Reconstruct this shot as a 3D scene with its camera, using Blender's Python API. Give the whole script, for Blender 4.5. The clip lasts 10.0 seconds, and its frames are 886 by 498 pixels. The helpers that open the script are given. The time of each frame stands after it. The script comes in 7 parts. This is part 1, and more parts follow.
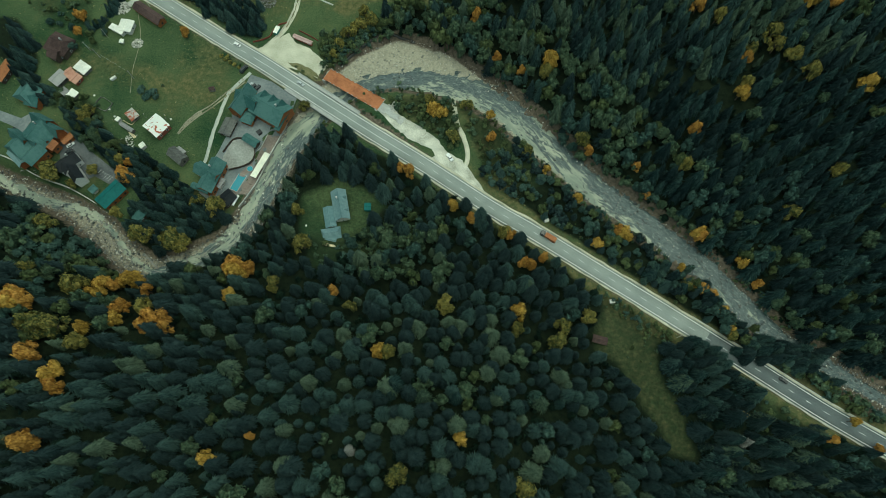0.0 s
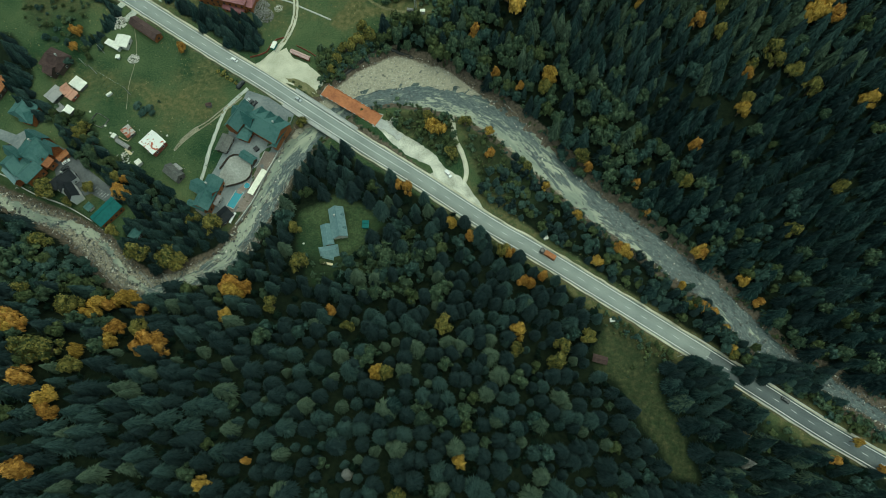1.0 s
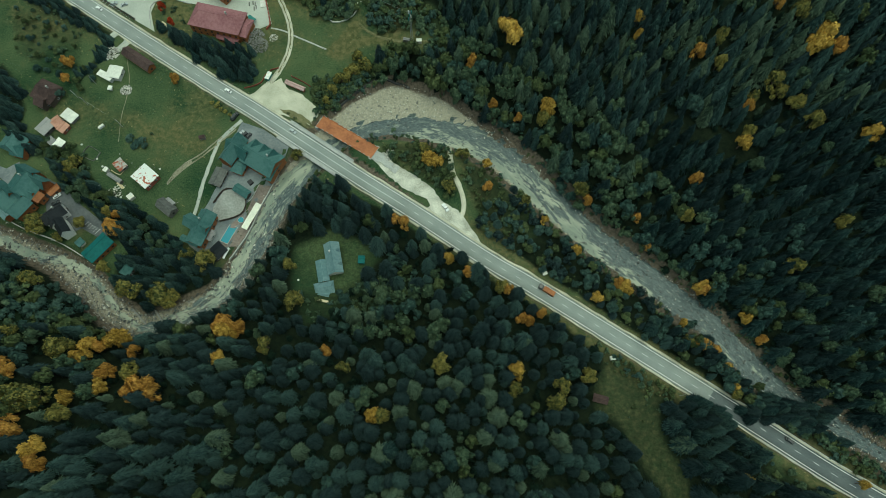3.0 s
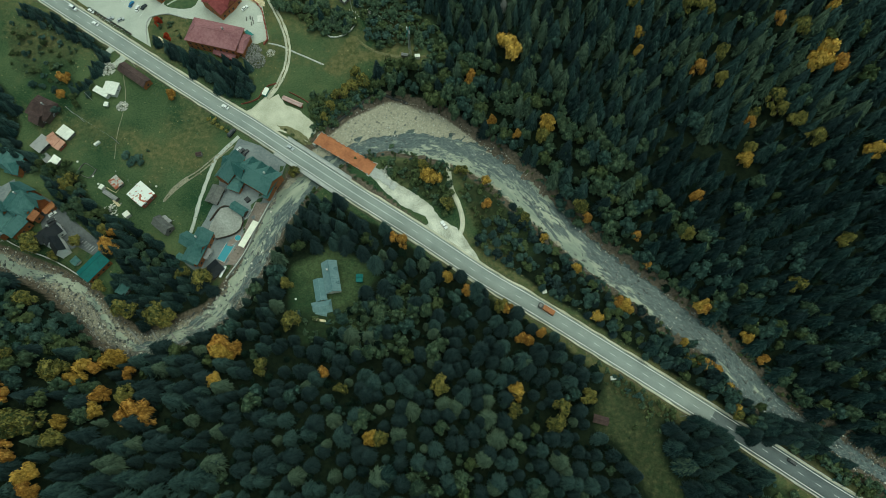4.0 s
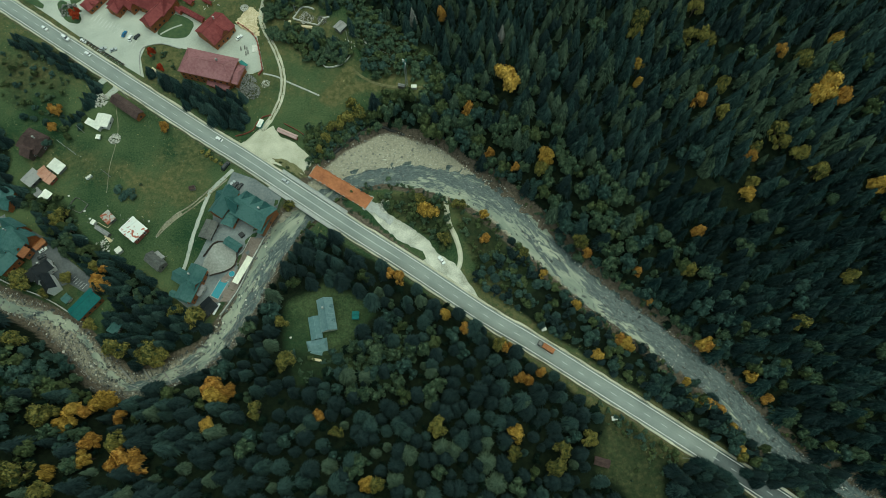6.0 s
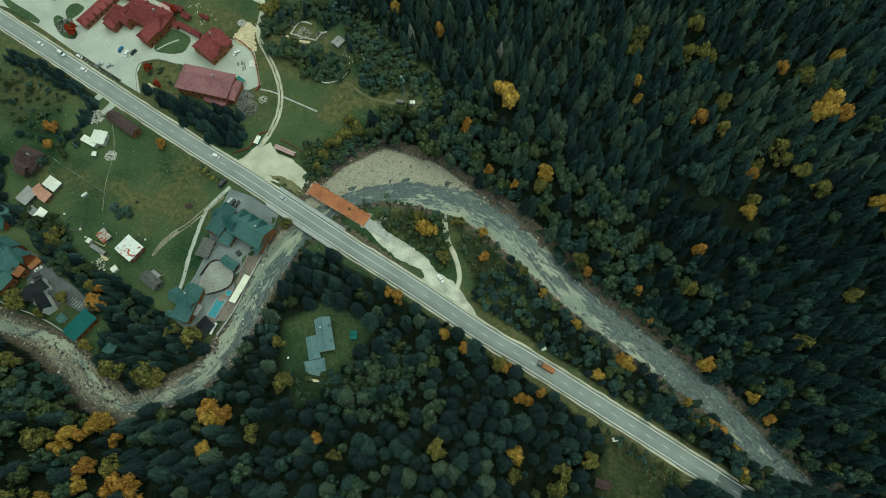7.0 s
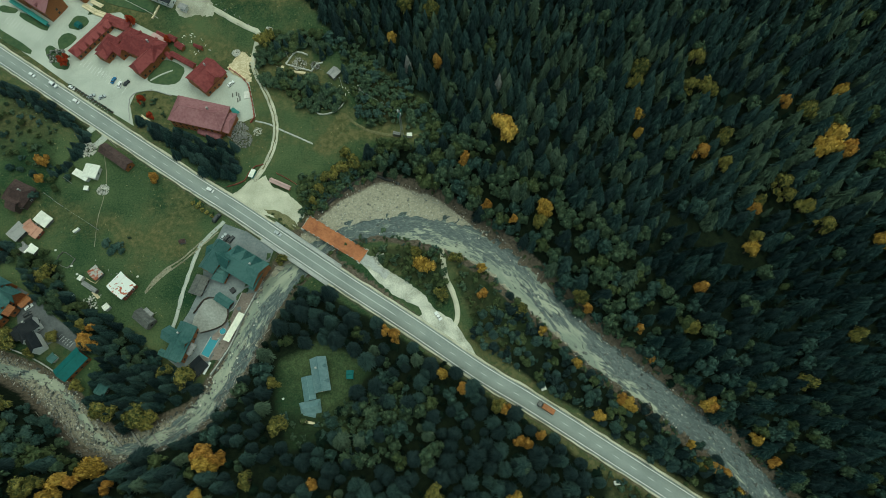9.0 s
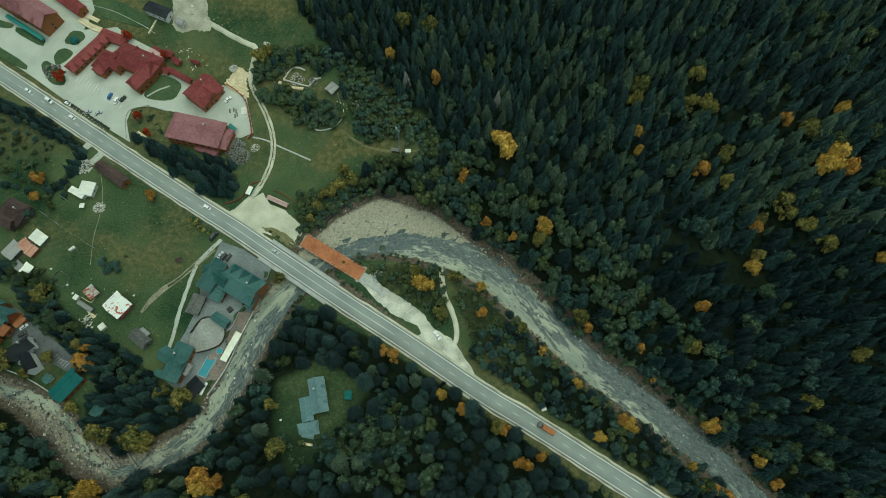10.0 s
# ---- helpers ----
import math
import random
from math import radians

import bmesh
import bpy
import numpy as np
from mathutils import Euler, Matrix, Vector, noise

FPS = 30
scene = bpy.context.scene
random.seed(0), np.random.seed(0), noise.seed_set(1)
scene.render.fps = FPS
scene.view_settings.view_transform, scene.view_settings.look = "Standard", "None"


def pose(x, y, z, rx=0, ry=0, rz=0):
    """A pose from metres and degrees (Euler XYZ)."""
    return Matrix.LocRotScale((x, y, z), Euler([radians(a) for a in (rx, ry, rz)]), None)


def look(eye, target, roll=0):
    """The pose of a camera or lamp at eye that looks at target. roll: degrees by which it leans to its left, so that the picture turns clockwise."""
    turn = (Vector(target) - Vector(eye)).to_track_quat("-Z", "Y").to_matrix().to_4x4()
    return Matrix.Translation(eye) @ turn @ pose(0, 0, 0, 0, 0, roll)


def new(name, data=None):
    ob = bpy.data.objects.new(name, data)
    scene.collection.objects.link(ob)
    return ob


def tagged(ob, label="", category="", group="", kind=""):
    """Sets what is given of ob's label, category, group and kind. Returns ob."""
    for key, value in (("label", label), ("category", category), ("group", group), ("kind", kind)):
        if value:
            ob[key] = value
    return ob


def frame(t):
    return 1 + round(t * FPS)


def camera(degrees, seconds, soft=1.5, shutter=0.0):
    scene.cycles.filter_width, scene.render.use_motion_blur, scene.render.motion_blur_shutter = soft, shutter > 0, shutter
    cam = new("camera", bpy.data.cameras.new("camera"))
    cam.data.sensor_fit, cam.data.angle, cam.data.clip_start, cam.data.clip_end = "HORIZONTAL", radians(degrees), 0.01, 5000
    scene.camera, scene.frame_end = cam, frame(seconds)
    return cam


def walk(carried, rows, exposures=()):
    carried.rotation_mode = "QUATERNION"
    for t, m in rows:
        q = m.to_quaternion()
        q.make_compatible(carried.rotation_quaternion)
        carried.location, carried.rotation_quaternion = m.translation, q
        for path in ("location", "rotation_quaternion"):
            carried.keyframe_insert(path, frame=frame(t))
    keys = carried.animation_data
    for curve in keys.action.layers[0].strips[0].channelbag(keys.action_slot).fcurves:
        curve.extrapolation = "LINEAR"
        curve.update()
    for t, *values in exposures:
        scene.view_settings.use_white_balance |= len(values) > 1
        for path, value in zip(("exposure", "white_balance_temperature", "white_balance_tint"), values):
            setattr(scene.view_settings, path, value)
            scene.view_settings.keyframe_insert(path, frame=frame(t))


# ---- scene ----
cam = camera(71.5, 10.0, soft=0.6)
PATH = [
    (0, (0.000, 0.000, 300.131), (-5.511, 91.894, 0.000), -0.0),
    (0.5, (0.019, 4.247, 300.066), (-5.420, 96.664, 0.000), 0.015),
    (1, (0.036, 8.498, 300.007), (-5.332, 101.439, 0.000), 0.029),
    (1.5, (0.052, 12.753, 299.955), (-5.245, 106.218, 0.000), 0.042),
    (2, (0.065, 17.013, 299.910), (-5.161, 111.002, 0.000), 0.055),
    (2.5, (0.076, 21.276, 299.872), (-5.079, 115.790, 0.000), 0.068),
    (3.25, (0.089, 27.679, 299.828), (-4.960, 122.981, 0.000), 0.085),
    (4, (0.097, 34.091, 299.799), (-4.846, 130.183, 0.000), 0.102),
    (4.5, (0.100, 38.371, 299.789), (-4.772, 134.990, 0.000), 0.112),
    (5, (0.101, 42.656, 299.786), (-4.701, 139.802, 0.000), 0.122),
    (5.5, (0.100, 46.944, 299.789), (-4.632, 144.619, 0.000), 0.131),
    (6.25, (0.095, 53.384, 299.807), (-4.532, 151.854, 0.000), 0.144),
    (7, (0.085, 59.833, 299.841), (-4.437, 159.099, 0.000), 0.156),
    (7.5, (0.076, 64.138, 299.872), (-4.376, 163.935, 0.000), 0.164),
    (8, (0.065, 68.447, 299.910), (-4.318, 168.777, 0.000), 0.171),
    (8.5, (0.052, 72.760, 299.955), (-4.262, 173.623, 0.000), 0.178),
    (9, (0.036, 77.077, 300.007), (-4.208, 178.475, 0.000), 0.184),
    (9.5, (0.019, 81.398, 300.066), (-4.156, 183.332, 0.000), 0.19),
    (10, (-0.000, 85.724, 300.131), (-4.106, 188.194, 0.000), 0.195),
]
walk(cam, [(t, look(eye, target, roll)) for t, eye, target, roll in PATH], [(0.0, 0.99, 6130, -25), (10.0, 0.86, 6130, -25)])

# ---------------------------------------------------------------- overcast daylight
world = bpy.data.worlds.new("overcast_sky")
scene.world = world
world.use_nodes = True
wt = world.node_tree
sky = wt.nodes.new("ShaderNodeTexSky")
sky.sky_type = "NISHITA"
sky.sun_disc = False
sky.sun_elevation = radians(72)
sky.sun_rotation = radians(40)
sky.dust_density = 4.0
wt.links.new(sky.outputs[0], wt.nodes["Background"].inputs[0])
wt.nodes["Background"].inputs[1].default_value = 0.05
lamp = bpy.data.lights.new("sun", "SUN")
lamp.energy, lamp.angle, lamp.color = 1.0, radians(80), (1.0, 0.95, 0.86)
sun = new("sun", lamp)
sun.matrix_world = look((0, 0, 500), (25, 30, 0))
scene.view_settings.exposure = 0.0

# ---------------------------------------------------------------- materials
def mat(name, dark, light, size=1.0, rough=0.8, metal=0.0, bump=0.3, detail=6.0, big=0.06, stain=0.35, island=0.0, per_object=0.0, bump_size=None, gloss=None):
    """A surface with fine grain (size: pieces per metre) and broad stains (big: per metre)."""
    m = bpy.data.materials.new(name)
    m.use_nodes = True
    t = m.node_tree
    b = t.nodes["Principled BSDF"]
    b.inputs["Roughness"].default_value, b.inputs["Metallic"].default_value = rough, metal
    if gloss is not None:
        b.inputs["Specular IOR Level"].default_value = gloss
    geo = t.nodes.new("ShaderNodeNewGeometry")

    def grain(scale, det):
        n = t.nodes.new("ShaderNodeTexNoise")
        n.inputs["Scale"].default_value, n.inputs["Detail"].default_value = scale, det
        t.links.new(geo.outputs["Position"], n.inputs["Vector"])
        return n.outputs["Fac"]

    fine, broad = grain(size, detail), grain(big, 4.0)
    def calc(op, a, c):
        n = t.nodes.new("ShaderNodeMath")
        n.operation = op
        for k, v in enumerate((a, c)):
            if isinstance(v, (int, float)):
                n.inputs[k].default_value = v
            else:
                t.links.new(v, n.inputs[k])
        return n.outputs[0]

    f = calc("ADD", calc("MULTIPLY", fine, 1 - stain), calc("MULTIPLY", broad, stain))
    if island:
        f = calc("ADD", f, calc("MULTIPLY", calc("SUBTRACT", geo.outputs["Random Per Island"], 0.5), island))
    if per_object:
        info = t.nodes.new("ShaderNodeObjectInfo")
        f = calc("ADD", f, calc("MULTIPLY", calc("SUBTRACT", info.outputs["Random"], 0.5), per_object))
    ramp = t.nodes.new("ShaderNodeValToRGB")
    ramp.color_ramp.elements[0].position, ramp.color_ramp.elements[1].position = (0.3, 0.7) if island else (0.36, 0.64)
    ramp.color_ramp.elements[0].color, ramp.color_ramp.elements[1].color = (*dark, 1), (*light, 1)
    t.links.new(f, ramp.inputs[0])
    t.links.new(ramp.outputs[0], b.inputs["Base Color"])
    if bump:
        n = t.nodes.new("ShaderNodeBump")
        n.inputs["Strength"].default_value, n.inputs["Distance"].default_value = bump, 0.1
        t.links.new(fine if bump_size is None else grain(bump_size, 3.0), n.inputs["Height"])
        t.links.new(n.outputs[0], b.inputs["Normal"])
    return m


def plain(name, colour, rough=0.6, metal=0.0, spread=0.12, size=0.8):
    return mat(name, tuple(c * (1 - spread) for c in colour), tuple(min(1, c * (1 + spread)) for c in colour), size=size, rough=rough, metal=metal, bump=0.15)


def seamed(name, dark, light, pitch=0.5, rough=0.65, metal=0.0, per_object=0.2):
    """Sheet metal or tiled roofing: courses run down the slope along the object's own axis."""
    m = mat(name, dark, light, size=0.7, rough=rough, metal=metal, bump=0, big=0.12, stain=0.5, per_object=per_object, gloss=0.2)
    t = m.node_tree
    uv = t.nodes.new("ShaderNodeTexCoord")
    w = t.nodes.new("ShaderNodeTexWave")
    w.inputs["Scale"].default_value = 0.314 / pitch
    w.inputs["Distortion"].default_value = 0.4
    t.links.new(uv.outputs["Object"], w.inputs["Vector"])
    n = t.nodes.new("ShaderNodeBump")
    n.inputs["Strength"].default_value, n.inputs["Distance"].default_value = 0.6, 0.12
    t.links.new(w.outputs["Fac"], n.inputs["Height"])
    t.links.new(n.outputs[0], t.nodes["Principled BSDF"].inputs["Normal"])
    return m


SPRUCE = mat("spruce_needles", (0.011, 0.027, 0.0265), (0.055, 0.089, 0.079), size=1.7, rough=0.8, bump=0, big=0.13, stain=0.3, island=0.4, per_object=0.3, gloss=0.08)
SPRUCE_LIGHT = mat("pale_spruce_needles", (0.026, 0.045, 0.030), (0.104, 0.140, 0.094), size=1.7, rough=0.8, bump=0, big=0.13, stain=0.3, island=0.4, per_object=0.3, gloss=0.08)
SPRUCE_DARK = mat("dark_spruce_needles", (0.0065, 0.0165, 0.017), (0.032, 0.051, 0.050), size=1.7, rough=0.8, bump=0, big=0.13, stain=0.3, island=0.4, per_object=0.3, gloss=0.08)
# near-black leaf colour stands in for shade in the gaps between crowns
SHADED_UNDERGROWTH = mat("shaded_undergrowth_leaves", (0.0028, 0.0085, 0.007), (0.0125, 0.025, 0.015), size=0.4, rough=0.85, bump=0, big=0.06, stain=0.5, island=0.3, gloss=0.08)
BROADLEAF = mat("green_leaves", (0.022, 0.05, 0.046), (0.08, 0.124, 0.098), size=1.7, rough=0.7, bump=0, big=0.10, stain=0.3, island=0.25, per_object=0.2, gloss=0.08)
OLIVE_GREEN = mat("dull_olive_leaves", (0.034, 0.054, 0.024), (0.118, 0.142, 0.062), size=0.6, rough=0.75, bump=0, big=0.1, stain=0.5, island=0.25, gloss=0.08)
OLIVE = mat("turning_leaves", (0.050, 0.066, 0.026), (0.31, 0.262, 0.075), size=0.6, rough=0.7, bump=0, big=0.2, stain=0.4, island=0.4, per_object=0.2, gloss=0.08)
GOLD = mat("golden_leaves", (0.24, 0.15, 0.03), (0.66, 0.43, 0.1), size=0.6, rough=0.7, bump=0, big=0.2, stain=0.4, island=0.45, per_object=0.2, gloss=0.08)
RUST = mat("orange_leaves", (0.26, 0.13, 0.03), (0.64, 0.36, 0.09), size=0.6, rough=0.7, bump=0, big=0.2, stain=0.4, island=0.45, per_object=0.2, gloss=0.08)
CRIMSON = mat("red_leaves", (0.25, 0.03, 0.015), (0.48, 0.08, 0.03), size=0.6, rough=0.7, bump=0, island=0.4, gloss=0.08)
GREY_NEEDLES = mat("dead_needles", (0.14, 0.14, 0.13), (0.34, 0.33, 0.30), size=0.6, rough=0.85, bump=0, island=0.4, gloss=0.08)
BARK = mat("bark", (0.05, 0.035, 0.025), (0.13, 0.10, 0.075), size=6, rough=0.9)
ASPHALT = mat("asphalt", (0.2035, 0.2240, 0.2090), (0.2805, 0.3024, 0.2772), size=1.2, rough=0.85, bump=0.1, big=0.09, stain=0.6)
DARKER_ASPHALT = mat("darker_road_asphalt", (0.075, 0.088, 0.092), (0.118, 0.134, 0.134), size=1.2, rough=0.8, bump=0.1, big=0.09, stain=0.5)
LOT = mat("worn_asphalt", (0.1100, 0.1260, 0.1320), (0.2090, 0.2280, 0.2280), size=0.9, rough=0.85, bump=0.1, big=0.11, stain=0.6)
DARK_LOT = mat("dark_asphalt", (0.055, 0.062, 0.066), (0.125, 0.13, 0.135), size=0.9, rough=0.85, bump=0.1, big=0.11, stain=0.6)
PAVING = mat("pale_paving", (0.3328, 0.3445, 0.2968), (0.4784, 0.4876, 0.4240), size=1.5, rough=0.8, bump=0.15, big=0.07, stain=0.6)
GRAVEL = mat("gravel", (0.36, 0.345, 0.255), (0.60, 0.575, 0.455), size=2.2, rough=0.9, bump=0.4, big=0.11, stain=0.6, detail=9)
DIRT = mat("dirt_track", (0.135, 0.125, 0.080), (0.30, 0.275, 0.195), size=1.2, rough=0.95, bump=0.4, big=0.15, stain=0.5)
WORN = mat("worn_grass_track", (0.085, 0.088, 0.04), (0.20, 0.185, 0.10), size=1.2, rough=0.95, bump=0.4, big=0.15, stain=0.5, gloss=0.1)
PAINT = mat("road_paint", (0.62, 0.62, 0.60), (0.82, 0.82, 0.80), size=3, rough=0.6, bump=0)
CONCRETE = mat("concrete", (0.28, 0.28, 0.26), (0.46, 0.46, 0.43), size=1.2, rough=0.85, bump=0.25, big=0.2)
STEEL = mat("galvanised_steel", (0.38, 0.39, 0.40), (0.55, 0.56, 0.57), size=2, rough=0.45, metal=0.7, bump=0.05)
RUSTED = mat("rusty_deck", (0.22, 0.075, 0.03), (0.42, 0.16, 0.065), size=0.9, rough=0.85, bump=0.3, big=0.16, stain=0.55)
STONE = mat("stream_stones", (0.1938, 0.1881, 0.1710), (0.5569, 0.5287, 0.4582), size=0.8, rough=0.85, bump=0.3, island=0.75)
WET_STONE = mat("wet_stones", (0.040, 0.046, 0.046), (0.150, 0.155, 0.145), size=0.8, rough=0.5, bump=0.3, island=0.7)
BUSH = mat("bush_leaves", (0.030, 0.058, 0.038), (0.112, 0.150, 0.086), size=1.7, rough=0.75, bump=0, big=0.1, stain=0.3, island=0.3, gloss=0.08)
DRIFTWOOD = mat("grey_driftwood", (0.09, 0.083, 0.07), (0.29, 0.275, 0.24), size=1.0, rough=0.9, bump=0.3, island=0.6)


def ground_material():
    m = mat("meadow_and_shaded_wood_floor", (0.018, 0.043, 0.020), (0.084, 0.110, 0.050), size=1.3, rough=0.95, bump=0.6, detail=12, big=0.028, stain=0.62, gloss=0.08)
    t = m.node_tree
    b = t.nodes["Principled BSDF"]
    ramps = [n for n in t.nodes if n.type == "VALTORGB"]
    ramps[0].color_ramp.elements[0].position, ramps[0].color_ramp.elements[1].position = 0.39, 0.61
    base = ramps[0].outputs[0]
    geo = [n for n in t.nodes if n.type == "NEW_GEOMETRY"][0]
    zone = t.nodes.new("ShaderNodeAttribute")
    zone.attribute_name = "zone"
    split = t.nodes.new("ShaderNodeSeparateColor")
    t.links.new(zone.outputs["Color"], split.inputs[0])

    def layer(colour_in, fac, dark, light, scale, det=8.0):
        n = t.nodes.new("ShaderNodeTexNoise")
        n.inputs["Scale"].default_value, n.inputs["Detail"].default_value, n.inputs["Roughness"].default_value = scale, det, 0.7
        t.links.new(geo.outputs["Position"], n.inputs["Vector"])
        r = t.nodes.new("ShaderNodeValToRGB")
        r.color_ramp.elements[0].position, r.color_ramp.elements[1].position = 0.36, 0.64
        r.color_ramp.elements[0].color, r.color_ramp.elements[1].color = (*dark, 1), (*light, 1)
        t.links.new(n.outputs["Fac"], r.inputs[0])
        mask = t.nodes.new("ShaderNodeMath")
        mask.operation = "MULTIPLY_ADD"
        mask.inputs[1].default_value = 0.5
        t.links.new(n.outputs["Fac"], mask.inputs[0])
        t.links.new(fac, mask.inputs[2])
        edge = t.nodes.new("ShaderNodeMapRange")
        edge.inputs["From Min"].default_value, edge.inputs["From Max"].default_value = 0.6, 0.9
        t.links.new(mask.outputs[0], edge.inputs["Value"])
        mix = t.nodes.new("ShaderNodeMix")
        mix.data_type = "RGBA"
        t.links.new(edge.outputs[0], mix.inputs[0])
        t.links.new(colour_in, mix.inputs[6])
        t.links.new(r.outputs[0], mix.inputs[7])
        return mix.outputs[2]

    c = layer(base, zone.outputs["Alpha"], (0.055, 0.064, 0.025), (0.140, 0.128, 0.060), 0.35)
    # wood floor near black: the shade below the crowns is put into its colour
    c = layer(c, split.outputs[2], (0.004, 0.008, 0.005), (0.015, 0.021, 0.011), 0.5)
    c = layer(c, split.outputs[1], (0.050, 0.043, 0.032), (0.155, 0.126, 0.095), 0.7)
    c = layer(c, split.outputs[0], (0.215, 0.20, 0.152), (0.40, 0.37, 0.285), 0.9, 12.0)
    t.links.new(c, b.inputs["Base Color"])
    return m


def water_material():
    """Milky shallows, dark runs over wet rock and pale riffles, drawn out along the flow."""
    m = bpy.data.materials.new("shallow_stream_water")
    m.use_nodes = True
    t = m.node_tree
    b = t.nodes["Principled BSDF"]
    b.inputs["Roughness"].default_value = 0.35
    b.inputs["IOR"].default_value = 1.33
    uv = t.nodes.new("ShaderNodeUVMap")
    uv.uv_map = "flow"

    def flow(sx, sy, det, twist):
        k = t.nodes.new("ShaderNodeMapping")
        k.inputs["Scale"].default_value = (sx, sy, 1)
        t.links.new(uv.outputs[0], k.inputs[0])
        n = t.nodes.new("ShaderNodeTexNoise")
        n.inputs["Scale"].default_value, n.inputs["Detail"].default_value, n.inputs["Roughness"].default_value, n.inputs["Distortion"].default_value = 1.0, det, 0.65, twist
        t.links.new(k.outputs[0], n.inputs["Vector"])
        return n.outputs["Fac"]

    def calc(op, a, c):
        n = t.nodes.new("ShaderNodeMath")
        n.operation = op
        for k, v in enumerate((a, c)):
            if isinstance(v, (int, float)):
                n.inputs[k].default_value = v
            else:
                t.links.new(v, n.inputs[k])
        return n.outputs[0]

    def ramp(v, lo, hi):
        n = t.nodes.new("ShaderNodeMapRange")
        n.interpolation_type = "SMOOTHSTEP"
        n.inputs["From Min"].default_value, n.inputs["From Max"].default_value = lo, hi
        t.links.new(v, n.inputs["Value"])
        return n.outputs[0]

    def mix(f, a, c):
        n = t.nodes.new("ShaderNodeMix")
        n.data_type = "RGBA"
        t.links.new(f, n.inputs[0])
        for k, v in ((6, a), (7, c)):
            if isinstance(v, tuple):
                n.inputs[k].default_value = (*v, 1)
            else:
                t.links.new(v, n.inputs[k])
        return n.outputs[2]

    slack = t.nodes.new("ShaderNodeAttribute")
    slack.attribute_name = "slack"
    broad, run, fine, tone = flow(0.05, 0.16, 3, 0.6), flow(0.115, 0.42, 6, 1.8), flow(0.48, 1.0, 6, 1.2), flow(0.035, 0.12, 4, 0.5)
    v = calc("ADD", calc("ADD", calc("MULTIPLY", broad, 0.55), calc("MULTIPLY", run, 0.45)), calc("MULTIPLY", calc("SUBTRACT", slack.outputs["Fac"], 0.45), 0.34))
    deep = mix(ramp(fine, 0.35, 0.65), (0.040, 0.056, 0.060), (0.100, 0.125, 0.122))
    milk = mix(ramp(tone, 0.35, 0.65), (0.175, 0.205, 0.165), (0.32, 0.335, 0.255))
    c = mix(ramp(v, 0.46, 0.54), deep, milk)
    riffle = calc("MULTIPLY", ramp(calc("ADD", calc("MULTIPLY", fine, 0.7), calc("MULTIPLY", run, 0.3)), 0.55, 0.68), calc("MULTIPLY", calc("SUBTRACT", 0.95, slack.outputs["Fac"]), 0.55))
    c = mix(riffle, c, (0.50, 0.54, 0.50))
    t.links.new(c, b.inputs["Base Color"])
    bump = t.nodes.new("ShaderNodeBump")
    bump.inputs["Strength"].default_value, bump.inputs["Distance"].default_value = 0.4, 0.2
    t.links.new(fine, bump.inputs["Height"])
    t.links.new(bump.outputs[0], b.inputs["Normal"])
    return m


GROUND = ground_material()
WATERY = water_material()

# ---------------------------------------------------------------- the lie of the land
# main road, centre line (x, y)
ROAD_LINE = [(222.7, -0.8), (182.2, 20.6), (150.5, 39.5), (111.5, 62.7), (72.9, 85.1), (41.1, 103.4), (16.6, 116.7), (-19.8, 139), (-50.6, 157), (-87.4, 179.3), (-112.4, 194.6), (-129.8, 204.5), (-153.6, 218.4), (-231.6, 265.2), (-254.8, 279.2), (-285, 297.3), (-317.7, 316.5)]
# stream corridor between its banks (x, y, half width, bed height)
STREAM = [(242.6, 10.8, 6, -1.5), (208.6, 28.8, 7, -2), (186.1, 42.7, 7.2, -2), (162.9, 55.1, 5.7, -2), (146.9, 68.8, 7.7, -2.2), (129, 87.9, 8.2, -2.4), (96.6, 113.5, 8.7, -2.6), (70.9, 131.7, 9.7, -2.8), (45.8, 155.1, 10.2, -3), (27.5, 172.3, 10.5, -3), (9.8, 185.4, 11.5, -3), (-16.2, 196.8, 15, -3), (-37.3, 201, 17, -3.2), (-54.4, 194.5, 13.5, -3.4), (-72.2, 180.1, 10, -3.8), (-86.8, 158.1, 9, -4.2), (-95.6, 142.2, 9, -4.8), (-101.9, 122, 9, -5.6), (-108.4, 105.6, 9, -6.5), (-118, 91, 8, -7.5), (-152.7, 72.8, 8.5, -9.3), (-170.3, 80.2, 9.5, -9.8), (-186.7, 94, 10, -10), (-204.1, 104.3, 8, -10.4), (-244.3, 118.7, 6.5, -11.2), (-275.9, 132.1, 6.5, -12)]
# the water itself (x, y, half width)
WATER = [(243, 10.8, 2.2), (206.5, 30.6, 2.2), (186.5, 42.8, 3.2), (163.1, 55.2, 3.8), (147.1, 68.9, 5.8), (129.2, 88.1, 5.8), (96.8, 113, 6.3), (71, 131.3, 6.8), (45.8, 154.3, 7.3), (27.5, 171.9, 7), (6.7, 184.1, 8), (-19, 189, 7.5), (-41.1, 187, 6.5), (-56.7, 183.2, 6), (-72.6, 169.7, 6.5), (-88, 154.2, 6.5), (-97.7, 135, 6.5), (-104.2, 116.2, 6), (-112, 98.6, 5.5), (-123.2, 86.2, 5.5), (-139.1, 76.8, 3.8), (-155.3, 72.8, 2.2), (-168.6, 80.4, 1.6), (-182.7, 95, 1.8), (-191.8, 102, 2.6), (-204.9, 106.3, 2.6), (-223.9, 109.7, 2.6), (-244.3, 117.6, 3), (-276, 131, 3.2)]


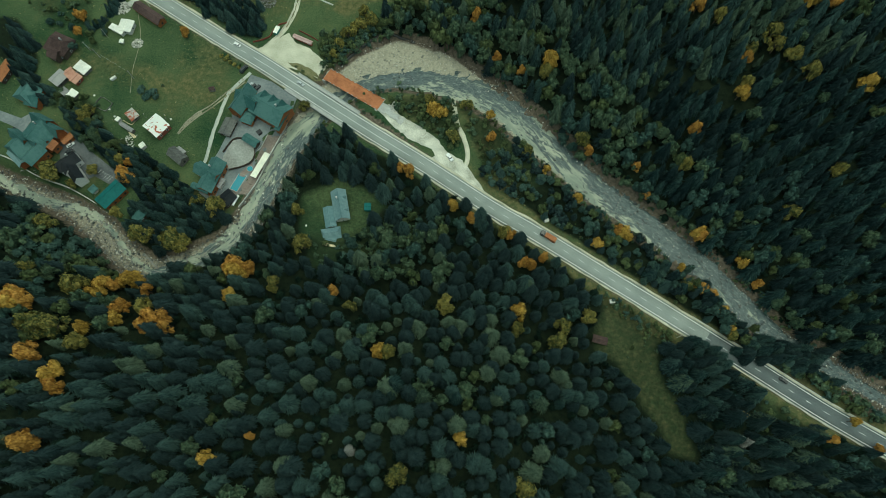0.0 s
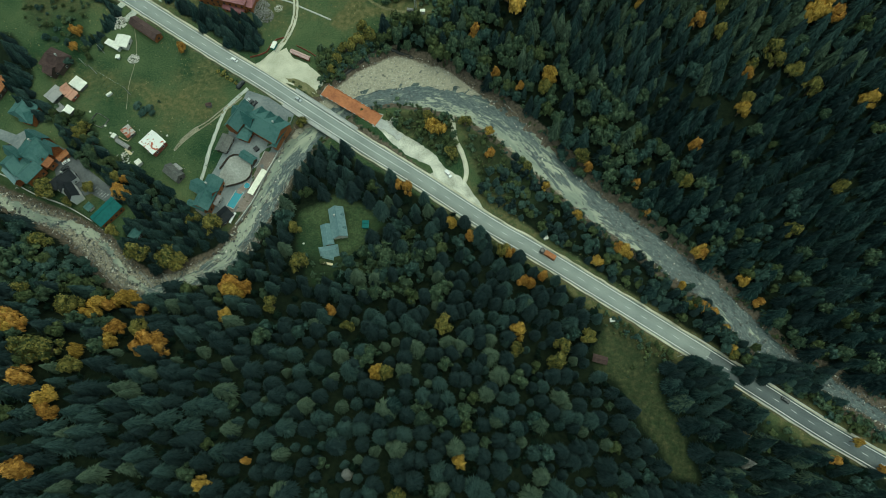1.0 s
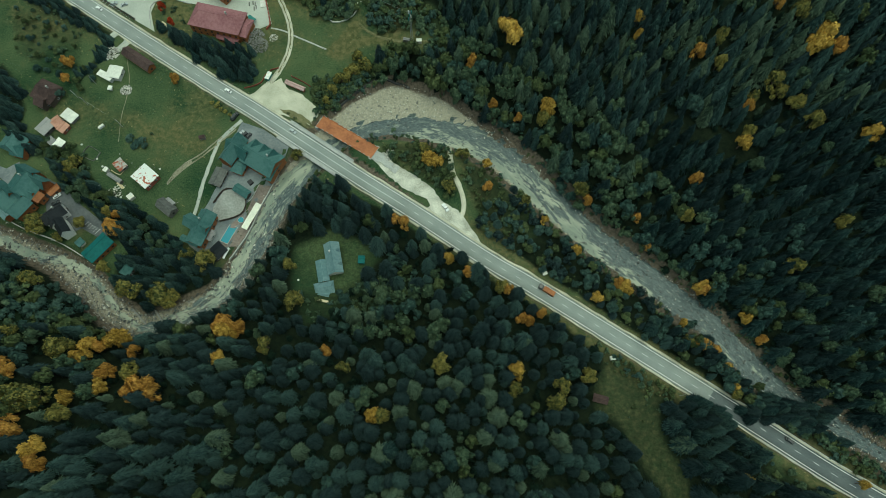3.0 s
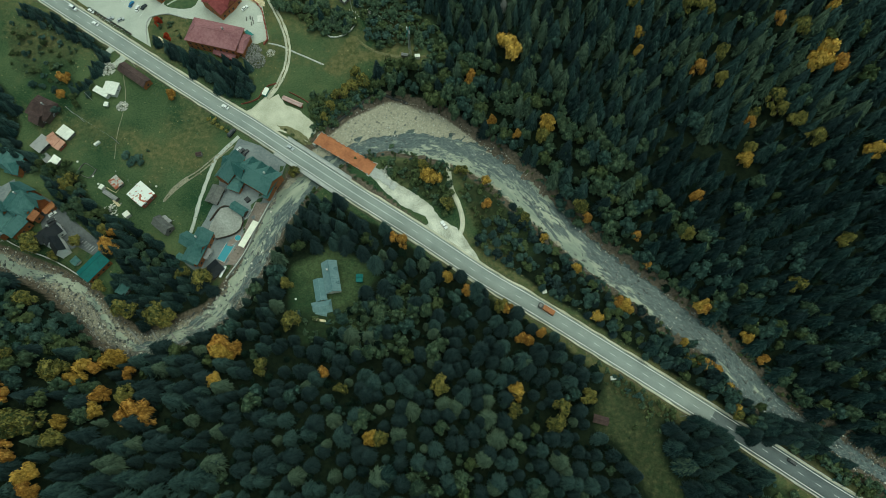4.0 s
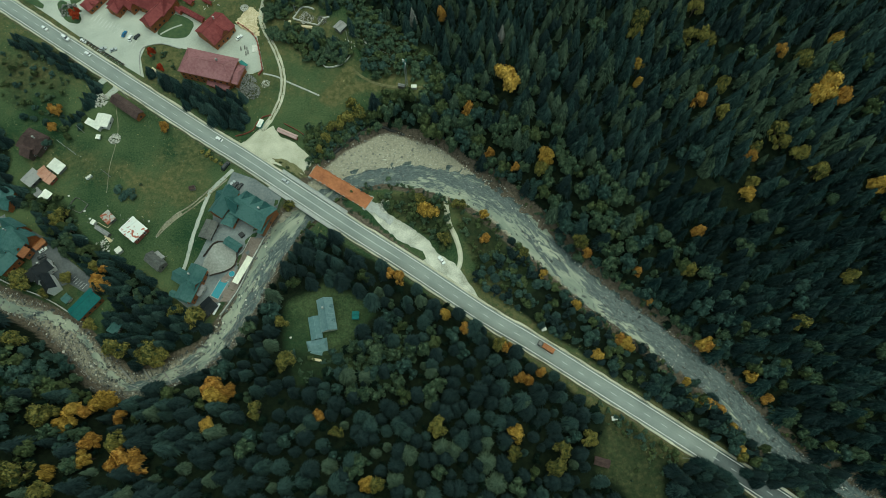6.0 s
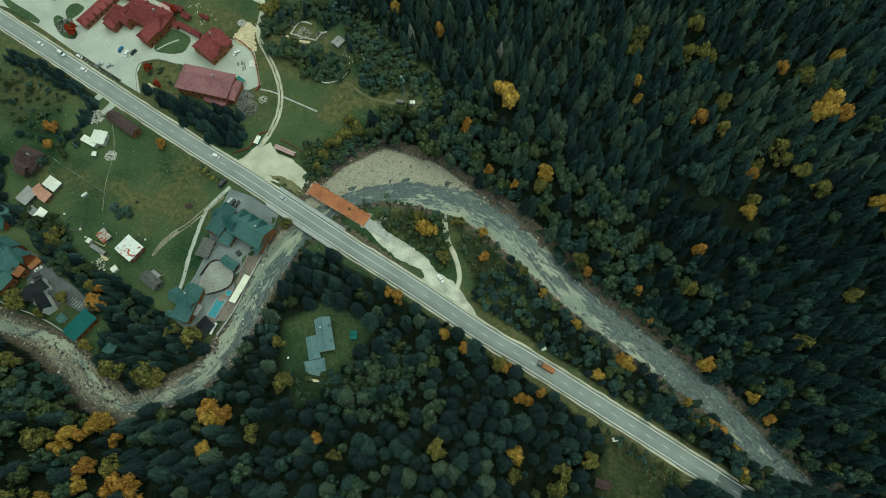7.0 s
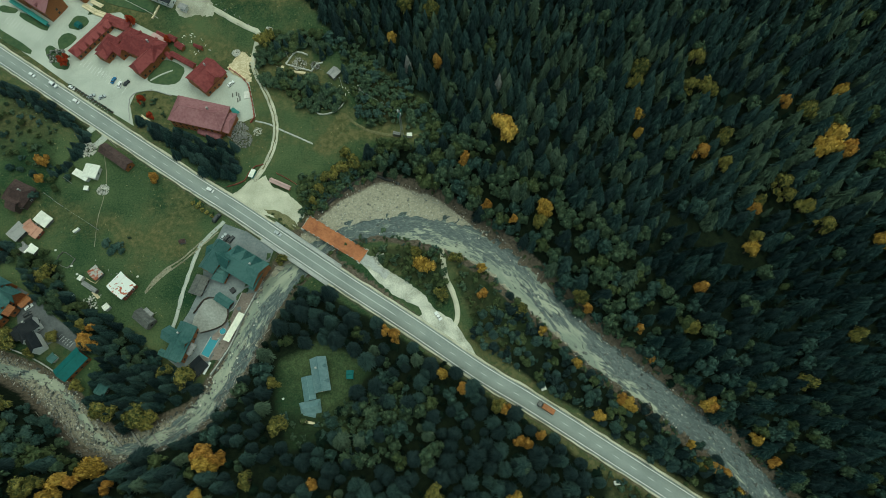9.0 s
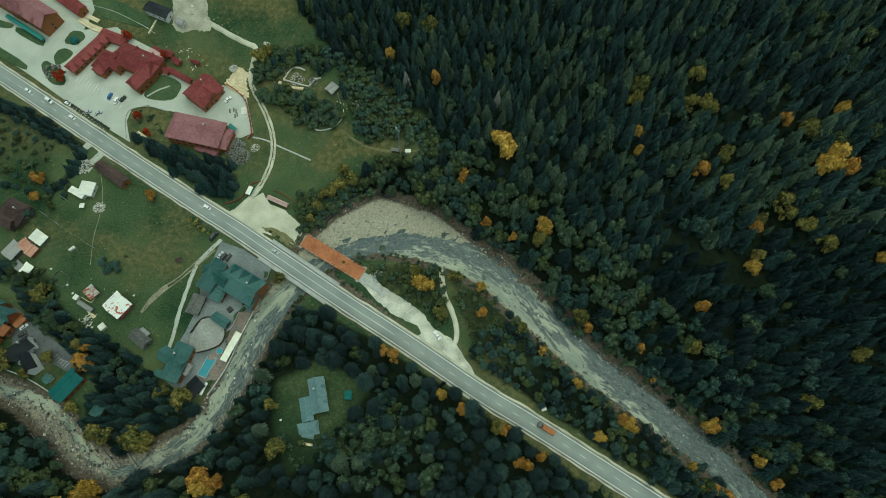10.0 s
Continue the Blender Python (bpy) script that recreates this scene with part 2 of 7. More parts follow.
def along(line, x, y):
    """Distance from (x, y) to a polyline, the share along its nearest leg, and that leg's further columns."""
    x, y = np.asarray(x, float), np.asarray(y, float)
    line = np.asarray(line, float)
    best = np.full(x.shape, 1e9)
    extra = np.zeros(x.shape + (line.shape[1] - 2,))
    side = np.zeros(x.shape)
    for a, b in zip(line[:-1], line[1:]):
        d = b[:2] - a[:2]
        u = np.clip(((x - a[0]) * d[0] + (y - a[1]) * d[1]) / (d @ d), 0, 1)
        px, py = x - a[0] - u * d[0], y - a[1] - u * d[1]
        r = np.hypot(px, py)
        m = r < best
        best = np.where(m, r, best)
        side = np.where(m, np.sign(d[0] * py - d[1] * px), side)
        if line.shape[1] > 2:
            extra = np.where(m[..., None], a[2:] + u[..., None] * (b[2:] - a[2:]), extra)
    return best, side, extra


def step(a, b, v):
    u = np.clip((v - a) / (b - a), 0, 1)
    return u * u * (3 - 2 * u)


def wave(x, y, size, seed):
    """Smooth unevenness of about that size, between -1 and 1."""
    r = np.random.RandomState(seed)
    v = 0
    for _ in range(7):
        a, k, p = r.uniform(0, 6.283), r.uniform(0.7, 1.6) * 6.283 / size, r.uniform(0, 6.283)
        v = v + np.sin((np.cos(a) * x + np.sin(a) * y) * k + p)
    return v / 4.5


def soft_ramp(v, w):
    return w * np.logaddexp(0, v / w)


def land(x, y):
    """Height of the ground."""
    x, y = np.asarray(x, float), np.asarray(y, float)
    ne = 0.33 * (y - 175) + 0.16 * (x - 90)
    sw = -0.19 * x - 0.33 * y + 22
    d, side, e = along(STREAM, x, y)
    south = step(-4, 42, d * side)
    knoll = 6.0 * step(3, 30, -d * side) * step(20, 70, x) * (1 - step(4, 20, ne))
    z = 1.05 * soft_ramp(ne, 4.0) * (0.6 + 0.4 * step(-80, 45, x)) + knoll + 1.05 * soft_ramp(sw, 5.0) * south + 0.5 * wave(x, y, 60, 3) * step(2, 12, np.maximum(ne, sw))
    z = z - 3.2 * step(0, 26, 152 - y) * step(0, 30, 30 - x) - 1.0 * step(0, 20, 130 - y)
    z = z + 0.15 * wave(x, y, 17, 8)
    road, _, _ = along(ROAD_LINE, x, y)
    k = step(6.0, 15.0, road)
    z = z * k + (-0.25) * (1 - k)
    half, bed = e[..., 0], e[..., 1]
    rough = 0.36 * wave(x, y, 9, 11) + 0.30 * wave(x, y, 4.5, 12) + 0.14 * wave(x, y, 2.6, 13)
    w, _, we = along(WATER, x, y)
    channel = bed + 0.55 + rough - 0.85 * (1 - step(0.55, 1.25, w / np.maximum(we[..., 0], 1)))
    k = step(0.85, 1.0, d / half) * 0.35 + step(0, 2.6, d - half) * 0.65
    return channel * (1 - k) + z * k

# ---------------------------------------------------------------- mesh helpers
def mesh_from(name, verts, faces, material=None, smooth=False):
    me = bpy.data.meshes.new(name)
    verts, faces = np.asarray(verts, np.float32), np.asarray(faces, np.int32)
    k = faces.shape[1]
    me.vertices.add(len(verts))
    me.vertices.foreach_set("co", verts.ravel())
    me.loops.add(faces.size)
    me.loops.foreach_set("vertex_index", faces.ravel())
    me.polygons.add(len(faces))
    me.polygons.foreach_set("loop_start", np.arange(0, faces.size, k, dtype=np.int32))
    if smooth:
        me.polygons.foreach_set("use_smooth", np.ones(len(faces), bool))
    me.update(calc_edges=True)
    if material:
        me.materials.append(material)
    return me


def part(name, bm, material, parent, label=""):
    me = bpy.data.meshes.new(name)
    bmesh.ops.recalc_face_normals(bm, faces=bm.faces)
    bm.to_mesh(me)
    bm.free()
    me.materials.append(material)
    ob = new(name, me)
    ob.parent = parent
    if label:
        ob["label"] = label
    return ob


def block(bm, cx, cy, cz, lx, ly, lz, yaw=0.0, bevel=0.0):
    """A box into bm, on its centre."""
    r = bmesh.ops.create_cube(bm, size=1.0, matrix=pose(cx, cy, cz, 0, 0, yaw) @ Matrix.Diagonal((lx, ly, lz, 1)))
    if bevel:
        edges = list({e for v in r["verts"] for e in v.link_edges})
        bmesh.ops.bevel(bm, geom=edges, offset=bevel, segments=1, affect="EDGES")
    return bm


def rod(bm, a, b, r, n=6, r2=None):
    a, b = Vector(a), Vector(b)
    d = b - a
    m = Matrix.Translation((a + b) / 2) @ d.to_track_quat("Z", "Y").to_matrix().to_4x4()
    bmesh.ops.create_cone(bm, cap_ends=True, segments=n, radius1=r, radius2=r if r2 is None else r2, depth=d.length, matrix=m)
    return bm


def inside(poly, x, y):
    x, y = np.asarray(x, float), np.asarray(y, float)
    hit = np.zeros(x.shape, bool)
    n = len(poly)
    for i in range(n):
        (x1, y1), (x2, y2) = poly[i], poly[(i + 1) % n]
        c = ((y1 > y) != (y2 > y)) & (x < (x2 - x1) * (y - y1) / (y2 - y1 + 1e-12) + x1)
        hit ^= c
    return hit


def land1(x, y):
    return float(land(np.array([x]), np.array([y]))[0])


def smooth_line(pts, gap=3.0):
    """A polyline through the points, rounded, with a vertex about every gap metres."""
    p = np.asarray(pts, float)
    p = np.vstack([2 * p[0] - p[1], p, 2 * p[-1] - p[-2]])
    out = []
    for i in range(1, len(p) - 2):
        n = max(1, int(np.hypot(*(p[i + 1] - p[i])[:2]) / gap))
        for u in np.arange(n) / n:
            a, b, c, d = p[i - 1:i + 3]
            out.append(0.5 * (2 * b + (c - a) * u + (2 * a - 5 * b + 4 * c - d) * u * u + (3 * b - a - 3 * c + d) * u ** 3))
    out.append(p[-2])
    return np.array(out)


def ribbon(name, line, left, right, z, material, thick=0.12, across=1, ragged=0.0, uv=""):
    """A strip along a line from offset left to offset right (metres, right positive), with an edge of its own."""
    line = np.asarray(line, float)
    d = np.gradient(line[:, :2], axis=0)
    d /= np.linalg.norm(d, axis=1)[:, None] + 1e-9
    nrm = np.stack([d[:, 1], -d[:, 0]], 1)
    s = np.concatenate([[0], np.cumsum(np.hypot(*np.diff(line[:, :2], axis=0).T))])
    left, right = np.broadcast_to(left, len(line)), np.broadcast_to(right, len(line))
    rnd = np.random.RandomState(len(line))
    rows, coords = [], []
    cols = across + 3
    for i in range(len(line)):
        jl, jr = rnd.uniform(-ragged, ragged, 2)
        offs = np.linspace(left[i] + jl, right[i] + jr, across + 1)
        pts = line[i, :2] + offs[:, None] * nrm[i]
        h = np.array([z(px, py, s[i]) for px, py in pts])
        row = [(*pts[0], h[0] - thick)] + [(px, py, hh) for (px, py), hh in zip(pts, h)] + [(*pts[-1], h[-1] - thick)]
        rows += row
        coords += [(s[i], o) for o in (offs[0], *offs, offs[-1])]
    faces = [(i * cols + j, i * cols + j + 1, (i + 1) * cols + j + 1, (i + 1) * cols + j) for i in range(len(line) - 1) for j in range(cols - 1)]
    me = mesh_from(name, rows, faces, material)
    if uv:
        layer = me.uv_layers.new(name=uv)
        idx = np.empty(len(me.loops), np.int32)
        me.loops.foreach_get("vertex_index", idx)
        layer.data.foreach_set("uv", np.asarray(coords, np.float32)[idx].ravel())
    return new(name, me)


PADS = []


def uneven(outline, amount, seed=1):
    """The outline with worn, wandering edges."""
    r = random.Random(seed)
    out = []
    for (x1, y1), (x2, y2) in zip(outline, outline[1:] + outline[:1]):
        n = max(1, round(math.hypot(x2 - x1, y2 - y1) / 1.6))
        for i in range(n):
            k = amount if i else amount * 0.4
            out.append((x1 + (x2 - x1) * i / n + r.uniform(-k, k), y1 + (y2 - y1) * i / n + r.uniform(-k, k)))
    return out


def rounded(outline):
    """The outline with its corners cut round."""
    out = []
    for (x1, y1), (x2, y2) in zip(outline, outline[1:] + outline[:1]):
        out += [(0.8 * x1 + 0.2 * x2, 0.8 * y1 + 0.2 * y2), (0.2 * x1 + 0.8 * x2, 0.2 * y1 + 0.8 * y2)]
    return out


def sheet(name, outline, material, lift=0.10, cell=3.0, thick=0.15, level=None, worn=0.0):
    """A paved or worn area that follows the ground."""
    if worn:
        outline = uneven(outline, worn)
    PADS.append(outline)
    bm = bmesh.new()
    f = bm.faces.new([bm.verts.new((x, y, 0)) for x, y in outline])
    xs, ys = [p[0] for p in outline], [p[1] for p in outline]
    for axis, lo, hi in ((0, min(xs), max(xs)), (1, min(ys), max(ys))):
        for v in np.arange(lo + cell, hi, cell):
            co, no = ((v, 0, 0), (1, 0, 0)) if axis == 0 else ((0, v, 0), (0, 1, 0))
            bmesh.ops.bisect_plane(bm, geom=bm.verts[:] + bm.edges[:] + bm.faces[:], plane_co=co, plane_no=no)
    vs = bm.verts[:]
    h = land(np.array([v.co.x for v in vs]), np.array([v.co.y for v in vs])) if level is None else np.full(len(vs), level)
    for v, z in zip(vs, h):
        v.co.z = z + lift
    bmesh.ops.recalc_face_normals(bm, faces=bm.faces)
    rim = [e for e in bm.edges if e.is_boundary]
    ex = bmesh.ops.extrude_edge_only(bm, edges=rim)
    for v in ex["geom"]:
        if isinstance(v, bmesh.types.BMVert):
            v.co.z -= thick
    me = bpy.data.meshes.new(name)
    bm.to_mesh(me)
    bm.free()
    me.materials.append(material)
    return new(name, me)


# ---------------------------------------------------------------- woods: where trees stand
NE_WOOD = [(-48.7, 218.1), (-12, 205.6), (15.2, 190.3), (44.3, 169.9), (71.8, 144.9), (98.3, 121.6), (118.5, 103), (142.4, 79.4), (171, 58.9), (188.1, 46.2), (210.7, 35.2), (242.6, 17.1)] + [(330, 10), (330, 440), (-100, 440)] + [(-100.5, 342.4), (-88, 320.5), (-77.6, 305.1), (-65.9, 295.4), (-52.9, 288.6), (-36.7, 275.9), (-19.2, 262.4), (-4.1, 244.4), (-8.8, 233), (-31.5, 233.8), (-48.1, 231)]
SW_WOOD = [(-285.4, 133.6), (-250.3, 118.8), (-224.4, 106.5), (-205.5, 99.1), (-190.7, 88.8), (-179, 77.8), (-165.5, 70.7), (-154.5, 68.8), (-137.8, 74), (-108.7, 86.6), (-103.7, 98.1), (-94.2, 131.8), (-86.7, 139.5), (-75.3, 152.1), (-64.1, 153.6), (-52.8, 147.8), (-36.9, 141.2), (-17.9, 129.2), (6.7, 114.7), (27.7, 102), (56.8, 85), (68.2, 75.5), (80.7, 66.8), (93, 54.8), (107.9, 49.6), (118.7, 51.8), (135.8, 42.9), (149.8, 31), (173.4, 14.7), (183.3, 11), (205.4, 6.1), (232.3, -8.6)] + [(290, -120), (-340, -120), (-340, 130)]
GLADE = [(-82.6, 118.6), (-63.5, 130.2), (-40.1, 122.1), (-34.3, 114.2), (-44.7, 106.1), (-48.3, 97.2), (-55.5, 87.5), (-60.3, 78.6), (-70.4, 73.7), (-76.4, 86.1), (-83.6, 107.5)]
WEDGE = [(10.4, 132.9), (45, 111.3), (74, 93.2), (104.6, 74.3), (128.9, 60.2), (147.1, 48.2), (167.8, 53.3), (153.3, 60), (133.4, 75), (111.7, 92.2), (88.9, 107.4), (71.5, 117.2), (60, 133.1), (49.5, 149.4), (34.1, 158.7), (23.1, 152.9), (15.1, 142.7)]
SE_GLADE = [(69, 45), (69.5, 54), (74, 66), (73, 74), (86, 72), (100, 63), (112, 55), (102, 49), (103, 40), (105, 30), (113, 22), (116, 8), (118, -5), (103, -3), (98, 10), (91, 19), (86, 30), (78, 40)]
VERGE_GRASS = [(149.7, 30.4), (160, 25.8), (173.4, 15), (161.7, 14.3), (147.7, 19.1)]
STRIP = [(146.8, 44.1), (167.8, 53.3), (187.5, 38.1), (208.9, 22.8), (206.5, 13.2), (177.4, 27.9)]
SPIT = [(-40, 177.8), (-5.9, 183.4), (27.7, 161.1), (48, 144.2), (38.9, 123), (12, 129.5), (5.6, 137.6), (-7.1, 148.9), (-29.8, 166.8)]
GARDENS = [(-266.2, 255.2), (-233.9, 253.1), (-216, 237.5), (-214.1, 214.5), (-228.6, 209), (-256.7, 222.6)]
YOUNG = [(-48.9, 103.3), (-32.4, 120), (-2, 112.4), (7.8, 94.1), (-5.3, 69.5), (-45.3, 67.1), (-58, 78.2)]
NE_GAP = [(90.6, 204.5), (102, 208.5), (114.2, 196.6), (140.5, 181.5), (154.7, 175.5), (152.3, 168.4), (135.3, 172.9), (111.9, 186.5)]

TRODDEN = [(-78.1, 232.9), (-70.7, 242.9), (-64.4, 254.8), (-58.5, 251.2), (-61.8, 244.3), (-50.7, 245), (-32, 242.4), (-31.9, 239.9), (-53.5, 240.6), (-64.7, 235.1), (-74.1, 229.7)]
RUSSET = [(-44.4, 110), (-39.2, 115.2), (-32.1, 113.3), (-32.5, 107.3), (-41.2, 105.2)]
OLD_STRIP = [(-62.2, 174.6), (-49.1, 167.1), (-30.2, 153.8), (-11.7, 139.9), (-18.9, 139.5), (-35.7, 149.4), (-54, 162.1)]
ROADSIDE = [(69.5, 79), (113.3, 54.2), (107.9, 49.6), (93, 54.8), (80.7, 66.8)]
BEND = [(-248, 106.9), (-233.6, 105.2), (-211.7, 97.7), (-192.8, 90.2), (-164.7, 71.2), (-137.2, 64.2), (-124.4, 57.5), (-133.1, 40), (-183.1, 25)]
# thickets: outline, spacing, height
THICKETS = (([(-112.6, 300.4), (-98.5, 303.8), (-81.7, 301.8), (-74.7, 296.9), (-71.9, 287.1), (-76.2, 283.2), (-82.4, 289.9), (-93, 291.8), (-97.6, 287.3), (-106.4, 282.1), (-113.5, 280), (-116.2, 285.8), (-114.5, 293.7)], 3.9, 5.5), ([(-110.7, 274.2), (-99.2, 277.4), (-89.8, 277.1), (-81.5, 273.5), (-75.5, 269.8), (-62.5, 265.1), (-62.2, 259.8), (-67.6, 255.4), (-76.6, 253.5), (-86, 256.5), (-93.2, 261.4), (-100.7, 267.3), (-109.1, 270.3)], 3.7, 6), ([(-77.5, 302.1), (-52.8, 287.2), (-20.7, 262.5), (-5.3, 244.5), (-13.2, 231.3), (-34.6, 233.7), (-37.8, 236.9), (-18, 237.4), (-18.4, 245.7), (-43, 246.8), (-47.5, 244.3), (-55.9, 254.2), (-61.1, 274.3)], 3.7, 5.5),
            ([(-39.8, 175), (-35.4, 178.8), (-23, 180.2), (-5.7, 178), (-3.1, 164.6), (-0, 153.2), (-4, 147.2), (-12, 153.9), (-24.9, 163.3), (-36.2, 168.9)], 3.0, 4.6), ([(149.5, 44.3), (167.6, 50.6), (187, 35.4), (208.3, 20.9), (207, 15.7), (177.4, 27.9)], 3.4, 5.0), (ROADSIDE, 3.6, 3.2), ([(-228, 174.1), (-203, 167.7), (-191.5, 156.3), (-206, 144.2)], 6.0, 5), ([(-213.2, 80), (-206.6, 84.8), (-191.3, 78.5), (-179, 67.1), (-185.4, 55), (-196.3, 57.6)], 5.5, 8), ([(7.9, 153.7), (26.2, 150.8), (44.7, 129.5), (36, 122.8), (14.8, 134.8)], 4.6, 3.4), ([(-58.9, 224.4), (-46.5, 229.1), (-34.4, 231.3), (-31.1, 226.3), (-43, 222.2), (-54.6, 216.7)], 3.6, 4.5), ([(-83, 203), (-75, 213), (-60, 220), (-47, 222), (-39, 214.5), (-52, 209), (-66, 199), (-75, 191)], 3.4, 4.4), ([(-72.4, 214), (-61.3, 224.3), (-52.9, 225.1), (-55.6, 214.7), (-67.2, 207.2)], 3.6, 4.5), ([(1.2, 171.1), (15.7, 169.5), (31.7, 159.5), (41.2, 143.5), (50.7, 132.9), (38.4, 129.6), (16.4, 135.7), (6.1, 153.3)], 4.0, 3.3), ([(-76.2, 94.6), (-64, 93.4), (-49.7, 98.4), (-39.9, 109.3), (-34.2, 90.1), (-58.3, 79), (-74.2, 79.5)], 5.6, 3.3), ([(-83, 216.2), (-72.8, 220.2), (-54.1, 222.5), (-49.9, 218.3), (-62.4, 210.6), (-72, 198.1), (-76.2, 195.2), (-81.3, 202.2)], 3.2, 4.6), ([(-42.6, 96.5), (-27.7, 110.8), (-19.2, 107.1), (-14.3, 95.1), (-22.7, 79), (-38.5, 75.7), (-49.9, 81.6)], 3.9, 5.0))

# spruce belts of the village
BELTS = ([(-217, 162.2), (-206.9, 162.1), (-187.9, 146.2), (-171.3, 136.1), (-158, 129.8), (-139.3, 117.5), (-139.7, 110.6), (-154.9, 110.9), (-170.8, 114.5), (-183.6, 126.5), (-199.1, 136.9), (-213.2, 148.7)], [(-172.4, 110.5), (-152.4, 113.7), (-138.7, 113.8), (-129.6, 108), (-120.9, 104.1), (-116.7, 99.7), (-121, 90.7), (-133.6, 83.5), (-147.3, 78.2), (-163.7, 83.1), (-171.9, 95.9)], [(-278.9, 216), (-259.5, 217.3), (-246.3, 204.7), (-236.8, 186.6), (-240, 180.8), (-222.3, 165.8), (-226.5, 157.5), (-243.1, 174.2), (-253.8, 184.4), (-272, 191.8)],
         [(-260.2, 267.5), (-242.9, 262.5), (-218.2, 252.8), (-200.7, 238.8), (-202.6, 233.8), (-218.4, 241.4), (-236.4, 250.5), (-257.3, 257.4)], [(-201.8, 236.7), (-199.3, 234.1), (-206.1, 216.5), (-212.9, 207.3), (-215.6, 210.4), (-209.6, 220.6)], [(-178.3, 246.7), (-168.3, 243.6), (-155.4, 237.9), (-140.4, 231.8), (-116.5, 226.1), (-113.7, 218.2), (-119.9, 208.8), (-129.4, 211.7), (-146.4, 222.2), (-163.9, 233.6)], [(144.4, 53.3), (152.8, 58.5), (169.2, 55.6), (172.1, 45.8), (164.4, 42), (152.3, 45.6)])

# ---------------------------------------------------------------- ground, one sheet
def ground():
    far = np.array([2600, 1900, 1400, 1000, 750, 600, 520, 470])
    xs = np.concatenate([-far - 0.0, np.arange(-430, 350, 1.9), [360, 380, 420, 480, 600, 750, 1000, 1400, 1900, 2600]])
    ys = np.concatenate([-far + 280, [-170, -150], np.arange(-135, 440, 1.9), [450, 470, 520, 600, 750, 1000, 1400, 1900, 2600]])
    gx, gy = np.meshgrid(xs, ys)
    z = land(gx, gy)
    z = np.where(z > 60, 60 + 220 * np.tanh((z - 60) / 220), z)
    nx, ny = len(xs), len(ys)
    idx = np.arange(nx * ny).reshape(ny, nx)
    faces = np.stack([idx[:-1, :-1], idx[:-1, 1:], idx[1:, 1:], idx[1:, :-1]], -1).reshape(-1, 4)
    me = mesh_from("ground", np.stack([gx, gy, z], -1).reshape(-1, 3), faces, GROUND, smooth=True)
    d, _, e = along(STREAM, gx, gy)
    bank = d - e[..., 0]
    _, gside, _ = along(STREAM, gx, gy)
    outer = np.where(gside < 0, 4.5 * step(-15, 25, gx), 0.0)
    gravel = (1 - step(-3.6 - 2.4 * step(0, 20, -gx), 0.4 + 0.4 * step(0, 20, -gx), bank + outer)) * (1 - 0.55 * step(40, 90, gx) - 0.18 * step(130, 165, gx) - 0.42 * step(90, 115, -gx))
    soil = (1 - step(1.0 - 1.4 * step(90, 110, -gx), 5.0 - 3.2 * step(90, 110, -gx), bank)) * (0.85 - 0.45 * step(60, 100, -gx) * step(-1.5, 0.5, bank))
    # share of that shade-dark floor colour, fullest under woods and belts
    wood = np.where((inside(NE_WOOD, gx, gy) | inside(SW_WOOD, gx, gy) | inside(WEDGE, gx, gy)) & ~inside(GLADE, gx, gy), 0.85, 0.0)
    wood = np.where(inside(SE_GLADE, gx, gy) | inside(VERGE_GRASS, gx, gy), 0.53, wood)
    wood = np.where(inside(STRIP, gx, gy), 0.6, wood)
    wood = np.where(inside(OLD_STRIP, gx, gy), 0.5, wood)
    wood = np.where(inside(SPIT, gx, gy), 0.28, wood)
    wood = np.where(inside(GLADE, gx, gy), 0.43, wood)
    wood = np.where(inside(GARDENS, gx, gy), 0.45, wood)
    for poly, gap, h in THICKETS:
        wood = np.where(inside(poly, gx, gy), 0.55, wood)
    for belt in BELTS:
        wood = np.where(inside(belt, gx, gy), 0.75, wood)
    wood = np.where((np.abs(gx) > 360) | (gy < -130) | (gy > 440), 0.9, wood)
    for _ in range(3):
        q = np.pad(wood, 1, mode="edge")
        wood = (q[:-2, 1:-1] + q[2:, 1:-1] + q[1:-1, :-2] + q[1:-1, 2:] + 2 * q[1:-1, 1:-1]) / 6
    road, _, _ = along(ROAD_LINE, gx, gy)
    verge = (1 - step(5.0, 9.0, road)) * 0.6
    dry = 0.31 + 0.22 * wave(gx, gy, 55, 41) + 0.14 * wave(gx, gy, 14, 42)
    dry = np.where(inside(RUSSET, gx, gy), 0.6, dry)
    dry = np.where(inside(GLADE, gx, gy), 0.1, np.where(inside(TRODDEN, gx, gy), 0.72, np.where(inside(SE_GLADE, gx, gy), 0.5, dry)))
    for _ in range(2):
        q = np.pad(dry, 1, mode="edge")
        dry = (q[:-2, 1:-1] + q[2:, 1:-1] + q[1:-1, :-2] + q[1:-1, 2:] + 2 * q[1:-1, 1:-1]) / 6
    verge = np.where(inside(OLD_STRIP, gx, gy), 0.72, verge)
    dry = dry + 0.3 * (1 - step(9, 17, road)) * step(0, 30, gx)
    dry = dry + 0.17 * step(215, 245, gy) * (1 - step(-40, 0, gx))
    dry = dry + np.where(inside(SPIT, gx, gy), 0.12, 0)
    dry = dry + 0.13 * np.exp(-((gx + 155) / 30) ** 2 - ((gy - 190) / 26) ** 2)
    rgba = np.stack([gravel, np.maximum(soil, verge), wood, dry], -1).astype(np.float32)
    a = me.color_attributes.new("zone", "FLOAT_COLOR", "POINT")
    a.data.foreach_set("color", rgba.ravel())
    return tagged(new("ground", me), "green meadow, wood floor with tree shade put into its colour, and stony stream bed", "ground", kind="structure")


ground()

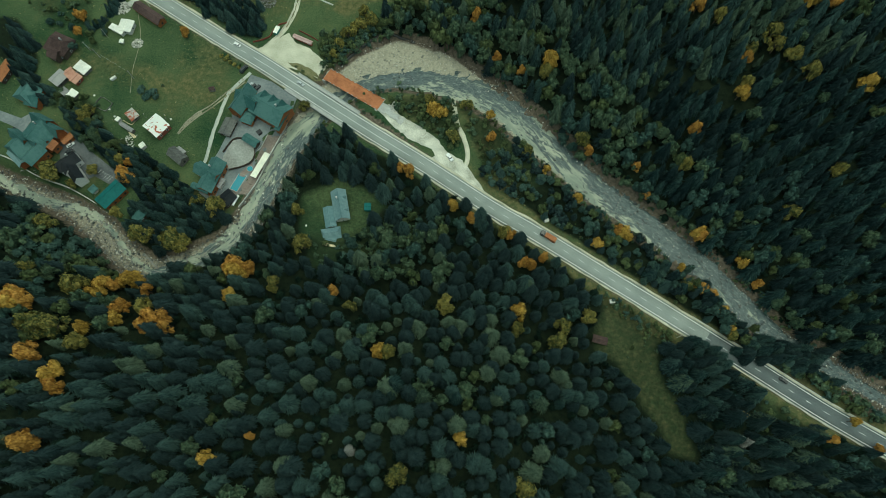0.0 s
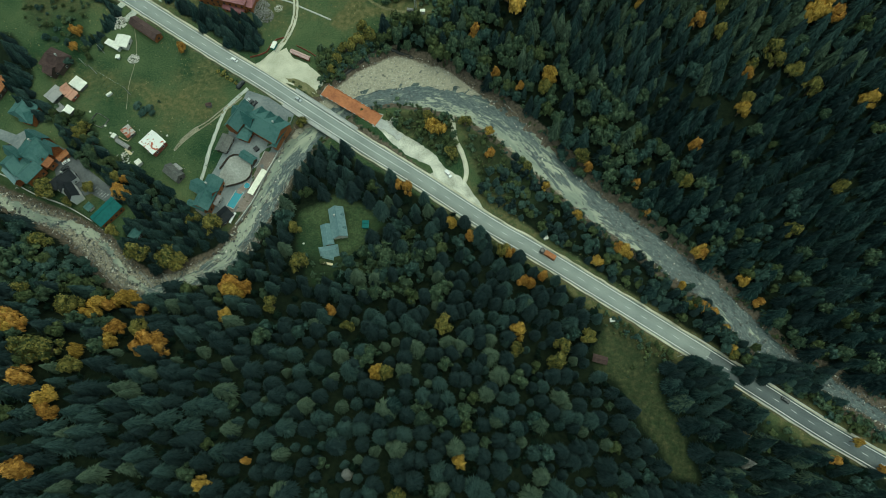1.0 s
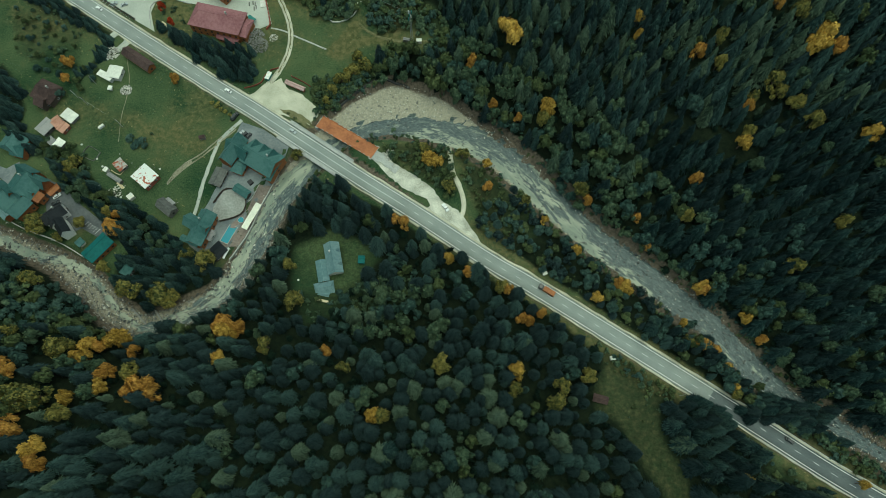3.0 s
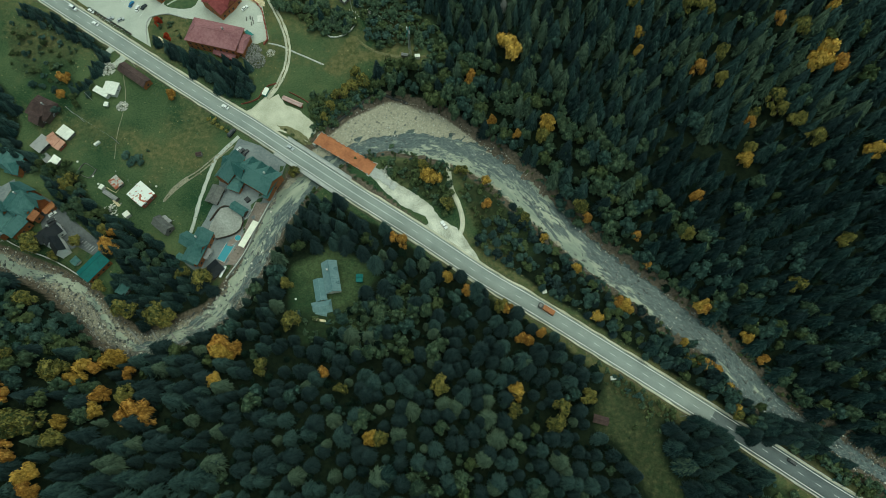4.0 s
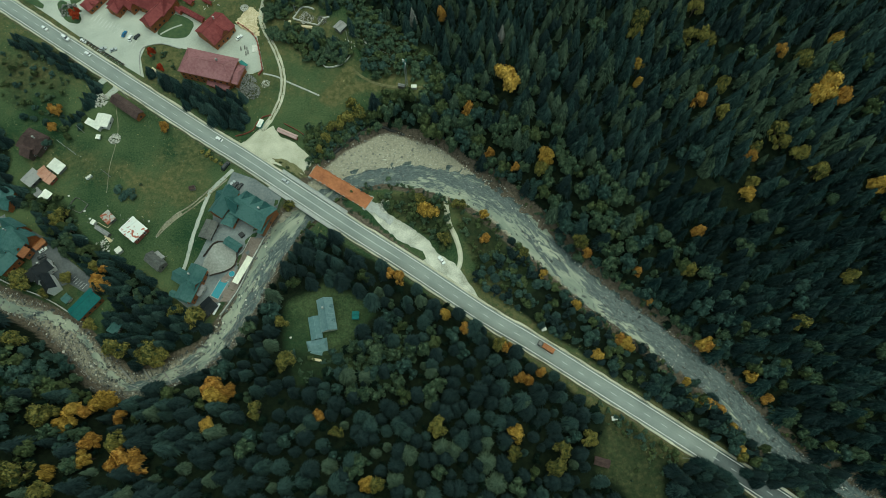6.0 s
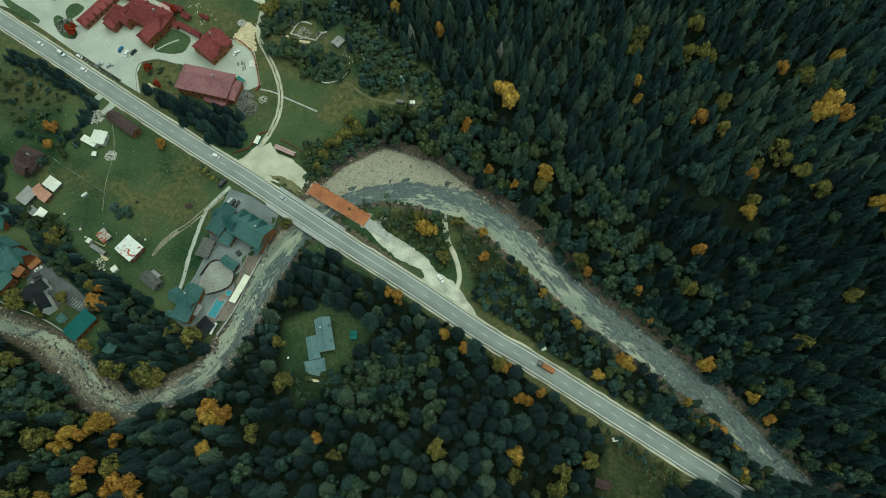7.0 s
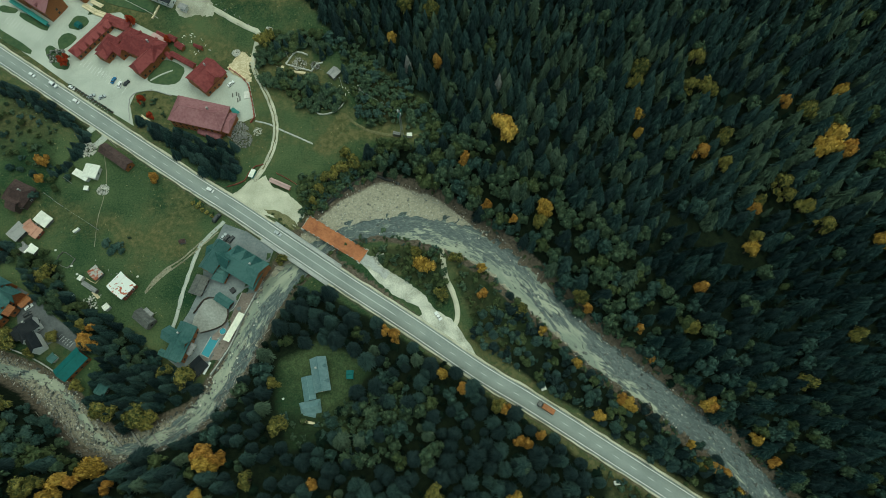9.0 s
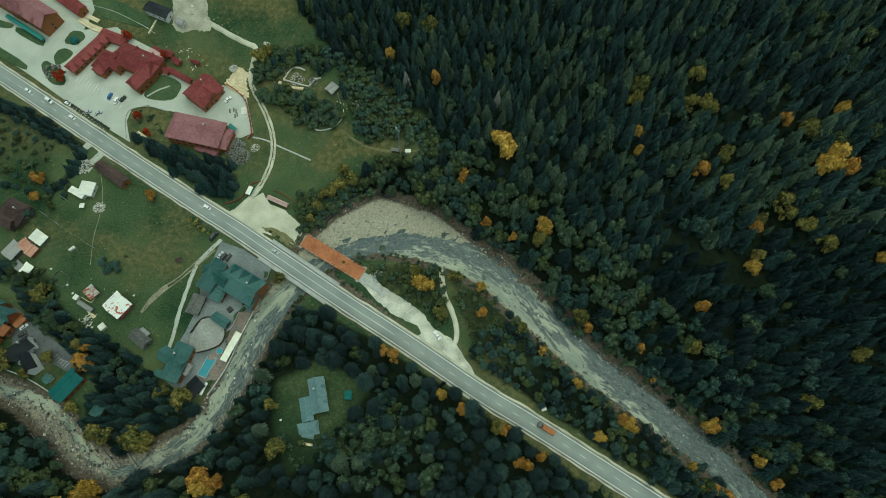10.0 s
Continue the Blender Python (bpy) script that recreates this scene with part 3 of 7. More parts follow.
# stream
line = smooth_line(WATER, 2.0)
water = tagged(ribbon("water", np.column_stack([line[:, :2]]), -line[:, 2] * 1.4, line[:, 2] * 1.4, lambda x, y, s: float(along(STREAM, np.array([x]), np.array([y]))[2][0, 1]) + (0.40 if x > -100 else 0.12), WATERY, thick=0.3, across=6, uv="flow"),
       "shallow grey-blue mountain stream with white riffles and milky slack pools", "water", kind="structure")
# slack, milky water along the inner bank and in the lower pools
where = np.array([v.co[:2] for v in water.data.vertices])
wd, wside, we = along(WATER, where[:, 0], where[:, 1])
lean = wd * wside / np.maximum(we[:, 0], 1)
slack = np.where(where[:, 0] > 30, 0.34 - 0.24 * step(60, 115, where[:, 0]) - 0.12 * step(135, 160, where[:, 0]) + (0.34 - 0.30 * step(85, 115, where[:, 0])) * step(-0.2, 1.0, lean), np.where(where[:, 0] > -72, 0.22 + step(0.0, 0.9, lean) * 0.62, np.where(where[:, 0] > -118, 0.2 + step(-0.4, 0.7, -lean) * 0.6, np.where(where[:, 0] > -160, 0.42, 0.75)))) + 0.12 * wave(where[:, 0], where[:, 1], 25, 51)
water.data.attributes.new("slack", "FLOAT", "POINT").data.foreach_set("value", slack.astype(np.float32))

# ---------------------------------------------------------------- main road
road_line = smooth_line(ROAD_LINE, 4.0)
road = tagged(ribbon("road", road_line, -4.6, 4.6, lambda x, y, s: 0.0, ASPHALT, thick=0.5, across=2), "grey asphalt two-lane road with white markings", "road", kind="structure")
# darker blue-grey surface over the road east of x = 124
darker_line = road_line[road_line[:, 0] > 124.0]
o = ribbon("new_surface", darker_line, -4.45, 4.45, lambda x, y, s: 0.012, DARKER_ASPHALT, thick=0.03, across=2)
o.parent = road
for nm, a, b in (("edge_line", -3.80, -3.48), ("edge_line", 3.48, 3.80)):
    o = ribbon(nm, road_line, a, b, lambda x, y, s: 0.02, PAINT, thick=0.015)
    o.parent = road

# ---------------------------------------------------------------- trees
def spruce_shape(seed, whorls=16, fronds=17, full=0.65):
    """Needle crown of height 1 and radius 1: tiers of drooping boughs, each a rib with two side twigs. Vertices and triangles."""
    r = random.Random(seed)
    v, f = [], []
    lop = r.uniform(0, 6.28)
    for i in range(whorls):
        u = (i + 0.4) / whorls
        n = round(4 + (fronds - 4) * (1 - u) ** 0.75)
        turn = r.uniform(0, 6.28)
        tier = r.uniform(0.86, 1.1)
        for k in range(n):
            a = turn + 6.283 * (k + r.uniform(-0.4, 0.4)) / n
            h = 0.13 + 0.85 * u + r.uniform(-0.03, 0.03)
            q = ((1 - u) ** full * 0.98 + 0.05) * tier * r.uniform(0.72, 1.12) * (1 + 0.10 * math.cos(a - lop))
            w = (0.080 * q + 0.026) * r.uniform(0.75, 1.25)
            drop = 0.03 + 0.10 * q * r.uniform(0.5, 1.4)
            ca, sa = math.cos(a), math.sin(a)
            for (d0, s0, z0), (d1, s1, z1), w1 in (((0.30 * q, 0, 0.02), (q, r.uniform(-1, 1) * w, -drop), w), ((0.48 * q, 0, -0.1 * drop), (0.90 * q, 2.3 * w, -1.1 * drop), w * 0.9), ((0.48 * q, 0, -0.1 * drop), (0.86 * q, -2.3 * w, -1.1 * drop), w * 0.9)):
                p = len(v)
                dm, sm, zm = d0 + 0.55 * (d1 - d0), s0 + 0.45 * (s1 - s0), z0 + 0.4 * (z1 - z0)
                for d, s, z in ((d0, s0 - w1 * 0.4, z0), (d1, s1, z1), (dm, sm + w1 * 1.2, zm + r.uniform(-0.012, 0.02))):
                    v.append((ca * d - sa * s, sa * d + ca * s, h + z))
                f.append((p, p + 1, p + 2))
    p = len(v)
    v += [(0.58 * math.cos(k * 1.047), 0.58 * math.sin(k * 1.047), 0.08) for k in range(6)] + [(0.40 * math.cos(k * 1.047 + 0.4), 0.40 * math.sin(k * 1.047 + 0.4), 0.52) for k in range(6)] + [(0, 0, 1.0)]
    f += [(p + k, p + (k + 1) % 6, p + 6 + k) for k in range(6)] + [(p + (k + 1) % 6, p + 6 + (k + 1) % 6, p + 6 + k) for k in range(6)] + [(p + 6 + k, p + 6 + (k + 1) % 6, p + 12) for k in range(6)]
    return np.array(v, float), np.array(f, int)


BALL = bmesh.new()
bmesh.ops.create_icosphere(BALL, subdivisions=1, radius=1.0)
BALL_V = [v.co.copy() for v in BALL.verts]
BALL_F = [tuple(v.index for v in f.verts) for f in BALL.faces]
BALL.free()


def leafy_shape(seed, clumps=800, lobes=11, low=0.28, size=1.0):
    """Broadleaf crown of height 1 and radius 1: lumps of foliage under a coat of small leaf sprays, with an uneven outline."""
    r = random.Random(seed)
    balls = []
    for i in range(lobes):
        a, d = r.uniform(0, 6.28), r.uniform(0.15, 0.74)
        balls.append((math.cos(a) * d, math.sin(a) * d, r.uniform(low + 0.1, 0.82 - 0.25 * d), r.uniform(0.17, 0.38)))
    balls.append((0, 0, 0.74, 0.32))
    weight = [k[3] ** 2 for k in balls]
    v, f = [], []
    for bx, by, bz, br in balls:
        p = len(v)
        for n in BALL_V:
            q = br * r.uniform(0.66, 0.95)
            v.append((bx + n.x * q, by + n.y * q, bz + n.z * q * 0.6))
        f += [tuple(p + k for k in t) for t in BALL_F]
    for i in range(clumps):
        bx, by, bz, br = r.choices(balls, weight)[0]
        z, a = r.uniform(-0.4, 1), r.uniform(0, 6.28)
        s = math.sqrt(1 - z * z)
        n = Vector((s * math.cos(a), s * math.sin(a), z))
        q = br * r.choice((r.uniform(0.82, 1.0), r.uniform(0.9, 1.12), r.uniform(0.9, 1.35)))
        c = Vector((bx + n.x * q, by + n.y * q, bz + n.z * q * 0.6))
        n = (n + Vector((r.uniform(-0.7, 0.7), r.uniform(-0.7, 0.7), r.uniform(-0.2, 0.8)))).normalized()
        t1 = Matrix.Rotation(r.uniform(0, 6.28), 3, n) @ n.orthogonal().normalized()
        t2 = n.cross(t1)
        g = r.uniform(0.055, 0.11) * size
        p = len(v)
        for k1, k2 in ((1.2, 0), (-0.7, 0.75), (-0.7, -0.75)):
            w = c + t1 * g * k1 + t2 * g * k2
            v.append((w.x, w.y, w.z))
        f.append((p, p + 1, p + 2))
    return np.array(v, float), np.array(f, int)


SPRUCES = [spruce_shape(20 + i, 15, 15, 0.74) for i in range(6)]
SLOPE_SPRUCES = [spruce_shape(30 + i, 13, 12, 0.66) for i in range(6)]
LEAFIES = [leafy_shape(40 + i, clumps=1100, lobes=13, size=0.95) for i in range(5)]
THIN = [leafy_shape(80 + i, clumps=560, lobes=10, size=1.12) for i in range(4)]
SCRUB = [leafy_shape(90 + i, clumps=50, lobes=3, low=0.0, size=1.9) for i in range(4)]
UNDERLAYER = [spruce_shape(70 + i, 7, 8) for i in range(3)] + [leafy_shape(95 + i, clumps=60, lobes=3, low=0.0, size=1.9) for i in range(3)]
SHRUBS = [leafy_shape(60 + i, clumps=260, lobes=7, low=0.05, size=1.35) for i in range(4)]


def woods(name, label, shapes, spots, materials, category="trees"):
    """Many trees joined: spots of x, y, radius, height."""
    vs, fs, kinds, base = [], [], [], 0
    r = np.random.RandomState(len(spots))
    zs = land(np.array([s[0] for s in spots]), np.array([s[1] for s in spots]))
    for (x, y, rad, hgt), z in zip(spots, zs):
        v, f = shapes[r.randint(len(shapes))]
        a = r.uniform(0, 6.28)
        c, s = np.cos(a) * rad, np.sin(a) * rad
        k = r.normal(0, 0.02, 2) * hgt
        out = np.empty_like(v)
        out[:, 0] = x + v[:, 0] * c - v[:, 1] * s + v[:, 2] * k[0]
        out[:, 1] = y + v[:, 0] * s + v[:, 1] * c + v[:, 2] * k[1]
        out[:, 2] = z + v[:, 2] * hgt
        vs.append(out)
        fs.append(f + base)
        kinds.append(np.full(len(f), r.randint(len(materials)), np.int32))
        base += len(v)
    me = mesh_from(name, np.concatenate(vs), np.concatenate(fs))
    for m in materials:
        me.materials.append(m)
    me.polygons.foreach_set("material_index", np.concatenate(kinds))
    return tagged(new(name, me), label, category, kind="stuff")


TREE_MESHES = {}


def tree(kind, label, x, y, rad, hgt, material, group=""):
    """One tree: a tapered trunk with limbs, and its crown."""
    r = random.Random(round(x * 7 + y * 13))
    shapes = {"spruce": SPRUCES, "leafy": LEAFIES, "shrub": SHRUBS}[kind]
    k = r.randrange(len(shapes))
    if (kind, k, material.name) not in TREE_MESHES:
        TREE_MESHES[kind, k, material.name] = mesh_from("crown", *shapes[k], material)
    if (kind, "trunk") not in TREE_MESHES:
        bm = bmesh.new()
        top = 0.9 if kind == "spruce" else 0.6
        rod(bm, (0, 0, -0.04), (0, 0, top), 0.09, 7, 0.015)
        if kind != "spruce":
            for i in range(5):
                a = i * 1.3
                rod(bm, (0, 0, 0.22 + 0.07 * i), (0.5 * math.cos(a), 0.5 * math.sin(a), 0.5 + 0.05 * i), 0.035, 5, 0.01)
        me = bpy.data.meshes.new("trunk")
        bm.to_mesh(me)
        bm.free()
        me.materials.append(BARK)
        TREE_MESHES[kind, "trunk"] = me
    root = new("spruce_tree" if kind == "spruce" else "shrub" if kind == "shrub" else "broadleaf_tree")
    root.matrix_basis = pose(x, y, land1(x, y) - 0.1, 0, 0, r.uniform(0, 360)) @ Matrix.Diagonal((rad, rad, hgt, 1))
    for nm, me in (("trunk", TREE_MESHES[kind, "trunk"]), ("crown", TREE_MESHES[kind, k, material.name])):
        o = new(nm, me)
        o.parent = root
    return tagged(root, label, "shrub" if kind == "shrub" else "tree", group)


def scatter(poly, gap, seed, holes=()):
    """Uneven spots inside an outline."""
    r = np.random.RandomState(seed)
    xs, ys = [p[0] for p in poly], [p[1] for p in poly]
    gx, gy = np.meshgrid(np.arange(max(min(xs), -300), min(max(xs), 290), gap), np.arange(max(min(ys), -90), min(max(ys), 425), gap))
    gx = (gx + (np.arange(gx.shape[0]) % 2)[:, None] * gap / 2).ravel()
    gy = gy.ravel()
    gx, gy = gx + r.uniform(-0.42, 0.42, gx.size) * gap, gy + r.uniform(-0.42, 0.42, gy.size) * gap
    m = inside(poly, gx, gy) & (np.abs(gx) < 230 + 0.13 * np.maximum(gy, 0)) & (gy > -48) & (gy < 352)
    for h in holes:
        m &= ~inside(h, gx, gy)
    road, _, _ = along(ROAD_LINE, gx, gy)
    d, _, e = along(STREAM, gx, gy)
    m &= (road > 7.0) & (d > e[:, 0] + 0.1)
    return np.stack([gx[m], gy[m]], 1)


# ---------------------------------------------------------------- broadleaf trees, each by itself
rnd = random.Random(5)
SINGLE = []
AUTUMN = {"G": (GOLD, "golden-leaved autumn tree"), "R": (RUST, "orange-leaved autumn tree"), "O": (OLIVE, "olive tree turning yellow"), "C": (CRIMSON, "small crimson-leaved ornamental tree")}


def autumn(code, where, spots, base=4.5):
    m, words = AUTUMN[code]
    for x, y, rad in spots:
        SINGLE.append((x, y, rad))
        tree("leafy", words + " " + where, x, y, rad * 1.55, rad * 2.0 + base, m, "autumn trees")


autumn("R", "in the wood", [(-106.1, 72.7, 3.8), (-99.2, 72.1, 3.2), (-127.7, 42.5, 3.7), (-122.2, 39.8, 3.2), (-130.7, 38.5, 2.8), (-148.0, 47.1, 3.0), (-160.1, 59.5, 2.7), (-143.6, 58.0, 2.3), (-168.6, 22.8, 3.6), (-154.2, 10.5, 2.6), (-154.8, -10.6, 3.8), (-184.8, 46.2, 3.6), (-181.6, 45.3, 3.2), (-77.8, -4.0, 1.4), (-25.0, 131.6, 2.8), (8.0, 108.4, 2.2), (27.9, 99.2, 2.4), (35.3, 85.6, 2.2), (38.5, 84.9, 2.2), (44.9, 89.1, 2.0), (-56.3, 63.7, 2.6)], base=8.0)
autumn("G", "in the wood", [(-164.1, 59.2, 3.2), (-159.3, 65.4, 4.0), (-155.1, 64.1, 3.2), (-162.6, 53.5, 2.8), (-103.1, 69.2, 4.0), (-184.3, 44.0, 4.0), (-100.7, 56.5, 2.8), (-144.0, 40.8, 2.9), (-157.2, 62.9, 3.2), (-165.1, 54.3, 2.2), (-157.6, 15.8, 3.3), (-154.9, 35.3, 2.3), (-2.3, 114.7, 2.4), (33.4, 60.4, 3.6), (-31.4, 36.3, 2.8), (7.9, 0.1, 2.8), (-91.3, -13.1, 2.8)], base=8.0)
autumn("O", "in the wood", [(-172.2, 58.8, 2.8), (-168.7, 34.9, 4.6), (-163.8, 35.0, 4.2), (-173.6, 36.4, 3.8), (-134.6, 45.8, 2.8), (-74.6, 86.6, 3.8), (-81.2, 105.9, 2.6), (25.1, 101.2, 2.8), (-2.6, 61.8, 3.6), (32.4, 51.5, 2.8), (51.6, 47.4, 3.8), (54.4, 54.4, 3.4), (66.5, 59.3, 3.2), (-28.4, 36.1, 3.2), (-17.9, -15.9, 3.7), (34.5, -18.3, 3.7), (-47.4, 56.1, 2.4), (-153.9, 29.0, 3.0), (-82.9, 63.7, 3.0)], base=8.0)
autumn("O", "by the stream", [(-175.0, 57.0, 3.6), (-138.4, 48.7, 3.2), (-193.2, 62.7, 3.0), (-203.4, 90.0, 3.4), (-159.8, 91.3, 4.6), (-144.8, 89.2, 4.6), (-140.5, 87.9, 3.8), (-135.3, 109.7, 2.8), (-124.5, 107.2, 4.2), (-214.4, 122.4, 4.2), (-176.4, 101.1, 2.6), (-4.4, 153.7, 2.8), (2.2, 171.9, 2.8), (36.0, 147.2, 2.6), (-206.2, 91.2, 3.0), (-17.7, 174.1, 2.6), (115.2, 80.2, 2.5), (136.6, 56.1, 2.4)])
autumn("G", "by the stream", [(-11.9, 167.8, 3.2), (-15.4, 169.6, 2.8), (46.3, 137.4, 2.0), (62.1, 122.5, 2.2), (86.0, 105.7, 2.6), (72.4, 98.7, 2.4), (133.2, 67.5, 2.4), (136.3, 57.8, 2.0), (15.6, 168.0, 2.2), (87.9, 103.3, 2.0)])
autumn("R", "by the stream", [(-176.7, 122.9, 3.0), (16.6, 154.8, 2.1), (83.2, 107.1, 2.2), (122.9, 79.2, 2.8), (128.7, 75.8, 2.2), (97.5, 125.8, 1.8), (92.1, 139.9, 2.0), (67.8, 149.7, 2.2), (150.7, 81.1, 2.2), (-29.4, 133.9, 2.4)])
autumn("R", "on the slope", [(17.3, 201.1, 2.3), (31.0, 193.7, 1.8), (5.4, 224.3, 2.7), (146.7, 198.4, 2.4), (120.6, 159.8, 2.4), (123.6, 104.7, 2.4)], base=8.0)
autumn("O", "on the slope", [(44.2, 192.2, 3.0), (157.5, 208.6, 3.8), (160.0, 203.3, 3.0), (145.0, 183.9, 2.8), (176.7, 189.4, 3.4), (64.0, 154.3, 3.1), (165.6, 117.0, 3.2), (115.3, 140.2, 2.8), (189.7, 139.0, 3.0)], base=8.0)
autumn("G", "on the slope", [(45.9, 198.2, 3.5), (142.5, 178.0, 3.1), (202.9, 182.6, 3.2), (122.3, 106.7, 2.7), (142.9, 91.1, 2.4), (138.5, 18.2, 1.5), (188.9, 18.7, 1.8), (113.3, 87.2, 1.9)], base=8.0)
autumn("G", "on the slope", [(178.8, 227.4, 5.0), (174.7, 225.0, 4.0), (90.6, 243.2, 2.3), (91.4, 234.6, 1.9), (181.8, 250.3, 2.4), (-36.8, 291.0, 2.4)], base=8.0)
autumn("R", "on the slope", [(184.1, 223.4, 3.6), (120.6, 224.5, 3.1), (156.6, 246.3, 2.3), (-12.1, 276.6, 2.2)], base=8.0)
autumn("O", "on the slope", [(131.6, 231.1, 3.1), (120.5, 255.8, 3.2), (123.8, 253.4, 2.6), (90.6, 265.2, 3.7), (113.7, 255.6, 2.8), (167.5, 241.9, 3.3), (131.0, 219.2, 2.8), (-30.0, 307.1, 3.7), (-16.3, 304.0, 3.7), (88.4, 259.0, 3.0), (116.1, 268.7, 3.0), (168.3, 198.5, 3.0), (147.8, 201.5, 3.0)], base=8.0)
autumn("G", "standing alone at the wood's edge", [(24.0, 240.0, 5.6)])
autumn("O", "by the meadow", [(-53.9, 223.0, 3.6), (-60.8, 217.8, 3.6), (-66.4, 213.7, 3.1), (-58.0, 228.6, 2.8), (-70.8, 207.2, 2.3), (-73.5, 200.4, 1.8), (-111.7, 294.2, 3.2), (-85.9, 168.9, 2.4), (-108.1, 297.4, 2.8)])
autumn("O", "by the lodges", [(-214.8, 121.9, 4.0), (-192.7, 124.1, 2.6), (-203.8, 153.7, 3.0), (-179.8, 130.3, 2.6), (-201.1, 157.5, 2.4), (-203.2, 116.1, 2.0)])
autumn("R", "by the lodges", [(-174.5, 122.2, 3.4), (-174.6, 130.1, 2.2)])
autumn("R", "beside the road", [(178.9, 9.5, 2.2), (199.8, 6.8, 1.8)])
autumn("R", "in a garden", [(-217.9, 216.2, 2.6), (-218.1, 206.4, 2.1), (-158.6, 210.1, 2.1), (-222.5, 218.7, 1.6)])
autumn("C", "in the lodge garden", [(-168.0, 246.6, 1.6), (-167.5, 295.7, 1.5), (-174.9, 256.7, 1.8), (-224.5, 279.7, 2.0), (-190.8, 307.5, 2.0), (-223.8, 282.7, 1.4)])
for x, y in [(105.1, 47.4), (108.8, 43.8), (113.9, 48.9), (116.9, 51.0), (118.6, 46.3), (121.7, 49.9), (124.2, 42.7), (126.4, 47.7), (130.0, 45.0), (131.8, 41.6), (125.8, 38.0), (113.2, 40.2), (119.4, 41.0), (119.0, 35.5), (110.6, 36.4), (114.5, 30.2), (120.8, 28.6), (129.0, 34.0), (134.6, 36.8), (126.0, 31.5), (118.0, 22.5), (125.5, 23.0)]:
    tree("spruce", "dark green spruce leaning towards the valley road", x, y, rnd.uniform(3.7, 4.7), rnd.uniform(13, 17.5), SPRUCE if rnd.random() < 0.6 else SPRUCE_DARK, "spruces by the valley road")
    SINGLE.append((x, y, 2.5))
for x, y in [(139.0, 48.2), (144.8, 47.5), (151.0, 48.9), (142.6, 44.4), (150.5, 44.5), (134.8, 66.3), (127.2, 74.5), (126.3, 80.3), (145.4, 51.8), (151.4, 47.3), (157.1, 51.2), (161.5, 46.2), (166.2, 50.5), (172.5, 51.4), (168.4, 44.1), (178.3, 47.4), (180.5, 50.0), (101.4, 87.9), (106.3, 88.2), (109.8, 83.5), (114.1, 78.1), (99.1, 84.0), (106.6, 79.5), (127.1, 72.1), (131.0, 72.2), (124.9, 69.1), (152.5, 49.0), (162.7, 46.5), (157.5, 49.9), (167.2, 45.0), (173, 42), (179, 38), (185, 36), (156.2, 51.1), (160.6, 52.8), (162.5, 49.2), (166.0, 47.6), (169.4, 45.0), (172.7, 42.1), (166.4, 51.7), (171.6, 48.6), (175.9, 45.4), (158.4, 46.2), (162.8, 44.1), (167.1, 41.0), (153.7, 54.3)]:
    tree("spruce", "dark green spruce on the stream bank", x, y, rnd.uniform(3.2, 4.4), rnd.uniform(9, 14), SPRUCE if rnd.random() < 0.6 else SPRUCE_DARK, "spruces of the stream bank")
    SINGLE.append((x, y, 2.5))
for x, y in [(-216.2, 92.5), (-210.8, 91.4), (-205.4, 89.5), (-198.5, 85.6), (-199.5, 90.0), (-192.6, 84.5), (-189.5, 84.3), (-184.5, 79.8), (-183.5, 75.6), (-188.9, 78.3), (-193.4, 79.1), (-198.4, 80.9), (-203.7, 82.7), (-208.9, 84.5), (-178.5, 74.7), (-170.7, 68.4), (-177.4, 71.2), (-179.4, 69.3), (-185.3, 71.8), (-189.5, 71.5), (-194.7, 73.0), (-199.7, 74.5), (-164.9, 66.1), (-170.6, 64.7), (-204.1, 76.4), (-190.9, 65.6), (-195.3, 66.2)]:
    tree("leafy", "dark green broadleaf tree over the rubble of the stream", x, y, rnd.uniform(3.4, 4.6), rnd.uniform(6, 9), rnd.choice((BROADLEAF, BUSH, BROADLEAF, OLIVE_GREEN)), "trees of the stream bend")
    SINGLE.append((x, y, 2.0))
for x, y in [(64.8, 148.1), (72.5, 145.4), (77.7, 139.9), (82.3, 137.6), (87.2, 132.7), (92.3, 129.6), (96.7, 126.1), (100.9, 124.1), (105.3, 121.1), (109.8, 116.6), (114.6, 112.8), (60.1, 152.9), (55.4, 157.5), (120.1, 109.4)]:
    tree("leafy", "dark green broadleaf tree along the brown cut bank", x, y, rnd.uniform(3.0, 4.0), rnd.uniform(6, 9), rnd.choice((BROADLEAF, BUSH)), "trees of the cut bank")
    SINGLE.append((x, y, 2.0))
tree("shrub", "low green shrub on an islet in the stream", -35.5, 188.2, 2.6, 1.6, BUSH)
for x, y in [(-27.9, 276.9), (21, 263.2), (138.5, 6.6), (-38.6, -7.2)]:
    tree("spruce", "dead grey spruce in the wood", x, y, 2.9, 14, GREY_NEEDLES)

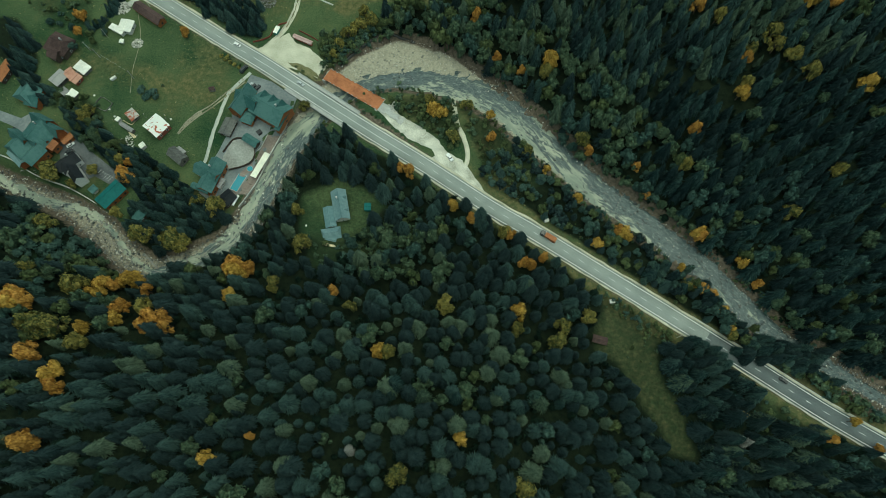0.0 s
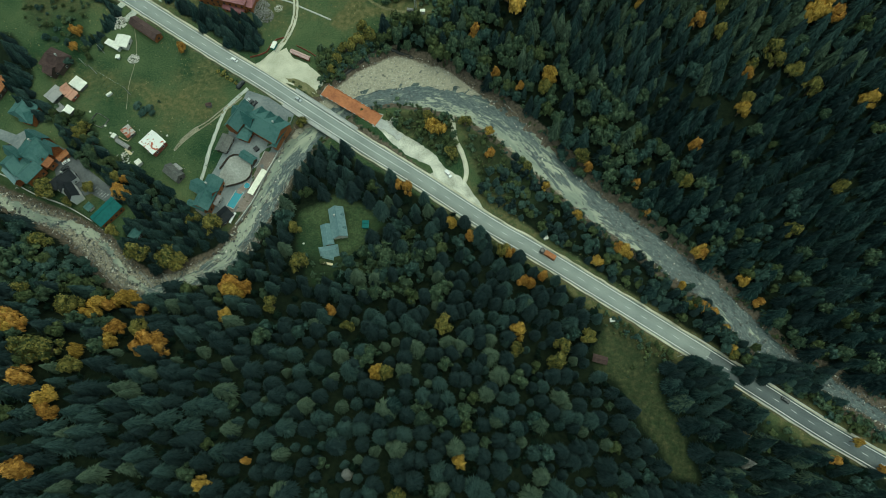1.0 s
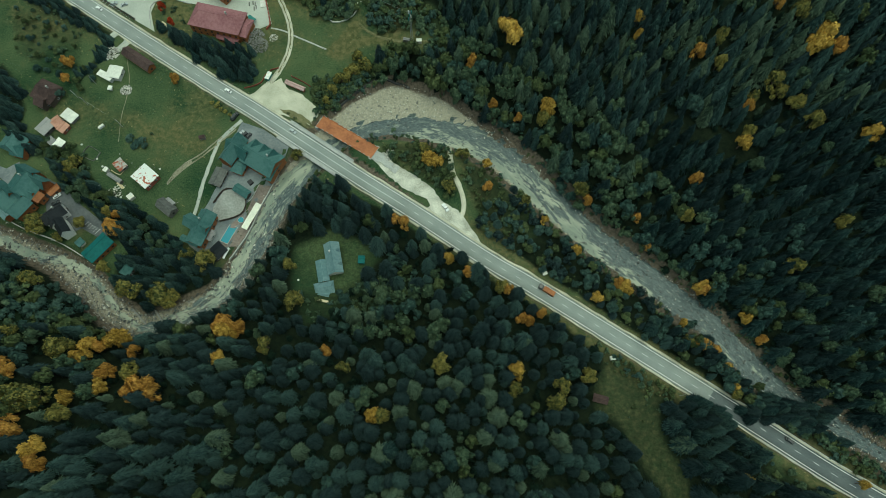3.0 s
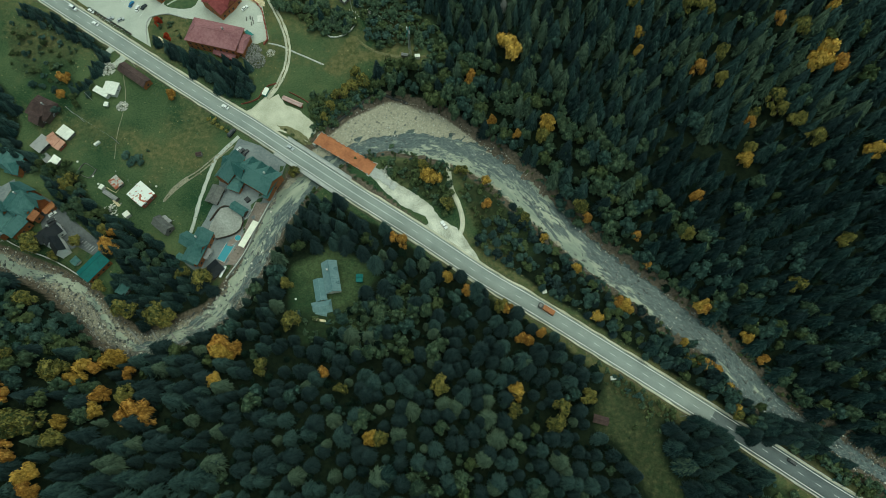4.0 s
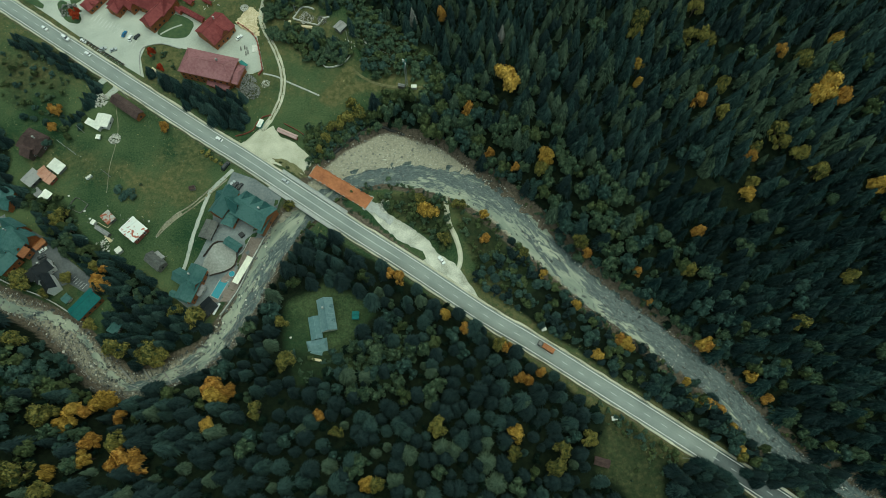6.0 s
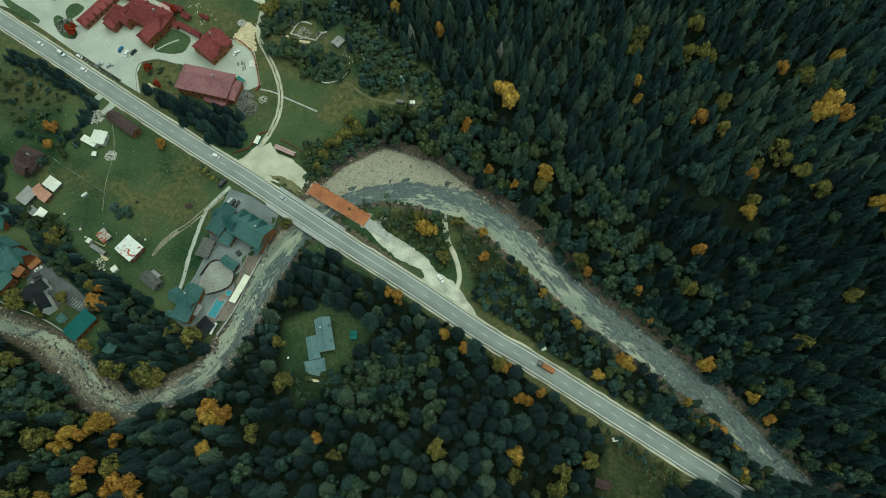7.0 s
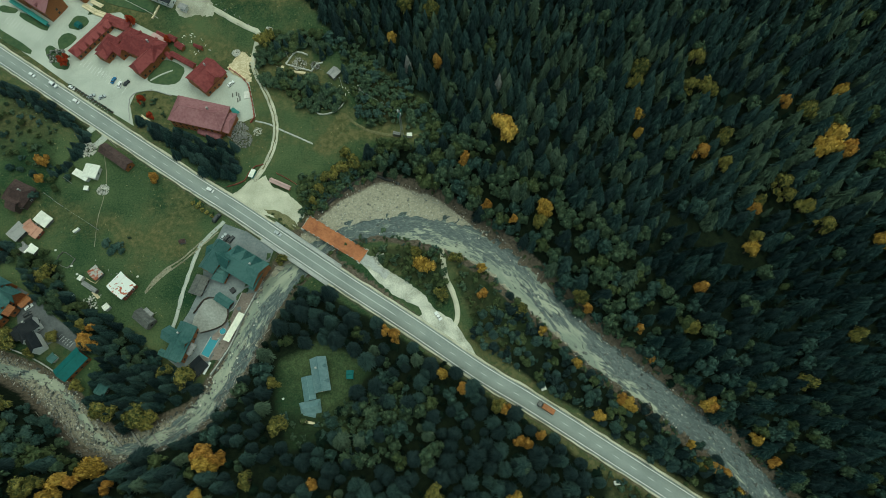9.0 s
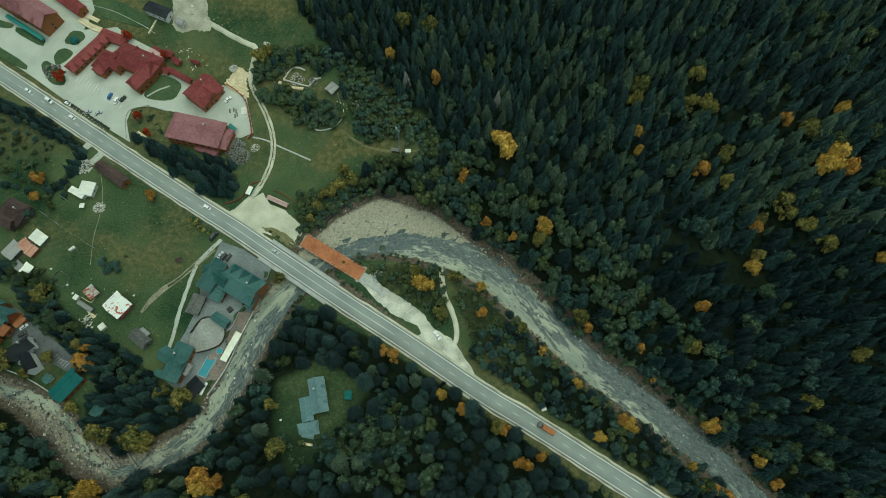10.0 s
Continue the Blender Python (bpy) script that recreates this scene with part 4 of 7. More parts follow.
for x, y in [(-237.4, 213.0), (-232.2, 212.4), (-223.0, 210.0), (-219.3, 215.4), (-213.5, 206.7), (-210.3, 214.3), (-205.7, 209.0), (-204.3, 213.7), (-210.0, 202.3), (-220.5, 197.3), (-240, 222), (-230, 226), (-246, 232), (-238, 240), (-252, 243)]:
    tree("leafy", "dark green garden tree beside the houses", x, y, rnd.uniform(1.8, 3.2), rnd.uniform(3.5, 6.5), OLIVE_GREEN if rnd.random() < 0.4 else BROADLEAF, "garden trees")
for x, y in [(-220.6, 165.4), (-215.6, 158.9), (-210.0, 155.9), (-203.8, 157.7), (-199.1, 151.3), (-206.3, 147.8), (-196.3, 145.9), (-207.6, 159.3), (-222.9, 161.9), (-213.7, 164.0), (-193.5, 143.6), (-190, 139), (-186, 135)]:
    tree("leafy", "dark olive tree along the edge of the meadow", x, y, rnd.uniform(2.6, 4.0), rnd.uniform(5, 8), OLIVE_GREEN if rnd.random() < 0.55 else BUSH, "meadow edge trees")
for x, y in [(-177.6, 173.7), (-172.1, 171.5), (-168.4, 169.5), (-174.0, 169.2), (-170.4, 172.6)]:
    tree("leafy", "dark green bush in the middle of the meadow", x, y, rnd.uniform(2.0, 3.3), rnd.uniform(2.4, 3.8), BROADLEAF, "meadow shrubs")
for x, y in [(-137.4, 198.2), (-134.5, 196.2), (-131.7, 194.5), (-129.0, 193.2), (-126.1, 191.2), (-133.5, 197.4)]:
    tree("shrub", "yellowing shrub along the road verge", x, y, rnd.uniform(1.2, 1.9), rnd.uniform(1.4, 2.2), OLIVE, "verge shrubs")
for x, y in [(-76.7, 286.2), (-72.7, 288.8), (-63.9, 277.6), (-61.8, 273.1), (-81.1, 291.0), (-103.0, 291.4), (-97.5, 291.4), (-88.7, 294.1), (-78.8, 269.3), (-71.4, 265.6), (-74.5, 261.0), (-67.4, 260.2), (-81.9, 263.8), (-87.9, 271.2)]:
    tree("spruce", "dark green spruce round the ruin and the walled grove", x, y, rnd.uniform(2.2, 3.2), rnd.uniform(8, 13), SPRUCE if rnd.random() < 0.7 else SPRUCE_LIGHT, "grove spruces")
for x, y in [(-119.6, 230.2), (-126.7, 231.8), (-132.4, 233.3), (-122.2, 225.3), (-139.4, 233.0), (-133.7, 227.6), (-127.2, 224.2), (-146, 236), (-152, 238.5), (-141, 228.5)]:
    tree("spruce", "full dark green spruce between guest house and road", x, y, rnd.uniform(2.8, 3.8), rnd.uniform(7, 11), SPRUCE if rnd.random() < 0.6 else SPRUCE_DARK, "roadside spruces")

# ---------------------------------------------------------------- the woods
def sizes(spots, low, high, rad):
    """Spruces of mixed age: old ones broad and tall, young ones between them."""
    out = []
    for x, y in spots:
        k = rnd.choice((rnd.uniform(0.3, 0.65), rnd.uniform(0.65, 1.0), rnd.uniform(0.95, 1.22)))
        out.append((x, y, (0.25 + 0.75 * k) * rad * rnd.uniform(0.9, 1.1), low + (high - low) * k * rnd.uniform(0.85, 1.1)))
    return out


sw = sizes(scatter(SW_WOOD, 6.2, 1, (GLADE, SE_GLADE, VERGE_GRASS)), 7, 18.5, 4.75)
ne = [s for s in sizes(scatter(NE_WOOD, 5.6, 2, (NE_GAP,)), 7, 18, 4.6) if s[1] < 252]
ne += [s for s in sizes(scatter(NE_WOOD, 4.9, 5, (NE_GAP,)), 6.5, 15.5, 3.8) if s[1] >= 252]


def free(spots):
    """Those that leave room for the single trees."""
    own = np.array(SINGLE)
    return [s for s in spots if (np.hypot(own[:, 0] - s[0], own[:, 1] - s[1]) > own[:, 2] * 1.0 + 1.6).all()]


sw, ne = free(sw), free(ne)
d_ne = along(STREAM, [s[0] for s in ne], [s[1] for s in ne])[0]
edge = [s for s, d in zip(ne, d_ne) if d < 46 and rnd.random() < (0.72 if s[0] < 100 else 0.3) and -70 < s[0] < 215]
young = [s for s in sw if inside(YOUNG, *s[:2]) and rnd.random() < 0.35 or inside(BEND, *s[:2]) and rnd.random() < 0.55]
mixed = [s for s in sw + ne if rnd.random() < 0.07]
leafy = set(edge + young + mixed)
near = [s for s in sw + ne if -45 < s[0] < 80 and 15 < s[1] < 130 and s not in leafy][:20]
chosen = set(near)
for s in near:
    tree("spruce", "dark green spruce standing in the dense wood", *s, (SPRUCE, SPRUCE_DARK, SPRUCE_LIGHT)[near.index(s) % 3], "spruces of the wood")
rest = [s for s in sw + ne if s not in chosen and s not in leafy]
# spruces east of x = 95: a darker needle mix paints in the valley's shade
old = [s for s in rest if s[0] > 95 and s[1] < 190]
up = set(ne)
woods("spruce_wood", "dense dark green spruce wood on a gentle slope", SPRUCES, [s for s in rest if s not in up], [SPRUCE_DARK, SPRUCE_DARK, SPRUCE, SPRUCE_DARK, SPRUCE_DARK, SPRUCE_DARK, SPRUCE, SPRUCE_LIGHT])
woods("spruce_slope", "dense dark green spruce wood on a steep slope", SLOPE_SPRUCES, [s for s in rest if s in up and s not in set(old)], [SPRUCE, SPRUCE, SPRUCE_DARK, SPRUCE_LIGHT])
woods("old_spruce_wood", "stand of spruces down the valley, valley shade put into their darker needles", SLOPE_SPRUCES, old, [SPRUCE, SPRUCE_DARK, SPRUCE_DARK])
woods("broadleaf_wood", "dark green broadleaf trees among the spruces", THIN, [(x, y, r * 1.08, h * 0.72) for x, y, r, h in sorted(leafy)], [BROADLEAF, BUSH, BUSH, OLIVE_GREEN])
# low growth under the wood, with the gap shade painted into its leaves
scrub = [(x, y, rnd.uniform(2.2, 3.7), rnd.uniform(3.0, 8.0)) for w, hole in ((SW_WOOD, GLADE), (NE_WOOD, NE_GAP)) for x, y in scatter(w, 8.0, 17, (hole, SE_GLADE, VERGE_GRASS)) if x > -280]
woods("undergrowth", "young trees and undergrowth, leaves near black to paint the shade between crowns", UNDERLAYER, scrub, [SHADED_UNDERGROWTH], "undergrowth")
r = np.random.RandomState(33)
bank = smooth_line(np.array(STREAM)[:, :3], 2.0)
bank = bank[r.randint(1, len(bank) - 1, 1500)]
shift = bank[:, 2] + r.uniform(-1.2, 6.0, len(bank))
turn = r.uniform(0, 6.283, len(bank))
bank = [(x + s * math.cos(a), y + s * math.sin(a)) for (x, y, _), s, a in zip(bank, shift, turn)]
bd, _, be = along(STREAM, [p[0] for p in bank], [p[1] for p in bank])
br, _, _ = along(ROAD_LINE, [p[0] for p in bank], [p[1] for p in bank])
bank = [(x, y, rnd.uniform(0.9, 2.3), rnd.uniform(1.2, 4.2)) for (x, y), d, e, q in zip(bank, bd, be[:, 0], br) if d > e - 1.2 and q > 9 and (x > -80 or y < 60)]
woods("bank_shrubs", "low dark shrubs on the stream banks", SCRUB, bank, [BROADLEAF, BUSH, OLIVE_GREEN], "shrubs")
wedge = [(x, y, rnd.uniform(2.4, 4.1), rnd.uniform(4.0, 8.5) + 3.0 * (x > 105)) for x, y in scatter(WEDGE, 4.6, 3) if rnd.random() < 0.9]
woods("thicket", "dark green broadleaf thicket between road and stream", THIN, [w for i, w in enumerate(wedge) if i % 3], [BROADLEAF, BROADLEAF, OLIVE_GREEN, SPRUCE_DARK], "shrubs")
woods("young_spruces", "young spruces among the thicket by the stream", SPRUCES, [(x, y, r * 0.75, h * 1.25) for i, (x, y, r, h) in enumerate(wedge) if not i % 3], [SPRUCE, SPRUCE_DARK])

# spruces and thickets of the village
singles, bushes, spit = [], [], []
for poly, gap, h in zip(BELTS, (4.6, 4.8, 5.2, 3.4, 3.4, 4.4, 4.6), (13, 12, 12, 6, 7, 10, 12)):
    for x, y in scatter(poly, gap, 7):
        if poly is BELTS[0] and rnd.random() < 0.45:
            tree("leafy", "dark green broadleaf tree in the village belt", x, y, rnd.uniform(2.6, 3.8), rnd.uniform(6, 9), rnd.choice((BROADLEAF, OLIVE_GREEN, BUSH)), "village trees")
            continue
        tree("spruce", "dark green spruce beside the houses", x, y, rnd.uniform(2.6, 4.0) * min(1, h / 9), h * rnd.uniform(0.75, 1.15), SPRUCE_DARK if rnd.random() < 0.35 else SPRUCE, "village spruces")
for poly, gap, h in THICKETS + (([(-262.6, 253.6), (-233.7, 252), (-217.2, 236.6), (-214.7, 214.4), (-229.1, 210.6), (-253.7, 222.7)], 5.8, 3.3), ([(145.8, 30.7), (173.4, 15.5), (144.3, 11.2)], 6.0, 3.6), ([(-179.8, 180.8), (-166.2, 178.4), (-162.8, 169.4), (-174.3, 168.9)], 6.0, 2.4), ([(-134.9, 200.1), (-122.2, 195.3), (-122.8, 189.6), (-135.8, 196.6)], 3.2, 2.0),
                     ([(-182.8, 262.1), (-161, 261.5), (-158.7, 249.2), (-176.2, 248.5)], 5.5, 2.5), ([(-237.3, 291.6), (-223.5, 285.5), (-222.4, 281), (-233.3, 282.3)], 3.0, 1.6), (OLD_STRIP, 2.8, 2.4), ([(-99.9, 197.4), (-91.8, 196.4), (-81.6, 186.4), (-76.5, 181.7), (-82.8, 181.7), (-94.2, 190.9)], 3.2, 1.4), ([(80.4, 51.2), (93, 54.8), (106.5, 50), (100.6, 40.1), (87.1, 40.7)], 6.5, 1.8), ([(73, 73), (86, 71), (100, 62), (112, 55), (104, 52), (88, 60), (75, 66)], 3.0, 1.4)):
    for x, y in scatter(poly, gap, 9):
        if math.hypot(x + 62, y - 104) < 12:
            continue
        k = rnd.uniform(0.55, 1.25)
        bush = (x, y, h * rnd.uniform(0.5, 0.8) * k, h * rnd.uniform(0.7, 1.1) * k)
        if inside(SPIT, x, y):
            spit.append(bush)
        elif h > 3 and len(singles) > 80:
            bushes.append(bush)
        else:
            singles.append(tree("leafy" if h > 3 else "shrub", "dark green leafy bush on the grass", *bush, BUSH if rnd.random() < 0.7 else OLIVE_GREEN, "village bushes"))
woods("spit_bushes", "olive green bushes on the spit beside the stream", SHRUBS, [b for i, b in enumerate(spit) if i % 2], [OLIVE_GREEN, BUSH, OLIVE_GREEN], "shrubs")
woods("bushes", "dark green leafy bushes on the rough grass", SHRUBS, bushes, [BUSH, BROADLEAF, BUSH, OLIVE_GREEN], "shrubs")

# ---------------------------------------------------------------- paved and worn areas
GRASS = mat("mown_grass", (0.022, 0.055, 0.020), (0.072, 0.10, 0.040), size=0.5, rough=0.95, bump=0.4, big=0.08, stain=0.5)
EARTH = mat("bare_pale_earth", (0.22, 0.21, 0.155), (0.43, 0.41, 0.325), size=1.4, rough=0.95, bump=0.4, big=0.14, stain=0.6)
SAWDUST = mat("sawdust_and_chips", (0.42, 0.34, 0.20), (0.68, 0.58, 0.40), size=1.2, rough=0.95, bump=0.4, big=0.3)
BROKEN = mat("broken_concrete", (0.27, 0.265, 0.215), (0.66, 0.64, 0.54), size=1.6, rough=0.9, bump=0.5, big=0.13, stain=0.6, detail=10)

tagged(sheet("pavement", [(-290, 303), (-295.3, 320.7), (-280.6, 352.6), (-263.4, 366.4), (-232.8, 333.7), (-222.2, 339.5), (-216.7, 353.3), (-209, 349.4), (-219.7, 314), (-200, 316), (-192, 310), (-178, 303), (-171.2, 289.8), (-159.1, 284.8), (-149.5, 282.1), (-131, 279.5), (-118.2, 273.7), (-111.2, 251), (-117.5, 247.6), (-125.4, 248.3), (-132.3, 257.9), (-160, 262.7), (-172.7, 265.8), (-181.2, 263.6), (-182.6, 255.3), (-178, 242.5), (-206.7, 258.5), (-241.1, 280.9), (-264.7, 295.5)], PAVING, lift=0.12), "pale paved yard of the red-roofed lodge", "pavement", kind="structure")
for outline in ([(-230.1, 288.6), (-233.4, 295.3), (-231.6, 300.1), (-227.3, 301.4), (-222, 298.5), (-224.9, 293)], [(-230.1, 304.8), (-226.8, 313.3), (-220.1, 312.8), (-217.2, 308.9), (-221.8, 303.2)], [(-176.5, 272.1), (-174.4, 277.7), (-169.4, 285.9), (-161.3, 283.6), (-155.2, 279.6), (-158.0, 270.4), (-165.2, 268.9), (-173.4, 269.8)], [(-239.2, 289.9), (-237.1, 292.8), (-229.6, 288.7), (-222.1, 280.5), (-222.9, 276.2), (-230.6, 277.4), (-237.1, 285.2)], [(-260.2, 315.4), (-240.4, 305.9), (-241.1, 301.2), (-260, 311)], [(-273.1, 319.6), (-261.2, 316.5), (-263, 313.3), (-272.7, 314.4)], [(-278, 307.4), (-246.6, 289.4), (-246.8, 285.2), (-266.2, 295)], [(-219.6, 337.2), (-203.2, 333.7), (-179, 321), (-180.4, 314.5), (-207.9, 321.3), (-215, 325.9)]):
    tagged(sheet("lawn", rounded(outline), GRASS, lift=0.30, thick=0.3), "small mown lawn bed set in the paving", "lawn", kind="structure")
tagged(sheet("pavement", [(-119.8, 202.7), (-110.9, 208.1), (-101, 215.8), (-96.6, 209.3), (-88.1, 206.1), (-77.7, 197.1), (-75, 192.9), (-80, 186.8), (-88.7, 190.6), (-101.9, 194.2)], GRAVEL, lift=0.14, worn=0.35), "pale gravel lay-by beside the road", "pavement", kind="structure")
tagged(sheet("pavement", [(-45.2, 169), (-39.7, 173.5), (-34.5, 167.6), (-23.2, 161.3), (-11.9, 153.2), (-7, 146.7), (1.7, 142.3), (6.2, 136.9), (14.5, 124.5), (8.6, 123.5), (-6.1, 132.3), (-18, 138.8), (-12.9, 143.7), (-14.9, 147.6), (-25.6, 151.7), (-35.3, 158.6)], BROKEN, lift=0.16, worn=0.45), "broken pale concrete of the abandoned road", "pavement", kind="structure")
tagged(sheet("pavement", [(-120.5, 181.5), (-118.9, 187.3), (-106.5, 183.5), (-91.2, 173.8), (-93.5, 165.3), (-98.9, 151.9), (-108.2, 136.9), (-118, 111.5), (-127.1, 110), (-137, 116.6), (-132, 135.3), (-129.5, 140), (-124.5, 153.3), (-125.5, 163)], LOT, lift=0.12), "worn grey asphalt yard of the green hotel", "pavement", kind="structure")
tagged(sheet("pavement", [(-215.1, 145.4), (-207.8, 144.5), (-198.9, 135.7), (-185.3, 127), (-177.5, 121.7), (-183.4, 117.5), (-194.2, 122.6), (-201.9, 118.1), (-212.7, 125.5), (-216.5, 137.2)], DARK_LOT, lift=0.12), "dark asphalt car park beside the lodges", "pavement", kind="structure")
tagged(sheet("lawn", [(-99.2, 196.1), (-92.3, 195.9), (-84.9, 192.2), (-78.8, 187.3), (-82.5, 185.7), (-90.4, 189.8)], WORN, lift=0.24, thick=0.2, worn=0.5), "worn grassy island between road and lay-by", "lawn", kind="structure")
tagged(sheet("pavement", [(-263.1, 161.3), (-252.6, 156.6), (-239.6, 152.5), (-233.9, 157), (-232.6, 154.3), (-237.1, 143.5), (-241.4, 147), (-250.9, 150.5), (-260.7, 152.8)], LOT, lift=0.12), "pale paved lodge entrance", "pavement", kind="structure")
tagged(sheet("pavement", [(-130.6, 283), (-124.6, 290.9), (-118.3, 287.5), (-118.4, 279.6), (-116.4, 272.3), (-121.4, 273), (-128.4, 278)], SAWDUST, lift=0.14, worn=0.9), "pale sawdust patch of a timber yard", "pavement", kind="structure")
tagged(sheet("pavement", [(-167.8, 328.1), (-167.0, 317.3), (-164, 313.6), (-160.3, 312.2), (-153.2, 314.0), (-147.5, 312.4), (-144.2, 312.7), (-142.7, 316.8), (-146.2, 323.2), (-146.4, 328.5), (-148.6, 340.2), (-168.9, 341.0)], EARTH, lift=0.10, worn=1.0), "bare pale earth of a building site", "pavement", kind="structure")


def track(label, pts, width, material=DIRT, name="track"):
    ln = smooth_line(pts, 2.0)
    return tagged(ribbon(name, ln, -width / 2, width / 2, lambda x, y, s: land1(x, y) + 0.09, material, thick=0.12, across=2, ragged=0.18 * min(1, width / 2)), label, "path", kind="structure")


track("pale gravel track along the meadow", [(-113.9, 204.6), (-107.7, 211.9), (-103.3, 219.3), (-99.8, 229.4), (-99, 242.3), (-102.4, 255.7), (-109.7, 269.6), (-116.6, 282.1), (-116.2, 293.8), (-115.6, 302.1), (-122.2, 305.6), (-132.8, 311.3), (-150.4, 321.5), (-157.6, 328.7)], 3.0, GRAVEL)
DITCH = mat("wet_black_mud", (0.006, 0.007, 0.006), (0.030, 0.028, 0.022), size=1.6, rough=0.5, bump=0.4)
track("dark wet ditch under the cut bank of the gravel bar", [(-69.7, 196.3), (-66.3, 201.8), (-62.2, 205.8), (-58.3, 209.3), (-55.2, 211.9), (-51.0, 215.6), (-46.1, 218.5), (-42.0, 218.6), (-37.4, 217.4), (-33.2, 216.3), (-28.9, 214.4)], 1.5, DITCH, "ditch")
track("pale gravel path to the stream", [(-5.1, 180.1), (-2.5, 165), (2.4, 154.1), (4.7, 143.8), (2.6, 137.2)], 2.6, GRAVEL)
track("pale asphalt lane to the hotel", [(-119.1, 188.5), (-124.4, 181.5), (-129, 175.1), (-131.3, 164.8), (-133.5, 151.5), (-135.2, 139), (-136.7, 132.1)], 2.0, PAVING)
for off in (0, 3.5):
    track("worn wheel track through the meadow", [(-122.4, 184), (-130.5, 175.1), (-137.7, 166.9), (-145.2, 160.7), (-150.4, 153.7), (-152.9, 148.7)] if off else [(-121.3, 182.5), (-129.1, 173.9), (-136.6, 165.8), (-144, 159), (-149.1, 152.9), (-152.3, 148.5)], 0.85)
track("bare earth patch on the meadow", [(-141.7, 162), (-146.7, 158.2), (-150.7, 152.2)], 2.2)
track("asphalt lane between the lodges", [(-220.5, 147.7), (-208.9, 141.9), (-196.9, 132.6), (-182.9, 123.2), (-179.3, 120.2)], 4.5, DARK_LOT)
track("trodden path across the meadow", [(-190.5, 225.5), (-185.6, 209.1), (-184.9, 197.9), (-185.3, 186.8), (-183.6, 171.5)], 0.3)
track("worn track below the mast", [(-19.7, 241.5), (-31.9, 241.1), (-44.4, 243.1), (-54.6, 247.5), (-60.5, 252.5)], 1.6, WORN)
track("pale plank walk over the grass", [(-111.2, 248.2), (-103.9, 246.8), (-94, 242.4), (-77.8, 235.6)], 0.9, CONCRETE)
track("concrete apron beside the road", [(-201.9, 237.9), (-198.1, 241.6), (-192.2, 236.3), (-196.7, 228.6)], 4.0, PAVING)
tagged(ribbon("track", smooth_line([(-174.2, 271.3), (-168.6, 275.5), (-162.6, 278.5)], 2.0), -0.5, 0.5, lambda x, y, s: land1(x, y) + 0.33, PAVING, thick=0.1), "pale paved path across the lawn bed", "path", kind="structure")
tagged(ribbon("track", smooth_line([(-103.3, 219.3), (-99.8, 229.4), (-99, 242.3), (-102.4, 255.7), (-109.7, 269.6), (-116.0, 281)], 2.0), -0.25, 0.25, lambda x, y, s: land1(x, y) + 0.11, WORN, thick=0.1, ragged=0.3), "grassy middle strip of the gravel track", "path", kind="structure")
for a, b in ((-5.4, -4.6), (4.6, 5.7)):
    tagged(ribbon("verge", road_line, a, b, lambda x, y, s: -0.04, GRAVEL, thick=0.3, ragged=0.3), "pale gravel verge of the road", "verge", kind="structure")


# ---------------------------------------------------------------- buildings
TEAL = seamed("teal_roofing", (0.036, 0.094, 0.090), (0.080, 0.155, 0.146))
TEAL_BRIGHT = seamed("bright_teal_roofing", (0.012, 0.075, 0.072), (0.022, 0.12, 0.115))
BLUEGREY = seamed("blue_grey_roofing", (0.10, 0.17, 0.18), (0.17, 0.25, 0.26), pitch=0.9)
RED = seamed("red_roofing", (0.14, 0.028, 0.030), (0.25, 0.062, 0.062))
MAROON = seamed("faded_maroon_roofing", (0.1836, 0.0715, 0.0792), (0.3024, 0.1430, 0.1540))
BROWN = seamed("brown_roofing", (0.045, 0.028, 0.026), (0.10, 0.065, 0.06))
WHITE_ROOF = seamed("white_sheet_roofing", (0.62, 0.61, 0.54), (0.82, 0.81, 0.72), pitch=0.8)
GREY_ROOF = seamed("grey_sheet_roofing", (0.15, 0.15, 0.15), (0.32, 0.31, 0.30), pitch=0.8)
BLACK_ROOF = seamed("black_roofing", (0.010, 0.013, 0.016), (0.028, 0.031, 0.035))
OLD_ROOF = seamed("weathered_board_roofing", (0.045, 0.047, 0.046), (0.135, 0.135, 0.125), pitch=0.6)
RUSTED_ROOF = seamed("red_rust_roofing", (0.29, 0.085, 0.045), (0.40, 0.39, 0.36), pitch=0.8, per_object=0.0)
RUSTROOF = seamed("rusty_sheet_roofing", (0.26, 0.10, 0.06), (0.48, 0.26, 0.19), pitch=0.8)
PATCHED = seamed("rust_patched_white_roofing", (0.40, 0.13, 0.08), (0.80, 0.80, 0.75), pitch=0.8, per_object=0.0)
_r = [n for n in PATCHED.node_tree.nodes if n.type == "VALTORGB"][0].color_ramp.elements
_r[0].position, _r[1].position = 0.395, 0.42
_r = [n for n in RUSTED_ROOF.node_tree.nodes if n.type == "VALTORGB"][0].color_ramp.elements
_r[0].position, _r[1].position = 0.47, 0.53
PINK = seamed("pale_pink_roofing", (0.36, 0.22, 0.21), (0.52, 0.36, 0.34), pitch=0.7)
TIMBER = mat("orange_stained_timber", (0.20, 0.065, 0.02), (0.36, 0.14, 0.045), size=1.5, rough=0.7, bump=0.3)
RAW_TIMBER = mat("fresh_sawn_timber", (0.50, 0.40, 0.24), (0.72, 0.62, 0.43), size=1.5, rough=0.85, bump=0.3, per_object=0.3)
PLASTER = mat("pale_plaster", (0.52, 0.50, 0.45), (0.68, 0.66, 0.60), size=1.0, rough=0.9)
